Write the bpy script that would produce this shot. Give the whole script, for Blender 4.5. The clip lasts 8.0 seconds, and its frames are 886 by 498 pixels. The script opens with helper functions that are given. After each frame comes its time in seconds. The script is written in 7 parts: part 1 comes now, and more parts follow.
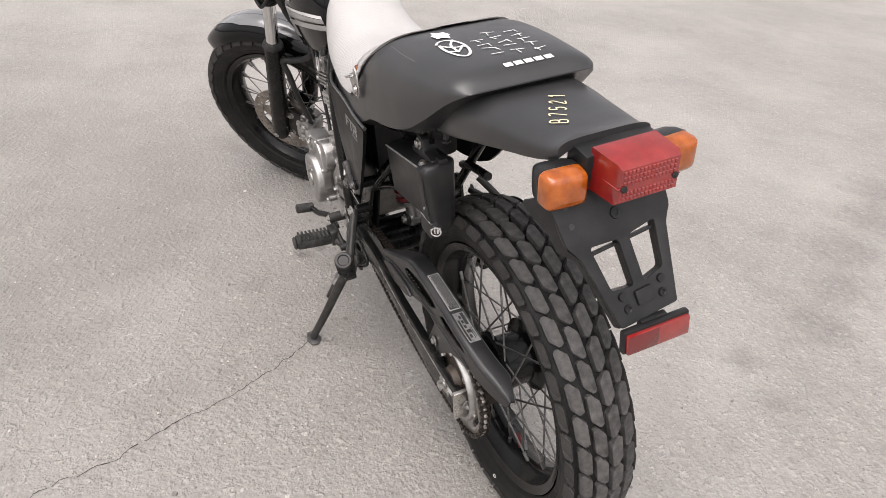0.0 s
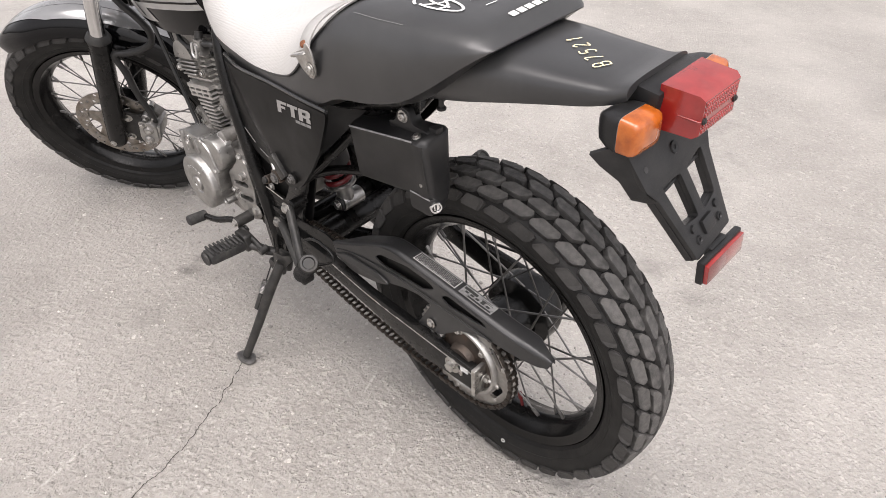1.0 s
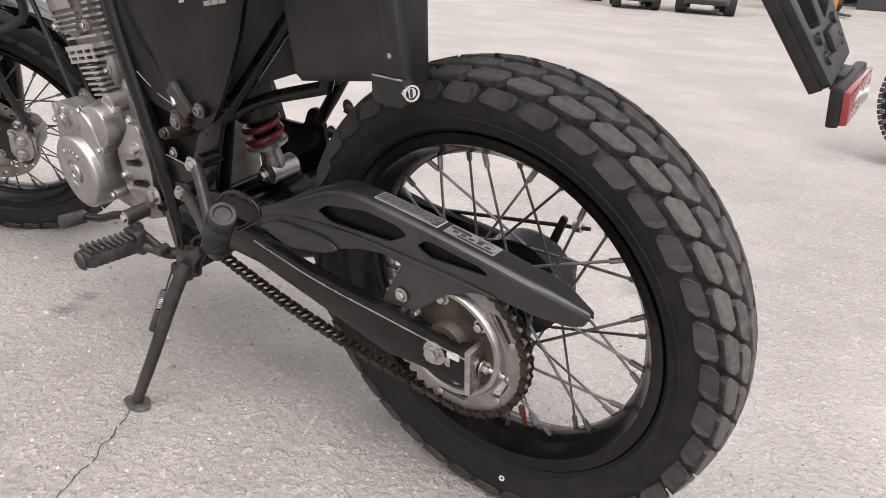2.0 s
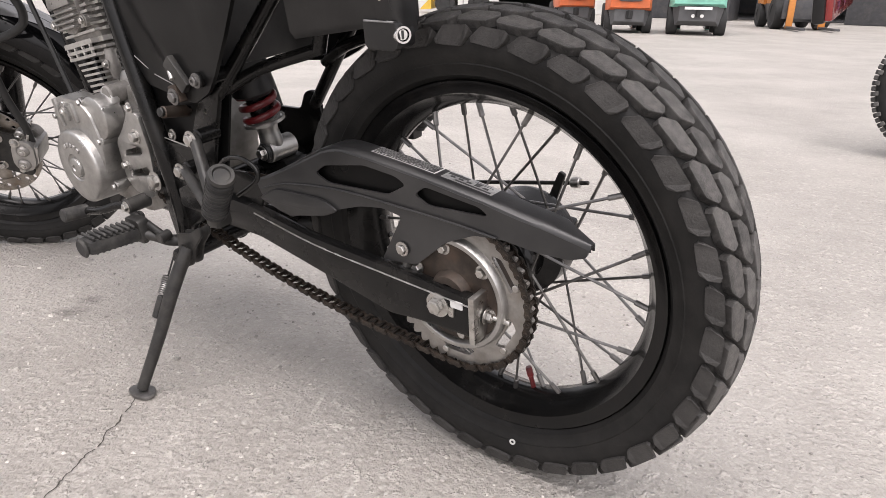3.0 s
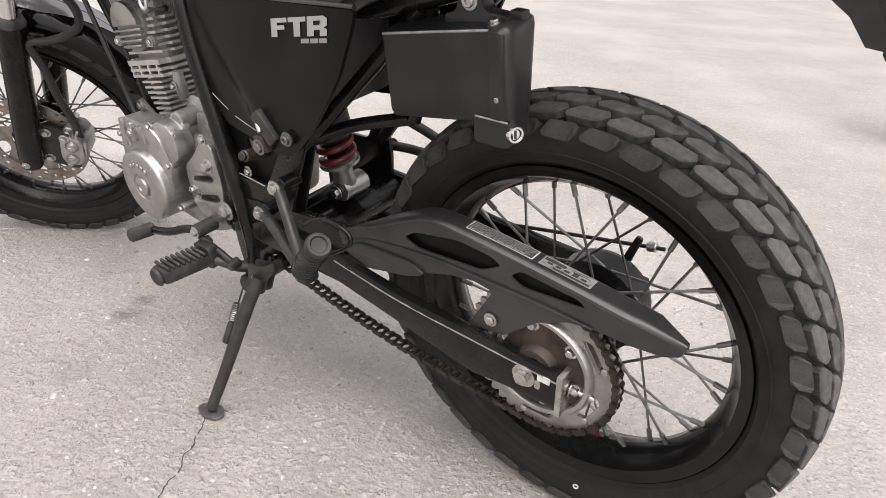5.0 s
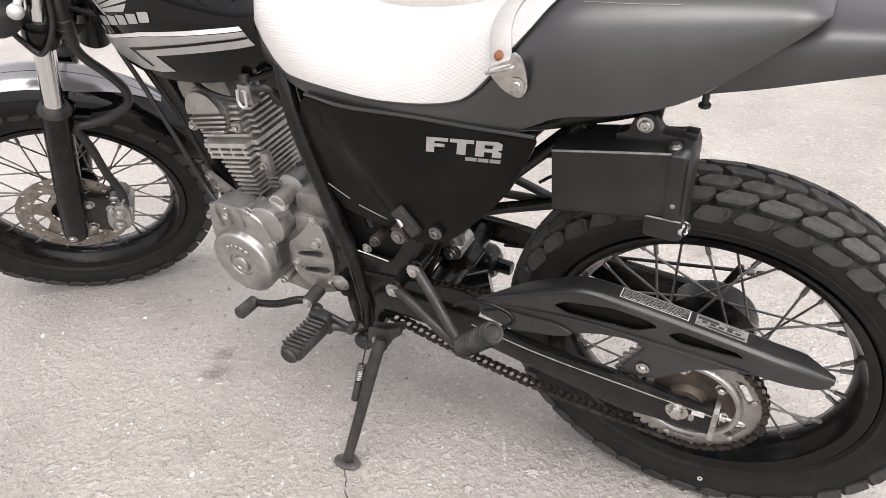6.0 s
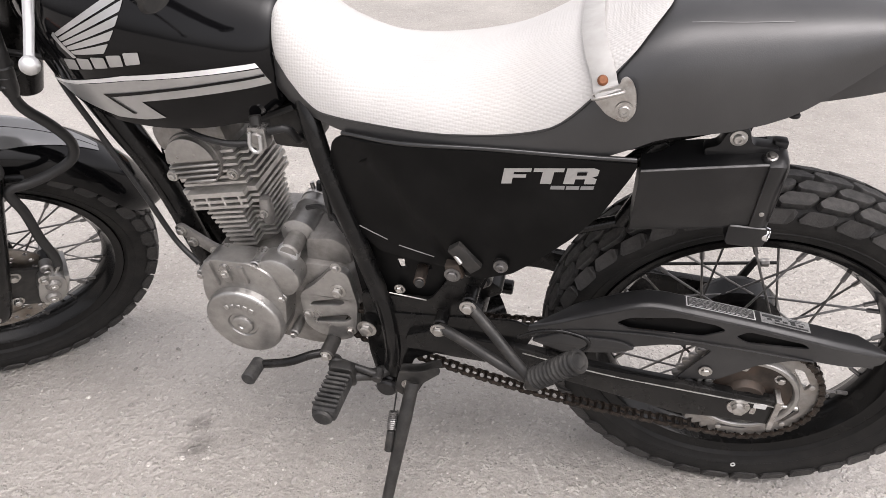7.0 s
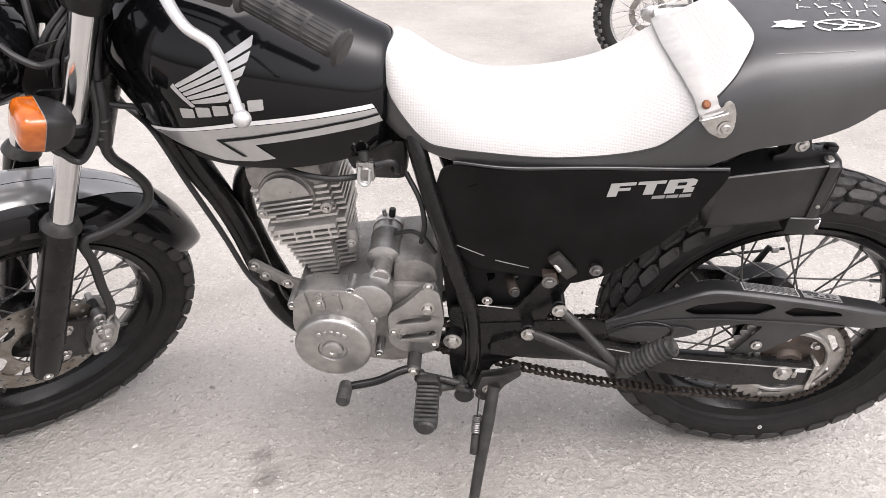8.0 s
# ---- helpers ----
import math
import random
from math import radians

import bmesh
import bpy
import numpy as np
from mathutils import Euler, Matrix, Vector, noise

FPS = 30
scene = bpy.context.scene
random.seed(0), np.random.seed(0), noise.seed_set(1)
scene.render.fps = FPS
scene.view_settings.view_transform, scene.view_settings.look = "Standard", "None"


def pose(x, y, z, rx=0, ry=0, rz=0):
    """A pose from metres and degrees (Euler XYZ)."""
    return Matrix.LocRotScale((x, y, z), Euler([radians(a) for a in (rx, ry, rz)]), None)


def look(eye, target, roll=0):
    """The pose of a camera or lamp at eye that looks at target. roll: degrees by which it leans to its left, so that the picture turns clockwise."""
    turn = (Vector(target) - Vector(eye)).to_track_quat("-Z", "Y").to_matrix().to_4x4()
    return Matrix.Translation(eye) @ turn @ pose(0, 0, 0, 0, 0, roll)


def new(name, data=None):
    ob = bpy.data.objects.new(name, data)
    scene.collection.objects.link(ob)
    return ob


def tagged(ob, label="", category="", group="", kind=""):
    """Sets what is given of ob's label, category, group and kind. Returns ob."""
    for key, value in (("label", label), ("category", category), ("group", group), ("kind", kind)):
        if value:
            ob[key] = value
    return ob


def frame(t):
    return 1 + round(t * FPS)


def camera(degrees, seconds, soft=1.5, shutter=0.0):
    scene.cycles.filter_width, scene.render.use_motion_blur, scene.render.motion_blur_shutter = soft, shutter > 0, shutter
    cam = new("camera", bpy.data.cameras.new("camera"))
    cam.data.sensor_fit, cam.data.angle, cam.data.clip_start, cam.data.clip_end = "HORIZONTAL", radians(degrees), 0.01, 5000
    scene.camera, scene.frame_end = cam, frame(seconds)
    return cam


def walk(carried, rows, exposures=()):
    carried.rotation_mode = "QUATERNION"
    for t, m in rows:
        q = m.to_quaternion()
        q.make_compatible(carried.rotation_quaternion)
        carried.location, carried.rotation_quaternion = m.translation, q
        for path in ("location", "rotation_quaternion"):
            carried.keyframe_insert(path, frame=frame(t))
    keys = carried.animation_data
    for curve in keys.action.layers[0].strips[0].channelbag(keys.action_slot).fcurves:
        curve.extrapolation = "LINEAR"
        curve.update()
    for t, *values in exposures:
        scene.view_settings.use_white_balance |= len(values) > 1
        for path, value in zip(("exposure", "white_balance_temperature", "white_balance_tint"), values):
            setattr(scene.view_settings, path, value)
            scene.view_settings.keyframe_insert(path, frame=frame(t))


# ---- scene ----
cam = camera(65.3, 8.0, soft=0.75)
# seconds, then eye and turn (Euler XYZ, degrees), or eye, target and roll
PATH = [
    (0, -0.8358, 0.5954, 1.1714, 58.518, -4.631, -114.530),
    (0.5, -0.6970, 0.7039, 1.1710, 57.031, -3.242, -124.062),
    (1, -0.5805, 0.8193, 1.1267, 56.757, -2.772, -135.879),
    (1.5, -0.4610, 0.8235, 0.9622, 59.428, -4.240, -139.971),
    (2, (-0.422, 0.72, 0.741), (0.66, -0.77, -0.041), 3.8),
    (2.2, (-0.43, 0.722, 0.683), (0.663, -0.782, -0.054), 2.2),
    (3.5, -0.4530, 0.7584, 0.6449, 70.188, -0.486, -142.704),
    (4, -0.4243, 0.7668, 0.6523, 70.749, 0.083, -140.932),
    (4.2, -0.4093, 0.7701, 0.6580, 71.686, -0.389, -140.942),
    (5.3, -0.2728, 0.7981, 0.9070, 59.933, -2.627, -143.052),
    (5.5, -0.2248, 0.8139, 0.9702, 57.894, -1.174, -144.287),
    (6, -0.0448, 0.9394, 1.0362, 58.364, 1.251, -152.376),
    (6.5, 0.0982, 0.9740, 1.0536, 60.046, -2.716, -159.244),
    (7, 0.2682, 0.9834, 1.0489, 58.650, 0.511, -167.159),
    (7.5, 0.4164, 1.0207, 1.0603, 57.367, -0.693, -171.551),
    (8, 0.5718, 1.1121, 1.0993, 60.066, 0.098, -177.634),
]
EXPOSURES = [(0.0, 0.52, 6650, 15), (1.0, 0.78, 6650, 15), (1.5, 0.76, 6650, 17), (2.2, 0.78, 6650, 17), (3.5, 0.86, 6650, 16), (4.2, 0.84, 6650, 16), (5.5, 0.96, 6650, 15), (6.5, 1.00, 6600, 15), (7.0, 0.78, 6600, 16), (8.0, 1.06, 6550, 16)]
walk(cam, [(row[0], pose(*row[1:]) if len(row) == 7 else look(*row[1:])) for row in PATH], EXPOSURES)

# ---- light: an overcast day ----
world = bpy.data.worlds.new("overcast")
scene.world = world
world.use_nodes = True
wn, wl = world.node_tree.nodes, world.node_tree.links
sky = wn.new("ShaderNodeTexSky")
sky.sky_type, sky.sun_disc = "NISHITA", False
sky.sun_elevation, sky.sun_rotation = radians(58), radians(-60)
sky.air_density, sky.dust_density, sky.ozone_density = 1.0, 4.0, 1.0
veil = wn.new("ShaderNodeHueSaturation")
veil.inputs["Saturation"].default_value = 0.12
wl.new(sky.outputs[0], veil.inputs["Color"])
wl.new(veil.outputs[0], wn["Background"].inputs["Color"])
wn["Background"].inputs["Strength"].default_value = 0.172
sun = new("sun", bpy.data.lights.new("sun", "SUN"))
sun.data.energy, sun.data.angle, sun.data.color = 1.05, radians(35), (1.0, 0.975, 0.95)
sun.matrix_world = look((0, 0, 6), (-0.9, -2.2, 0))


# ---- materials ----
def mat(name, col, rough=0.5, metal=0.0, var=0.0, vscale=20.0, bump=0.0, bscale=200.0, rvar=0.0, coat=0.0, dirt=None, dirt_amount=0.0,
        dscale=8.0, spec=0.5, transmission=0.0, island=0.0, per_object=0.0, ior=1.45):
    m = bpy.data.materials.new(name)
    m.use_nodes = True
    n, l = m.node_tree.nodes, m.node_tree.links
    b = n["Principled BSDF"]
    b.inputs["Base Color"].default_value = (*col, 1)
    b.inputs["Roughness"].default_value, b.inputs["Metallic"].default_value = rough, metal
    b.inputs["Coat Weight"].default_value, b.inputs["Coat Roughness"].default_value = coat, 0.08
    b.inputs["Specular IOR Level"].default_value, b.inputs["IOR"].default_value = spec, ior
    b.inputs["Transmission Weight"].default_value = transmission
    co = n.new("ShaderNodeTexCoord").outputs["Object"]

    def noisy(scale, detail=4.0, rough_=0.6):
        t = n.new("ShaderNodeTexNoise")
        t.inputs["Scale"].default_value, t.inputs["Detail"].default_value, t.inputs["Roughness"].default_value = scale, detail, rough_
        l.new(co, t.inputs["Vector"])
        return t.outputs["Fac"]

    def ramp(fac, a, c, lo, hi):
        r = n.new("ShaderNodeMapRange")
        r.inputs["From Min"].default_value, r.inputs["From Max"].default_value = a, c
        r.inputs["To Min"].default_value, r.inputs["To Max"].default_value = lo, hi
        l.new(fac, r.inputs["Value"])
        return r.outputs[0]

    colour = None
    if var or island or per_object:
        k = n.new("ShaderNodeHueSaturation")
        k.inputs["Color"].default_value = (*col, 1)
        fac = ramp(noisy(vscale), 0.3, 0.7, 1 - var, 1 + var)
        if island or per_object:
            g = n.new("ShaderNodeNewGeometry").outputs["Random Per Island"] if island else n.new("ShaderNodeObjectInfo").outputs["Random"]
            a = island or per_object
            x = n.new("ShaderNodeMath")
            x.operation = "MULTIPLY"
            l.new(fac, x.inputs[0]), l.new(ramp(g, 0, 1, 1 - a, 1 + a), x.inputs[1])
            fac = x.outputs[0]
        l.new(fac, k.inputs["Value"])
        colour = k.outputs[0]
    if dirt:
        mix = n.new("ShaderNodeMix")
        mix.data_type = "RGBA"
        mix.inputs[6].default_value, mix.inputs[7].default_value = (*col, 1), (*dirt, 1)
        l.new(ramp(noisy(dscale, 6.0, 0.65), 0.45, 0.72, 0, dirt_amount), mix.inputs[0])
        if colour:
            l.new(colour, mix.inputs[6])
        colour = mix.outputs[2]
    if colour:
        l.new(colour, b.inputs["Base Color"])
    if rvar:
        l.new(ramp(noisy(vscale * 0.7), 0.3, 0.7, max(rough - rvar, 0.03), min(rough + rvar, 1)), b.inputs["Roughness"])
    if bump:
        bp = n.new("ShaderNodeBump")
        bp.inputs["Strength"].default_value, bp.inputs["Distance"].default_value = bump, 0.002
        l.new(noisy(bscale, 3.0), bp.inputs["Height"])
        l.new(bp.outputs[0], b.inputs["Normal"])
    return m


RUBBER = mat("tyre rubber", (0.008, 0.0078, 0.0075), 0.58, spec=0.3, var=0.35, vscale=14, bump=0.25, bscale=260, rvar=0.12, dirt=(0.050, 0.046, 0.042), dirt_amount=0.25, dscale=18)
TREAD = mat("worn tread rubber", (0.066, 0.0635, 0.061), 0.70, spec=0.4, var=0.35, vscale=45, bump=0.5, bscale=420, per_object=0.3, dirt=(0.17, 0.16, 0.15), dirt_amount=0.5, dscale=55)
MIDDLE = mat("scuffed tread rubber", (0.053, 0.051, 0.049), 0.66, spec=0.4, var=0.35, vscale=45, bump=0.5, bscale=420, per_object=0.3, dirt=(0.16, 0.15, 0.14), dirt_amount=0.5, dscale=52)
LUG = mat("shoulder rubber", (0.029, 0.028, 0.027), 0.62, spec=0.35, var=0.35, vscale=45, bump=0.5, bscale=420, per_object=0.35, dirt=(0.085, 0.080, 0.076), dirt_amount=0.4, dscale=48)
GLOSS = mat("black gloss paint", (0.0032, 0.0032, 0.0036), 0.07, spec=0.30, var=0.2, vscale=8, rvar=0.04)
FRAME = mat("black frame enamel", (0.0050, 0.0050, 0.0050), 0.24, spec=0.32, var=0.3, vscale=30, rvar=0.12, bump=0.05, bscale=120, dirt=(0.034, 0.031, 0.028), dirt_amount=0.3, dscale=22)
PLASTIC = mat("black grained plastic", (0.011, 0.011, 0.0115), 0.40, spec=0.42, var=0.2, vscale=12, rvar=0.10, bump=0.12, bscale=900, dirt=(0.065, 0.062, 0.059), dirt_amount=0.35, dscale=9)
SATIN = mat("satin black side panel", (0.0035, 0.0035, 0.0035), 0.36, spec=0.14, var=0.2, vscale=9, rvar=0.10, bump=0.05, bscale=500, dirt=(0.018, 0.0175, 0.017), dirt_amount=0.35, dscale=7)
VINYL = mat("black seat vinyl", (0.017, 0.017, 0.0175), 0.37, spec=1.0, var=0.16, vscale=16, bump=0.08, bscale=700, rvar=0.06, dirt=(0.050, 0.049, 0.047), dirt_amount=0.3, dscale=6)
STEEL = mat("zinc plated steel", (0.52, 0.51, 0.49), 0.34, 1.0, var=0.2, vscale=60, rvar=0.14, dirt=(0.16, 0.11, 0.08), dirt_amount=0.4, dscale=90)
CHROME = mat("polished chrome", (0.70, 0.70, 0.70), 0.10, 1.0, var=0.06, vscale=20, rvar=0.05)
ALLOY = mat("cast aluminium", (0.40, 0.392, 0.378), 0.36, 0.9, var=0.18, vscale=25, rvar=0.12, bump=0.2, bscale=420, dirt=(0.15, 0.142, 0.130), dirt_amount=0.5, dscale=20)
FIN = mat("bare finned alloy", (0.54, 0.525, 0.50), 0.42, 0.7, var=0.16, vscale=40, rvar=0.10, dirt=(0.20, 0.185, 0.165), dirt_amount=0.4, dscale=30)
ALLOY_DULL = mat("oxidised engine alloy", (0.30, 0.288, 0.272), 0.52, 0.7, var=0.2, vscale=30, rvar=0.14, bump=0.2, bscale=380, dirt=(0.10, 0.090, 0.080), dirt_amount=0.6, dscale=24)
RIM = mat("black anodised rim", (0.005, 0.005, 0.005), 0.20, spec=0.3, var=0.3, vscale=25, rvar=0.08, dirt=(0.03, 0.027, 0.024), dirt_amount=0.25, dscale=30)
SPOKE = mat("dull steel spoke", (0.20, 0.195, 0.19), 0.40, 0.9, var=0.3, vscale=60, rvar=0.12)
CHAIN = mat("oily rusty chain", (0.042, 0.036, 0.031), 0.38, 0.7, per_object=0.35, var=0.4, vscale=150, dirt=(0.085, 0.050, 0.032), dirt_amount=0.45, dscale=120)
SPROCKET = mat("worn sprocket steel", (0.31, 0.297, 0.28), 0.42, 0.75, var=0.25, vscale=40, rvar=0.15, dirt=(0.20, 0.155, 0.115), dirt_amount=0.45, dscale=26)
DISC = mat("brake disc steel", (0.29, 0.27, 0.245), 0.36, 0.9, var=0.3, vscale=40, rvar=0.14, dirt=(0.16, 0.11, 0.07), dirt_amount=0.6, dscale=30)
RED_SPRING = mat("red painted spring", (0.12, 0.009, 0.011), 0.35, var=0.25, vscale=50, dirt=(0.05, 0.03, 0.03), dirt_amount=0.5, dscale=40)
RED_LENS = mat("red lens plastic", (0.235, 0.013, 0.012), 0.14, var=0.2, vscale=30, coat=1.0, dirt=(0.40, 0.15, 0.12), dirt_amount=0.15, dscale=12)
AMBER = mat("amber lens plastic", (0.36, 0.080, 0.006), 0.16, var=0.3, vscale=45, coat=0.8, dirt=(0.50, 0.17, 0.03), dirt_amount=0.4, dscale=40)
WHITE_SCRIPT = mat("white print", (0.72, 0.72, 0.70), 0.55, var=0.12, vscale=60)
CHALK = mat("yellowish paint marker", (0.68, 0.62, 0.40), 0.7, var=0.2, vscale=120)
SILVER = mat("silver paint", (0.46, 0.46, 0.455), 0.28, 0.7, var=0.08, vscale=30, coat=0.3)
PALE_STRIPE = mat("pearl white stripe paint", (0.72, 0.72, 0.71), 0.18, var=0.05, vscale=20, coat=0.5)
STICKER = mat("silver warning sticker", (0.55, 0.55, 0.54), 0.38, var=0.12, vscale=90)
INK = mat("black printed ink", (0.03, 0.03, 0.03), 0.5, var=0.2, vscale=80)
GREY_PRINT = mat("grey print", (0.22, 0.22, 0.215), 0.5, var=0.15, vscale=90)
BEAD = mat("rubbed gloss black edge", (0.012, 0.012, 0.012), 0.20, var=0.2, vscale=20, rvar=0.06, coat=0.6)
OLD_STICKER = mat("dull silver label", (0.36, 0.36, 0.355), 0.35, 0.4, var=0.25, vscale=120, dirt=(0.10, 0.10, 0.10), dirt_amount=0.7, dscale=160)
FLASH_SHEEN = mat("silver mudguard paint", (0.30, 0.30, 0.30), 0.22, 0.6, var=0.06, vscale=20, coat=0.4)
GUARD = mat("dusty black guard plastic", (0.016, 0.016, 0.0165), 0.36, spec=0.6, var=0.2, vscale=12, rvar=0.08, bump=0.08, bscale=900, dirt=(0.055, 0.053, 0.051), dirt_amount=0.4, dscale=9)
BOX = mat("scuffed black box plastic", (0.010, 0.010, 0.0104), 0.38, spec=0.45, var=0.2, vscale=14, rvar=0.10, bump=0.05, bscale=500, dirt=(0.045, 0.043, 0.042), dirt_amount=0.4, dscale=11)
# lighter grey that paints the highlight on the tool box edges
EDGE_SHEEN = mat("rubbed grey plastic edge", (0.20, 0.20, 0.20), 0.35, var=0.35, vscale=60)
DARK_RED = mat("dull red reflector plastic", (0.13, 0.012, 0.012), 0.2, var=0.15, vscale=30, coat=0.8)
COWL = mat("faded black cowl plastic", (0.025, 0.025, 0.0257), 0.32, spec=0.8, var=0.15, vscale=9, rvar=0.08, bump=0.06, bscale=900, dirt=(0.07, 0.068, 0.066), dirt_amount=0.35, dscale=7)
PEG_RUBBER = mat("dusty peg rubber", (0.022, 0.0215, 0.021), 0.7, var=0.3, vscale=60, bump=0.2, bscale=300, dirt=(0.13, 0.125, 0.115), dirt_amount=0.4, dscale=40)
STRAP = mat("white vinyl strap", (0.34, 0.334, 0.322), 0.5, var=0.08, vscale=40, bump=0.1, bscale=600, dirt=(0.27, 0.255, 0.235), dirt_amount=0.4, dscale=60)
RUST = mat("rusty rivet", (0.22, 0.09, 0.045), 0.6, 0.5, var=0.3, vscale=90)
RUSTY = mat("dark rusty casting", (0.055, 0.045, 0.038), 0.5, 0.5, var=0.4, vscale=40, dirt=(0.13, 0.085, 0.06), dirt_amount=0.45, dscale=30)
DULL_STEEL = mat("weathered grey steel", (0.026, 0.0255, 0.0245), 0.46, 0.3, var=0.3, vscale=40, rvar=0.14, dirt=(0.085, 0.078, 0.070), dirt_amount=0.4, dscale=35)
ALLOY_BRIGHT = mat("bright alloy lever", (0.60, 0.60, 0.595), 0.34, 0.8, var=0.10, vscale=30, rvar=0.08)
TWINE = mat("black cable sheath", (0.016, 0.016, 0.016), 0.45, var=0.2, vscale=40)


def white_seat():
    """White vinyl with a fine knit of small raised diamonds."""
    m = mat("white seat vinyl", (0.46, 0.45, 0.436), 0.52, var=0.05, vscale=10, dirt=(0.43, 0.41, 0.375), dirt_amount=0.35, dscale=9)
    n, l = m.node_tree.nodes, m.node_tree.links
    co = n.new("ShaderNodeTexCoord").outputs["Object"]
    v = n.new("ShaderNodeTexVoronoi")
    v.inputs["Scale"].default_value, v.inputs["Randomness"].default_value = 260, 0.25
    l.new(co, v.inputs["Vector"])
    b = n.new("ShaderNodeBump")
    b.inputs["Strength"].default_value, b.inputs["Distance"].default_value = 0.4, 0.002
    b.invert = True
    l.new(v.outputs["Distance"], b.inputs["Height"])
    l.new(b.outputs[0], n["Principled BSDF"].inputs["Normal"])
    return m


WHITE_VINYL = white_seat()


def asphalt():
    """Old pale asphalt: fine aggregate, scattered light stones, large soft stains, tyre dust."""
    m = bpy.data.materials.new("weathered asphalt")
    m.use_nodes = True
    n, l = m.node_tree.nodes, m.node_tree.links
    b = n["Principled BSDF"]
    co = n.new("ShaderNodeTexCoord").outputs["Object"]

    def tex(kind, scale, **kw):
        t = n.new(kind)
        t.inputs["Scale"].default_value = scale
        for k, v in kw.items():
            t.inputs[k].default_value = v
        l.new(co, t.inputs["Vector"])
        return t

    def rng(fac, a, c, lo, hi):
        r = n.new("ShaderNodeMapRange")
        for k, v in (("From Min", a), ("From Max", c), ("To Min", lo), ("To Max", hi)):
            r.inputs[k].default_value = v
        l.new(fac, r.inputs["Value"])
        return r.outputs[0]

    def blend(fac, x, y, how="MIX"):
        k = n.new("ShaderNodeMix")
        k.data_type, k.blend_type = "RGBA", how
        l.new(fac, k.inputs[0])
        for i, v in ((6, x), (7, y)):
            if isinstance(v, tuple):
                k.inputs[i].default_value = (*v, 1)
            else:
                l.new(v, k.inputs[i])
        return k.outputs[2]

    fine = tex("ShaderNodeTexNoise", 260, Detail=3.0, Roughness=0.75)
    mid = tex("ShaderNodeTexNoise", 48, Detail=6.0, Roughness=0.7)
    patch = tex("ShaderNodeTexNoise", 7, Detail=6.0, Roughness=0.65)
    wide = tex("ShaderNodeTexNoise", 1.3, Detail=5.0, Roughness=0.55)
    stones = tex("ShaderNodeTexVoronoi", 150, Randomness=1.0)
    big = tex("ShaderNodeTexVoronoi", 62, Randomness=1.0)
    pits = tex("ShaderNodeTexVoronoi", 44, Randomness=1.0)
    c = blend(rng(fine.outputs["Fac"], 0.36, 0.64, 0, 1), (0.293, 0.275, 0.250), (0.375, 0.355, 0.325))
    c = blend(rng(mid.outputs["Fac"], 0.40, 0.62, 0, 0.5), c, (0.252, 0.235, 0.214))
    tone = n.new("ShaderNodeSeparateColor")
    l.new(stones.outputs["Color"], tone.inputs[0])
    c = blend(rng(tone.outputs[0], 0.72, 1.0, 0, 0.20), c, (0.588, 0.559, 0.522))
    c = blend(rng(tone.outputs[1], 0.76, 1.0, 0, 0.26), c, (0.180, 0.166, 0.151))
    c = blend(rng(stones.outputs["Distance"], 0.35, 0.62, 0, 0.16), c, (0.211, 0.198, 0.181))
    lump = tex("ShaderNodeTexNoise", 78, Detail=2.5, Roughness=0.6)
    c = blend(rng(lump.outputs["Fac"], 0.60, 0.68, 0, 0.5), c, (0.531, 0.503, 0.466))
    c = blend(rng(lump.outputs["Fac"], 0.40, 0.30, 0, 0.45), c, (0.169, 0.155, 0.138))
    c = blend(rng(big.outputs["Distance"], 0.10, 0.20, 0.26, 0), c, (0.621, 0.599, 0.565))
    c = blend(rng(pits.outputs["Distance"], 0.07, 0.15, 0.85, 0), c, (0.087, 0.080, 0.072))
    flake = tex("ShaderNodeTexNoise", 36, Detail=3.5, Roughness=0.62)
    c = blend(rng(flake.outputs["Fac"], 0.605, 0.635, 0, 0.5), c, (0.52, 0.49, 0.45))
    c = blend(rng(flake.outputs["Fac"], 0.385, 0.355, 0, 0.4), c, (0.165, 0.148, 0.130))
    c = blend(rng(patch.outputs["Fac"], 0.46, 0.68, 0, 0.5), c, (0.226, 0.210, 0.189))
    c = blend(rng(wide.outputs["Fac"], 0.42, 0.66, 0, 0.35), c, (0.508, 0.483, 0.447))
    # a broad area blended towards a darker brown, with a ragged border
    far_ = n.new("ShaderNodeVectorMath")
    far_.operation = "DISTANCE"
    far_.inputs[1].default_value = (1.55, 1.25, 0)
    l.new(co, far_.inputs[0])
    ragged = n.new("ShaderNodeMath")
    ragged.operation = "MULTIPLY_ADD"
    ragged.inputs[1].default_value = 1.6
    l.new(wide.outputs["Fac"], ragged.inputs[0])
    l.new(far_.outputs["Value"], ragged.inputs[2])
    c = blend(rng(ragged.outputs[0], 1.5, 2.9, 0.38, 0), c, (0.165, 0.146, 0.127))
    # oil spots and a rubbed tyre track, each at its place
    for px_, py_, rad, strength in ((0.999, 0.092, 0.030, 0.95), (0.970, 0.155, 0.036, 0.9), (0.86, 0.33, 0.05, 0.3), (0.70, -2.27, 0.20, 0.55), (0.56, -2.0, 0.18, 0.55), (0.42, -1.70, 0.17, 0.55), (0.26, -1.45, 0.14, 0.55), (0.145, -1.21, 0.12, 0.55), (0.10, -0.86, 0.07, 0.45), (-0.05, -0.80, 0.05, 0.45), (0.75, -0.55, 0.06, 0.35), (1.25, -0.9, 0.07, 0.35), (0.30, -0.33, 0.035, 0.5), (1.9, 0.2, 0.12, 0.3)):
        d = n.new("ShaderNodeVectorMath")
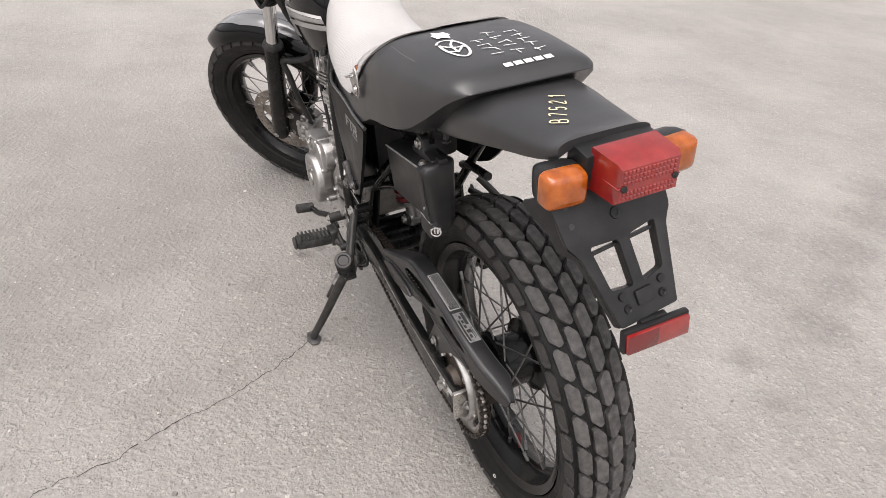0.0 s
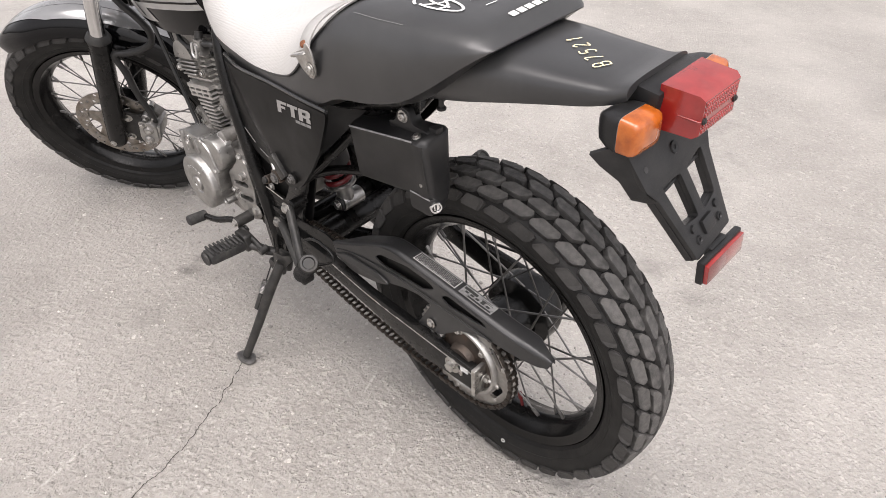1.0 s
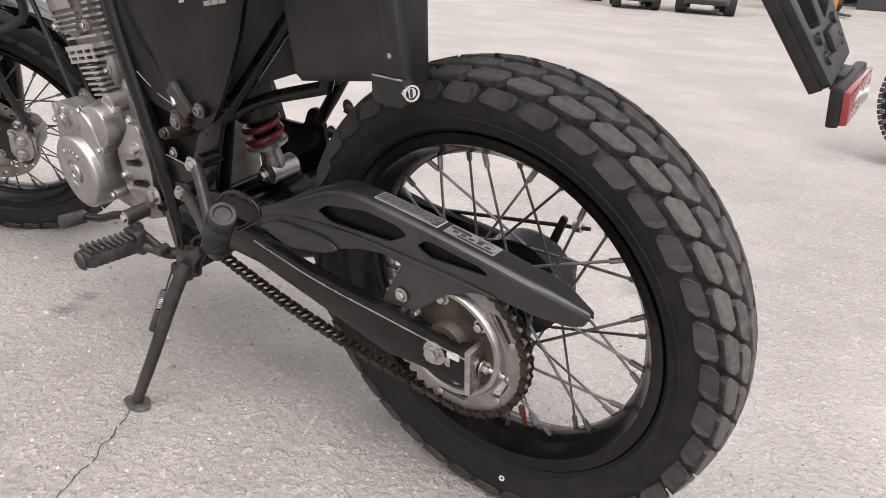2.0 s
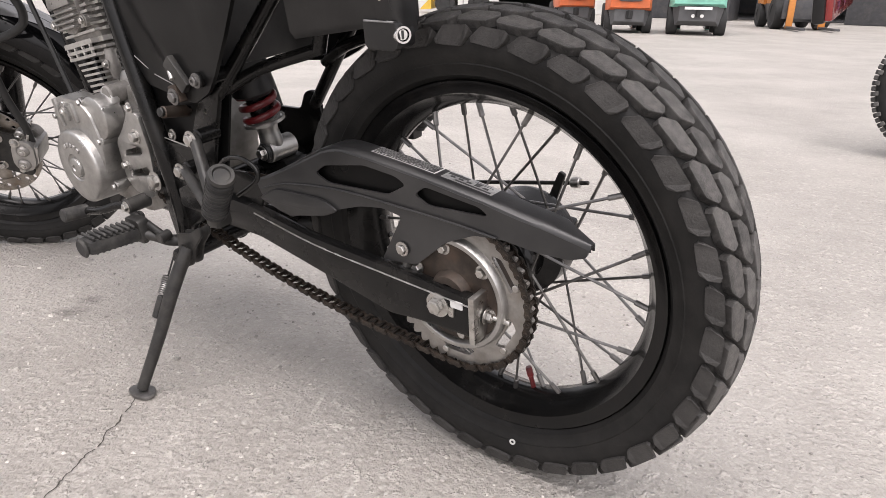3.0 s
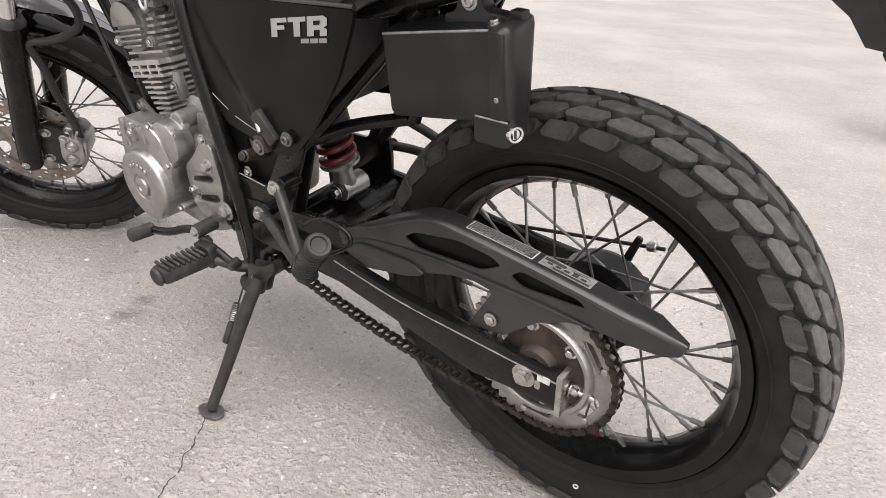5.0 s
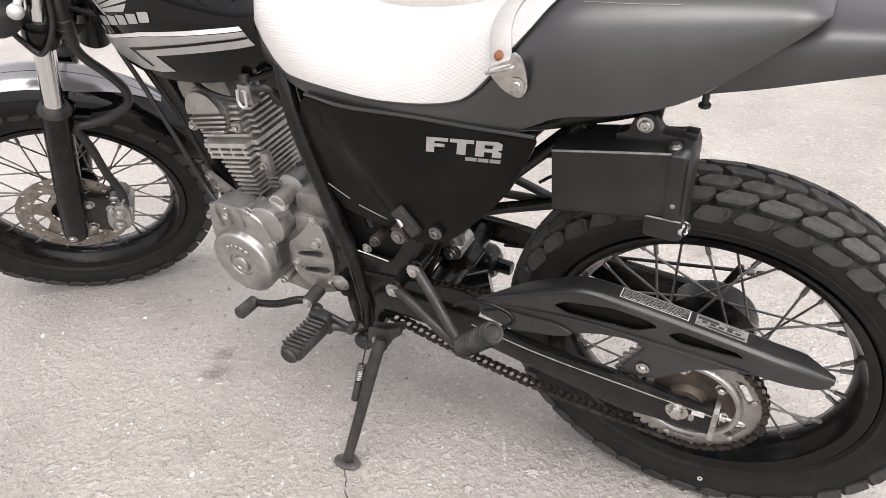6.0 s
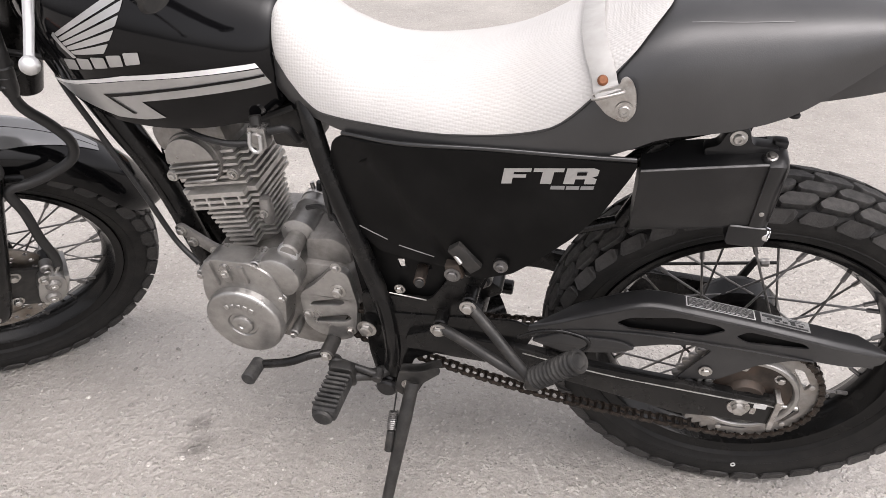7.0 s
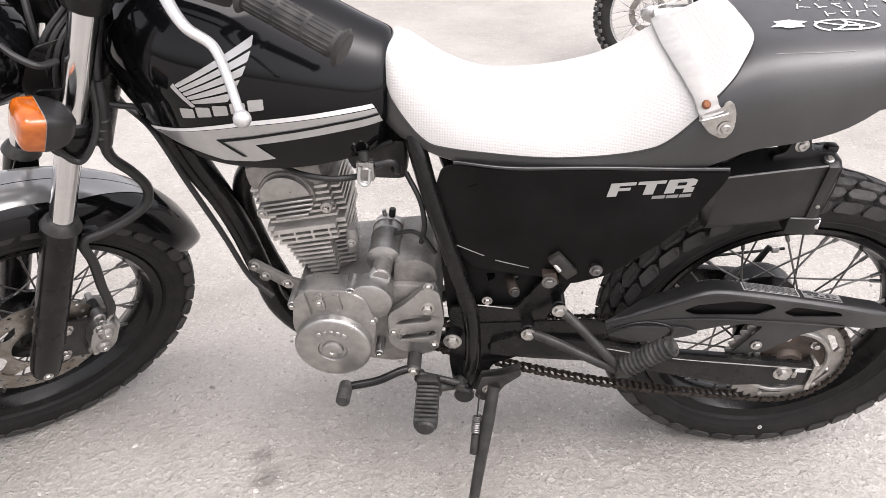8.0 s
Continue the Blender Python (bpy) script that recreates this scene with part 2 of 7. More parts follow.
        d.operation = "DISTANCE"
        d.inputs[1].default_value = (px_, py_, 0)
        warp = n.new("ShaderNodeVectorMath")
        warp.operation = "MULTIPLY_ADD"
        l.new(patch.outputs["Color"], warp.inputs[0])
        warp.inputs[1].default_value = (rad * 2.4, rad * 2.4, 0)
        off_ = n.new("ShaderNodeVectorMath")
        off_.operation = "SUBTRACT"
        l.new(co, off_.inputs[0])
        off_.inputs[1].default_value = (rad * 1.2, rad * 1.2, 0)
        l.new(off_.outputs[0], warp.inputs[2])
        l.new(warp.outputs[0], d.inputs[0])
        soft_ = n.new("ShaderNodeMath")
        soft_.operation = "MULTIPLY"
        l.new(rng(d.outputs["Value"], rad * 0.35, rad * 1.1, strength, 0), soft_.inputs[0])
        l.new(rng(mid.outputs["Fac"], 0.35, 0.6, 0.35, 1), soft_.inputs[1])
        c = blend(soft_.outputs[0], c, (0.113, 0.104, 0.093))
    # pale scrapes
    for x0, y0, x1, y1 in ((0.505, 0.728, 0.565, 0.575), (0.717, 0.691, 0.735, 0.641), (0.325, 0.022, 0.283, 0.110), (0.126, 0.144, 0.100, 0.229)):
        mp = n.new("ShaderNodeMapping")
        mp.vector_type = "TEXTURE"
        mp.inputs["Location"].default_value = ((x0 + x1) / 2, (y0 + y1) / 2, 0)
        mp.inputs["Rotation"].default_value = (0, 0, math.atan2(y1 - y0, x1 - x0))
        mp.inputs["Scale"].default_value = (math.hypot(x1 - x0, y1 - y0) * 0.55, 0.0045, 1)
        l.new(co, mp.inputs["Vector"])
        ln = n.new("ShaderNodeVectorMath")
        ln.operation = "LENGTH"
        l.new(mp.outputs[0], ln.inputs[0])
        worn = n.new("ShaderNodeMath")
        worn.operation = "MULTIPLY"
        l.new(rng(ln.outputs["Value"], 0.4, 1.0, 0.42, 0), worn.inputs[0])
        l.new(rng(mid.outputs["Fac"], 0.42, 0.56, 0.1, 1), worn.inputs[1])
        c = blend(worn.outputs[0], c, (0.633, 0.605, 0.565))
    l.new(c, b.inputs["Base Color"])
    b.inputs["Roughness"].default_value = 0.52
    b.inputs["Specular IOR Level"].default_value = 0.8
    # relief: rounded stones of two sizes, a gritty skin and shallow hollows
    total = rng(fine.outputs["Fac"], 0.2, 0.8, 0, 0.45)
    for fac in (rng(stones.outputs["Distance"], 0.0, 0.6, 0.65, 0), rng(big.outputs["Distance"], 0.0, 0.55, 1.3, 0), rng(mid.outputs["Fac"], 0.3, 0.7, 0, 0.9), rng(flake.outputs["Fac"], 0.56, 0.64, 0, 1.9)):
        plus = n.new("ShaderNodeMath")
        plus.operation = "ADD"
        l.new(total, plus.inputs[0]), l.new(fac, plus.inputs[1])
        total = plus.outputs[0]
    bp = n.new("ShaderNodeBump")
    bp.inputs["Strength"].default_value, bp.inputs["Distance"].default_value = 0.6, 0.004
    l.new(total, bp.inputs["Height"])
    l.new(bp.outputs[0], b.inputs["Normal"])
    return m


ASPHALT = asphalt()


# ---- mesh helpers ----
from mathutils import geometry


def part(name, bm, material, parent, label="", smooth=True, angle=40):
    """Links a bmesh as one mesh object under a thing or a part."""
    bmesh.ops.recalc_face_normals(bm, faces=bm.faces)
    me = bpy.data.meshes.new(name)
    if smooth:
        for f in bm.faces:
            f.smooth = True
        for e in bm.edges:
            if len(e.link_faces) == 2 and e.calc_face_angle(0) > radians(angle):
                e.smooth = False
    bm.to_mesh(me)
    bm.free()
    me.materials.append(material)
    ob = new(name, me)
    if parent is not None:
        ob.parent = parent
    if label:
        tagged(ob, label)
    return ob


def group_empty(name, parent=None, matrix=None, label=""):
    ob = new(name)
    ob.empty_display_size = 0.1
    if parent is not None:
        ob.parent = parent
    if matrix is not None:
        ob.matrix_basis = matrix
    if label:
        tagged(ob, label)
    return ob


def add(bm, other, m=None):
    """Adds the bmesh other to bm, and frees it."""
    if m is not None:
        other.transform(m)
    me = bpy.data.meshes.new("tmp")
    other.to_mesh(me)
    other.free()
    bm.from_mesh(me)
    bpy.data.meshes.remove(me)
    return bm


def curve_points(pts, steps=6):
    """A Catmull-Rom line through the points."""
    p = [Vector(q) for q in pts]
    p = [2 * p[0] - p[1], *p, 2 * p[-1] - p[-2]]
    out = []
    for i in range(1, len(p) - 2):
        a, b, c, d = p[i - 1 : i + 3]
        for k in range(steps):
            t = k / steps
            out.append(0.5 * (2 * b + (c - a) * t + (2 * a - 5 * b + 4 * c - d) * t * t + (3 * b - a - 3 * c + d) * t ** 3))
    return out + [p[-2]]


def tube(pts, r, n=12, steps=6, caps=True, flat=1.0, up=(0, 0, 1)):
    """A tube of radius r (one number, or one for each point) along a smooth line."""
    line = curve_points(pts, steps) if steps > 1 else [Vector(q) for q in pts]
    rs = [r] * len(line) if isinstance(r, (int, float)) else [float(v) for v in np.interp(np.linspace(0, len(r) - 1, len(line)), range(len(r)), r)]
    bm, rings = bmesh.new(), []
    side = None
    for i, p in enumerate(line):
        d = (line[min(i + 1, len(line) - 1)] - line[max(i - 1, 0)]).normalized()
        if side is None:
            side = d.cross(Vector(up))
            if side.length < 1e-3:
                side = d.cross(Vector((1, 0, 0)))
        side = (side - d * side.dot(d)).normalized()
        v = d.cross(side)
        rings.append([bm.verts.new(p + rs[i] * (math.cos(2 * math.pi * k / n) * side + flat * math.sin(2 * math.pi * k / n) * v)) for k in range(n)])
    for a, b in zip(rings, rings[1:]):
        for k in range(n):
            bm.faces.new((a[k], a[(k + 1) % n], b[(k + 1) % n], b[k]))
    if caps:
        bm.faces.new(rings[0][::-1]), bm.faces.new(rings[-1])
    return bm


def lathe(profile, n=48, closed=False):
    """Turns (radius, y) points round the y axis."""
    bm = bmesh.new()
    rings = [[bm.verts.new((r * math.cos(2 * math.pi * k / n), y, r * math.sin(2 * math.pi * k / n))) for k in range(n)] if r > 1e-6 else [bm.verts.new((0, y, 0))]
             for r, y in profile]
    pairs = list(zip(rings, rings[1:])) + ([(rings[-1], rings[0])] if closed else [])
    for a, b in pairs:
        for k in range(n):
            j = (k + 1) % n
            f = [a[k % len(a)], a[j % len(a)], b[j % len(b)], b[k % len(b)]]
            f = [v for i, v in enumerate(f) if v not in f[:i]]
            if len(f) > 2:
                bm.faces.new(f)
    return bm


def along(a, b):
    """A pose whose y axis runs from a to b, at a."""
    d = Vector(b) - Vector(a)
    return Matrix.Translation(a) @ d.to_track_quat("Y", "Z").to_matrix().to_4x4()


def rod(a, b, r, n=16, r2=None, bevel=0.0):
    """A straight round bar from a to b with slightly rounded ends."""
    h = (Vector(b) - Vector(a)).length
    r2 = r if r2 is None else r2
    e = bevel or min(r, r2) * 0.18
    bm = lathe([(0, 0), (r - e, 0), (r, e), (r2, h - e), (r2 - e, h), (0, h)], n)
    bm.transform(along(a, b))
    return bm


def box(c, size, bevel=0.004, m=None, seg=2):
    bm = bmesh.new()
    bmesh.ops.create_cube(bm, size=1, matrix=Matrix.Diagonal((*size, 1)))
    if bevel:
        bmesh.ops.bevel(bm, geom=bm.edges[:], offset=bevel, segments=seg, profile=0.6, affect="EDGES")
    bm.transform(Matrix.Translation(c) @ (m or Matrix()))
    return bm


def rounded(pts, r=0.006, k=4):
    """A polygon with rounded corners, in two dimensions."""
    out, n = [], len(pts)
    for i in range(n):
        a, b, c = Vector(pts[i - 1]), Vector(pts[i]), Vector(pts[(i + 1) % n])
        u, v = (a - b), (c - b)
        d = min(r, u.length * 0.45, v.length * 0.45)
        p, q = b + u.normalized() * d, b + v.normalized() * d
        for j in range(k + 1):
            t = j / k
            out.append(p * (1 - t) ** 2 + 2 * b * t * (1 - t) + q * t * t)
    return out


def plate(outline, y0, y1, holes=(), r=0.005, hole_r=0.005, bevel=0.0015, shape=None):
    """A plate with the outline in x and z, between y0 and y1, with holes through it. shape: moves each vertex."""
    bm = bmesh.new()
    loops = [rounded(loop, rr) if rr else [Vector(q) for q in loop] for loop, rr in [(outline, r)] + [(h, hole_r) for h in holes]]
    vs = [bm.verts.new((p[0], y0, p[1])) for loop in loops for p in loop]
    for tri in geometry.tessellate_polygon([[(p[0], p[1], 0) for p in loop] for loop in loops]):
        if len(set(tri)) == 3:
            bm.faces.new([vs[k] for k in tri])
    if not holes:
        bmesh.ops.dissolve_limit(bm, angle_limit=0.01, verts=bm.verts[:], edges=bm.edges[:])
    faces = bm.faces[:]
    got = bmesh.ops.extrude_face_region(bm, geom=faces)
    bmesh.ops.translate(bm, vec=(0, y1 - y0, 0), verts=[g for g in got["geom"] if isinstance(g, bmesh.types.BMVert)])
    bmesh.ops.recalc_face_normals(bm, faces=bm.faces)
    if bevel:
        sharp = [e for e in bm.edges if len(e.link_faces) == 2 and e.calc_face_angle(0) > 1.2]
        bmesh.ops.bevel(bm, geom=sharp, offset=bevel, segments=2, profile=0.6, affect="EDGES")
    if shape:
        for v in bm.verts:
            v.co = shape(v.co)
    return bm


def bolt(p, axis, r=0.008, h=0.006, washer=True, n=6, socket=False):
    """A bolt head with washer, standing on p and facing along axis."""
    bm = bmesh.new()
    if washer:
        add(bm, lathe([(0, 0), (r * 1.5, 0), (r * 1.5, 0.0015), (r, 0.002)], 20))
    add(bm, lathe([(r, 0.0015), (r, h - 0.001), (r * 0.85, h), (r * 0.45, h), (r * 0.4, h - 0.002 * socket), (0, h - 0.002 * socket)], n if not socket else 16))
    bm.transform(along(p, Vector(p) + Vector(axis)))
    return bm


def loft(sections, close_ends=True, ring=True):
    """A skin over sections with the same number of points."""
    bm = bmesh.new()
    rows = [[bm.verts.new(p) for p in s] for s in sections]
    n = len(rows[0])
    for a, b in zip(rows, rows[1:]):
        for k in range(n if ring else n - 1):
            bm.faces.new((a[k], a[(k + 1) % n], b[(k + 1) % n], b[k]))
    if close_ends and ring:
        bm.faces.new(rows[0][::-1]), bm.faces.new(rows[-1])
    return bm


def lerp(x, table):
    """Interpolates smoothly in a table of (x, value)."""
    xs, ys = [t[0] for t in table], [t[1] for t in table]
    if xs[0] > xs[-1]:
        xs, ys = xs[::-1], ys[::-1]
    if x <= xs[0]:
        return ys[0]
    if x >= xs[-1]:
        return ys[-1]
    i = max(k for k in range(len(xs) - 1) if xs[k] <= x)
    slope = [(ys[min(k + 1, len(xs) - 1)] - ys[max(k - 1, 0)]) / (xs[min(k + 1, len(xs) - 1)] - xs[max(k - 1, 0)]) for k in (i, i + 1)]
    h = xs[i + 1] - xs[i]
    t = (x - xs[i]) / h
    return ((2 * t ** 3 - 3 * t * t + 1) * ys[i] + (t ** 3 - 2 * t * t + t) * h * slope[0]
            + (-2 * t ** 3 + 3 * t * t) * ys[i + 1] + (t ** 3 - t * t) * h * slope[1])


def decal(poly, surf, lift=0.0012, r=0.0, div=0.012, thick=0.0008):
    """A thin film with the outline in x and z that lies on the surface y = surf(x, z)."""
    bm = bmesh.new()
    pts = rounded(poly, r) if r else [Vector(q) for q in poly]
    fine = []
    for a, b in zip(pts, pts[1:] + pts[:1]):
        k = max(1, int((b - a).length / div))
        fine += [a.lerp(b, j / k) for j in range(k)]
    vs = [bm.verts.new((p[0], 0, p[1])) for p in fine]
    bmesh.ops.triangle_fill(bm, edges=[bm.edges.new((vs[i], vs[(i + 1) % len(vs)])) for i in range(len(vs))], use_beauty=True)
    for _ in range(3):
        longs = [e for e in bm.edges if e.calc_length() > 2 * div and not e.is_boundary]
        if not longs:
            break
        bmesh.ops.subdivide_edges(bm, edges=longs, cuts=1)
        bmesh.ops.triangulate(bm, faces=bm.faces[:])
    for v in bm.verts:
        v.co.y = surf(v.co.x, v.co.z) + lift
    return bm


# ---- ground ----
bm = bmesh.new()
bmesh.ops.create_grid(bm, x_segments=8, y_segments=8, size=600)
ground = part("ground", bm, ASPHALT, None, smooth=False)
tagged(ground, "pale weathered asphalt yard with light aggregate and stains", "ground", kind="structure")

# ---- the motorcycle: its own axes (x ahead, y to its left, z up, from the rear axle), leaning on its side stand ----
bike = new("motorcycle")
bike.matrix_basis = pose(0, 0, 0.3212, -8.2, -1.104, 0)
tagged(bike, "black motorcycle with white seat leaning on its side stand", "motorcycle")

# steering turned to the left lock
RAKE, STEER = radians(22.9), radians(42.7)
U, A = Vector((math.cos(RAKE), 0, math.sin(RAKE))), Vector((-math.sin(RAKE), 0, math.cos(RAKE)))
FX = U * math.cos(STEER) + Vector((0, 1, 0)) * math.sin(STEER)
FY = -U * math.sin(STEER) + Vector((0, 1, 0)) * math.cos(STEER)
FORK = Matrix(((FX.x, FY.x, A.x, 1.375), (FX.y, FY.y, A.y, 0.0), (FX.z, FY.z, A.z, -0.0574), (0, 0, 0, 1)))


def F(f, l, s):
    """A place in the steered fork's axes: ahead, left, up along the steering axis."""
    return FORK @ Vector((f, l, s))

# ---- wheels ----
TYRE_HALF = [(0.2340, 0.034), (0.2435, 0.0400), (0.2475, 0.0440), (0.2500, 0.0480), (0.2515, 0.0482), (0.2600, 0.0530), (0.2640, 0.0552), (0.2655, 0.0545),
             (0.2720, 0.0572), (0.2820, 0.0588), (0.2900, 0.0582), (0.2955, 0.0555), (0.3000, 0.0495), (0.3038, 0.0410), (0.3076, 0.0295), (0.3103, 0.0158), (0.3113, 0.0)]
RIM_HALF = [(0.2445, 0.0425), (0.2440, 0.0385), (0.2330, 0.0360), (0.2300, 0.0330), (0.2290, 0.0240), (0.2190, 0.0160), (0.2150, 0.0)]
RIM_INNER = [(0.2070, 0.0), (0.2085, 0.0110), (0.2160, 0.0210), (0.2230, 0.0300), (0.2270, 0.0385), (0.2345, 0.0400), (0.2385, 0.0425), (0.2425, 0.0438)]


def mirror_profile(half):
    return half + [(r, -y) for r, y in half[::-1][1:]]


def tyre_place(a, s, lift):
    """A place on the tyre: angle a, distance s across from the middle along the surface, height lift above it."""
    left, side = abs(s), TYRE_HALF[::-1]
    for (r0, y0), (r1, y1) in zip(side, side[1:]):
        d = math.hypot(r1 - r0, y1 - y0)
        if left <= d or r1 == side[-1][0]:
            k = left / d
            nr, ny = (y1 - y0) / d, -(r1 - r0) / d
            r, y = r0 + (r1 - r0) * k + nr * lift, y0 + (y1 - y0) * k + ny * lift
            return (r * math.cos(a), math.copysign(y, s), r * math.sin(a))
        left -= d


def block_mesh(name, outline, height, material=None, taper=0.0):
    """One tread block: an outline in (arc, across), standing on the carcass with steep sides and a rounded rim."""
    bm = bmesh.new()
    mx, my = [sum(p[i] for p in outline) / len(outline) for i in (0, 1)]
    half = max(abs(abs(p[1]) - abs(my)) for p in outline)
    rings = []
    for lift, draw in ((-0.003, -0.0008), (height - 0.0010, 0.0), (height, 0.0008)):
        ring = []
        for s, y in outline:
            d = math.hypot(s - mx, y - my)
            k = 1 - draw / d
            low = 1 - taper * (0.5 + 0.5 * (abs(y) - abs(my)) / half) if lift > 0 else 1
            ring.append(bm.verts.new(tyre_place((mx + (s - mx) * k) / 0.3155, my + (y - my) * k, lift * low)))
        rings.append(ring)
    n = len(outline)
    for a, b in zip(rings, rings[1:]):
        for k in range(n):
            bm.faces.new((a[k], a[(k + 1) % n], b[(k + 1) % n], b[k]))
    bm.faces.new(rings[-1])
    bmesh.ops.recalc_face_normals(bm, faces=bm.faces)
    me = bpy.data.meshes.new(name)
    bm.to_mesh(me)
    bm.free()
    me.materials.append(material or TREAD)
    return me


def tread_blocks(wheel, count=38):
    """Interlocking rows of long six-sided blocks with large shoulder lugs, each a piece of its own."""
    h = 0.0107
    pitch = 2 * math.pi * 0.3155 / count
    skew = [(-0.55, 0.30), (-0.47, 0.5), (0.20, 0.5), (0.31, 0.44), (0.55, -0.08), (0.55, -0.30), (0.47, -0.5), (-0.20, -0.5), (-0.31, -0.44), (-0.55, 0.08)]
    flip = [(s, -y) for s, y in skew[::-1]]
    rows = []
    for y0, turn in ((0.0125, 0.0), (-0.0125, 0.5), (0.0376, 0.5), (-0.0376, 0.0)):
        shape = [(s * pitch * 0.885, y0 + y * 0.0188) for s, y in (skew if y0 > 0 else flip)]
        rows.append((turn, [block_mesh("tread_block", shape, h, None if abs(y0) < 0.03 else MIDDLE)]))
    # shoulder lugs: slanted, chamfered towards the rim, two sizes in turn
    lug = [(-0.50, 0.10), (-0.27, -0.47), (-0.20, -0.5), (0.42, -0.5), (0.52, -0.34), (0.44, 0.10), (0.30, 0.46), (0.20, 0.5), (-0.20, 0.42), (-0.46, 0.30)]
    for sign, turn in ((1, 0.0), (-1, 0.5)):
        rows.append((turn, [block_mesh("tread_block", [(s * pitch * 0.93, sign * (0.0605 + 0.0008 * k + y * d)) for s, y in lug], h * 0.95, LUG, 0.72) for k, d in enumerate((0.0155, 0.0180))]))
    for row, meshes in rows:
        for k in range(count):
            ob = new("tread_block", meshes[k % len(meshes)])
            ob.parent = wheel
            ob.matrix_basis = pose(0, 0, 0, 0, -360 * (k + row) / count, 0)


def spokes(wheel, left, right, drop=0.2065, count=36, phase=0.0):
    """Crossed spokes with nipples. left and right: radius and y of the hub flange."""
    for k in range(count):
        r, y = (left, right)[k % 2]
        out = 2 * math.pi * (k + phase) / count
        lead = (1 if (k // 2) % 2 else -1) * radians(54)
        a = Vector((r * math.cos(out - lead), y, r * math.sin(out - lead)))
        b = Vector((drop * math.cos(out), 0.008 * (1 if y > 0 else -1), drop * math.sin(out)))
        bm = rod(a, b, 0.0019, 6)
        part("spoke", bm, SPOKE, wheel)
        d = (b - a).normalized()
        part("spoke_nipple", rod(b - d * 0.016, b + d * 0.006, 0.0036, 8), SPOKE, wheel)


def wheel_base(name, matrix, label):
    w = group_empty(name, bike, matrix, label)
    part("tyre", lathe(mirror_profile(TYRE_HALF), 120), RUBBER, w, "black tyre sidewall with fine ridges and dust")
    part("rim", lathe(mirror_profile(RIM_HALF) + mirror_profile(RIM_INNER)[::1][::-1], 96, closed=True), RIM, w, "black anodised rim")
    tread_blocks(w)
    return w


rear = wheel_base("rear_wheel", Matrix(), "spoked rear wheel with block-tread tyre and drum brake")
spokes(rear, (0.062, 0.034), (0.067, -0.040), phase=0.3)
part("hub", lathe([(0.0, 0.06), (0.030, 0.06), (0.032, 0.042), (0.066, 0.040), (0.067, 0.028), (0.052, 0.022), (0.050, -0.025), (0.072, -0.035), (0.073, -0.070), (0.062, -0.078), (0.020, -0.082), (0, -0.082)], 48),
     FRAME, rear, "black drum hub")
valve = lathe([(0, 0.0), (0.0035, 0.0), (0.0035, 0.02), (0.0048, 0.021), (0.0048, 0.033), (0.004, 0.035), (0, 0.035)], 12)
valve.transform(along((-0.050, -0.001, -0.203), (-0.040, -0.001, -0.165)))
part("valve_cap", valve, RED_SPRING, rear, "red valve cap")
part("balance_mark", lathe([(0.0022, 0), (0.0045, 0.0), (0.0045, 0.0008), (0.0022, 0.0008)], 16, closed=True), STICKER, rear, "small moulded dot on the sidewall").matrix_basis = Matrix.Translation((-0.049, 0.0562, -0.261)) @ pose(0, 0, 0, 10, 0, 8)

# sprocket with teeth and openings, its alloy carrier and bolts
SY = 0.106
teeth, RP = 43, 0.107
ring = []
for k in range(teeth * 4):
    r = RP + (0.0045, 0.0015, -0.0055, 0.0015)[k % 4]
    ring.append((r * math.cos(2 * math.pi * k / teeth / 4), r * math.sin(2 * math.pi * k / teeth / 4)))
holes = []
for k in range(6):
    a0 = 2 * math.pi * (k + 0.18) / 6
    holes.append([(r * math.cos(a0 + t), r * math.sin(a0 + t)) for r, t in ((0.084, 0.0), (0.0925, 0.12), (0.0925, 0.50), (0.084, 0.62), (0.081, 0.50), (0.080, 0.31), (0.081, 0.12))])
holes.append([(0.062 * math.cos(t), 0.062 * math.sin(t)) for t in np.linspace(0, 2 * math.pi, 24, endpoint=False)])
sprocket = part("sprocket", plate(ring, SY - 0.003, SY + 0.003, holes, r=0, hole_r=0.004, bevel=0.0008), SPROCKET, rear, "worn steel rear sprocket with slotted web")
part("sprocket_carrier", lathe([(0.067, SY + 0.003), (0.068, SY + 0.011), (0.070, SY + 0.013), (0.075, SY + 0.013), (0.077, SY + 0.010), (0.078, SY + 0.003)], 64, closed=True), ALLOY, rear, "bright ring on the sprocket carrier")
part("carrier_dish", lathe([(0.016, SY + 0.018), (0.026, SY + 0.018), (0.030, SY + 0.006), (0.052, SY + 0.002), (0.067, SY + 0.006), (0.067, SY - 0.012), (0.064, 0.050), (0.030, 0.045), (0.016, 0.045)], 56, closed=True), RUSTY, rear, "dark rusty carrier dish")
for k in range(6):
    a = 2 * math.pi * (k + 0.3) / 6
    part("sprocket_bolt", bolt((0.058 * math.cos(a), SY + 0.003, 0.058 * math.sin(a)), (0, 1, 0), 0.0060, 0.008), STEEL, rear)
    part("sprocket_rivet", rod((0.094 * math.cos(a + 0.4), SY + 0.002, 0.094 * math.sin(a + 0.4)), (0.094 * math.cos(a + 0.4), SY + 0.006, 0.094 * math.sin(a + 0.4)), 0.0045, 12), STEEL, rear)

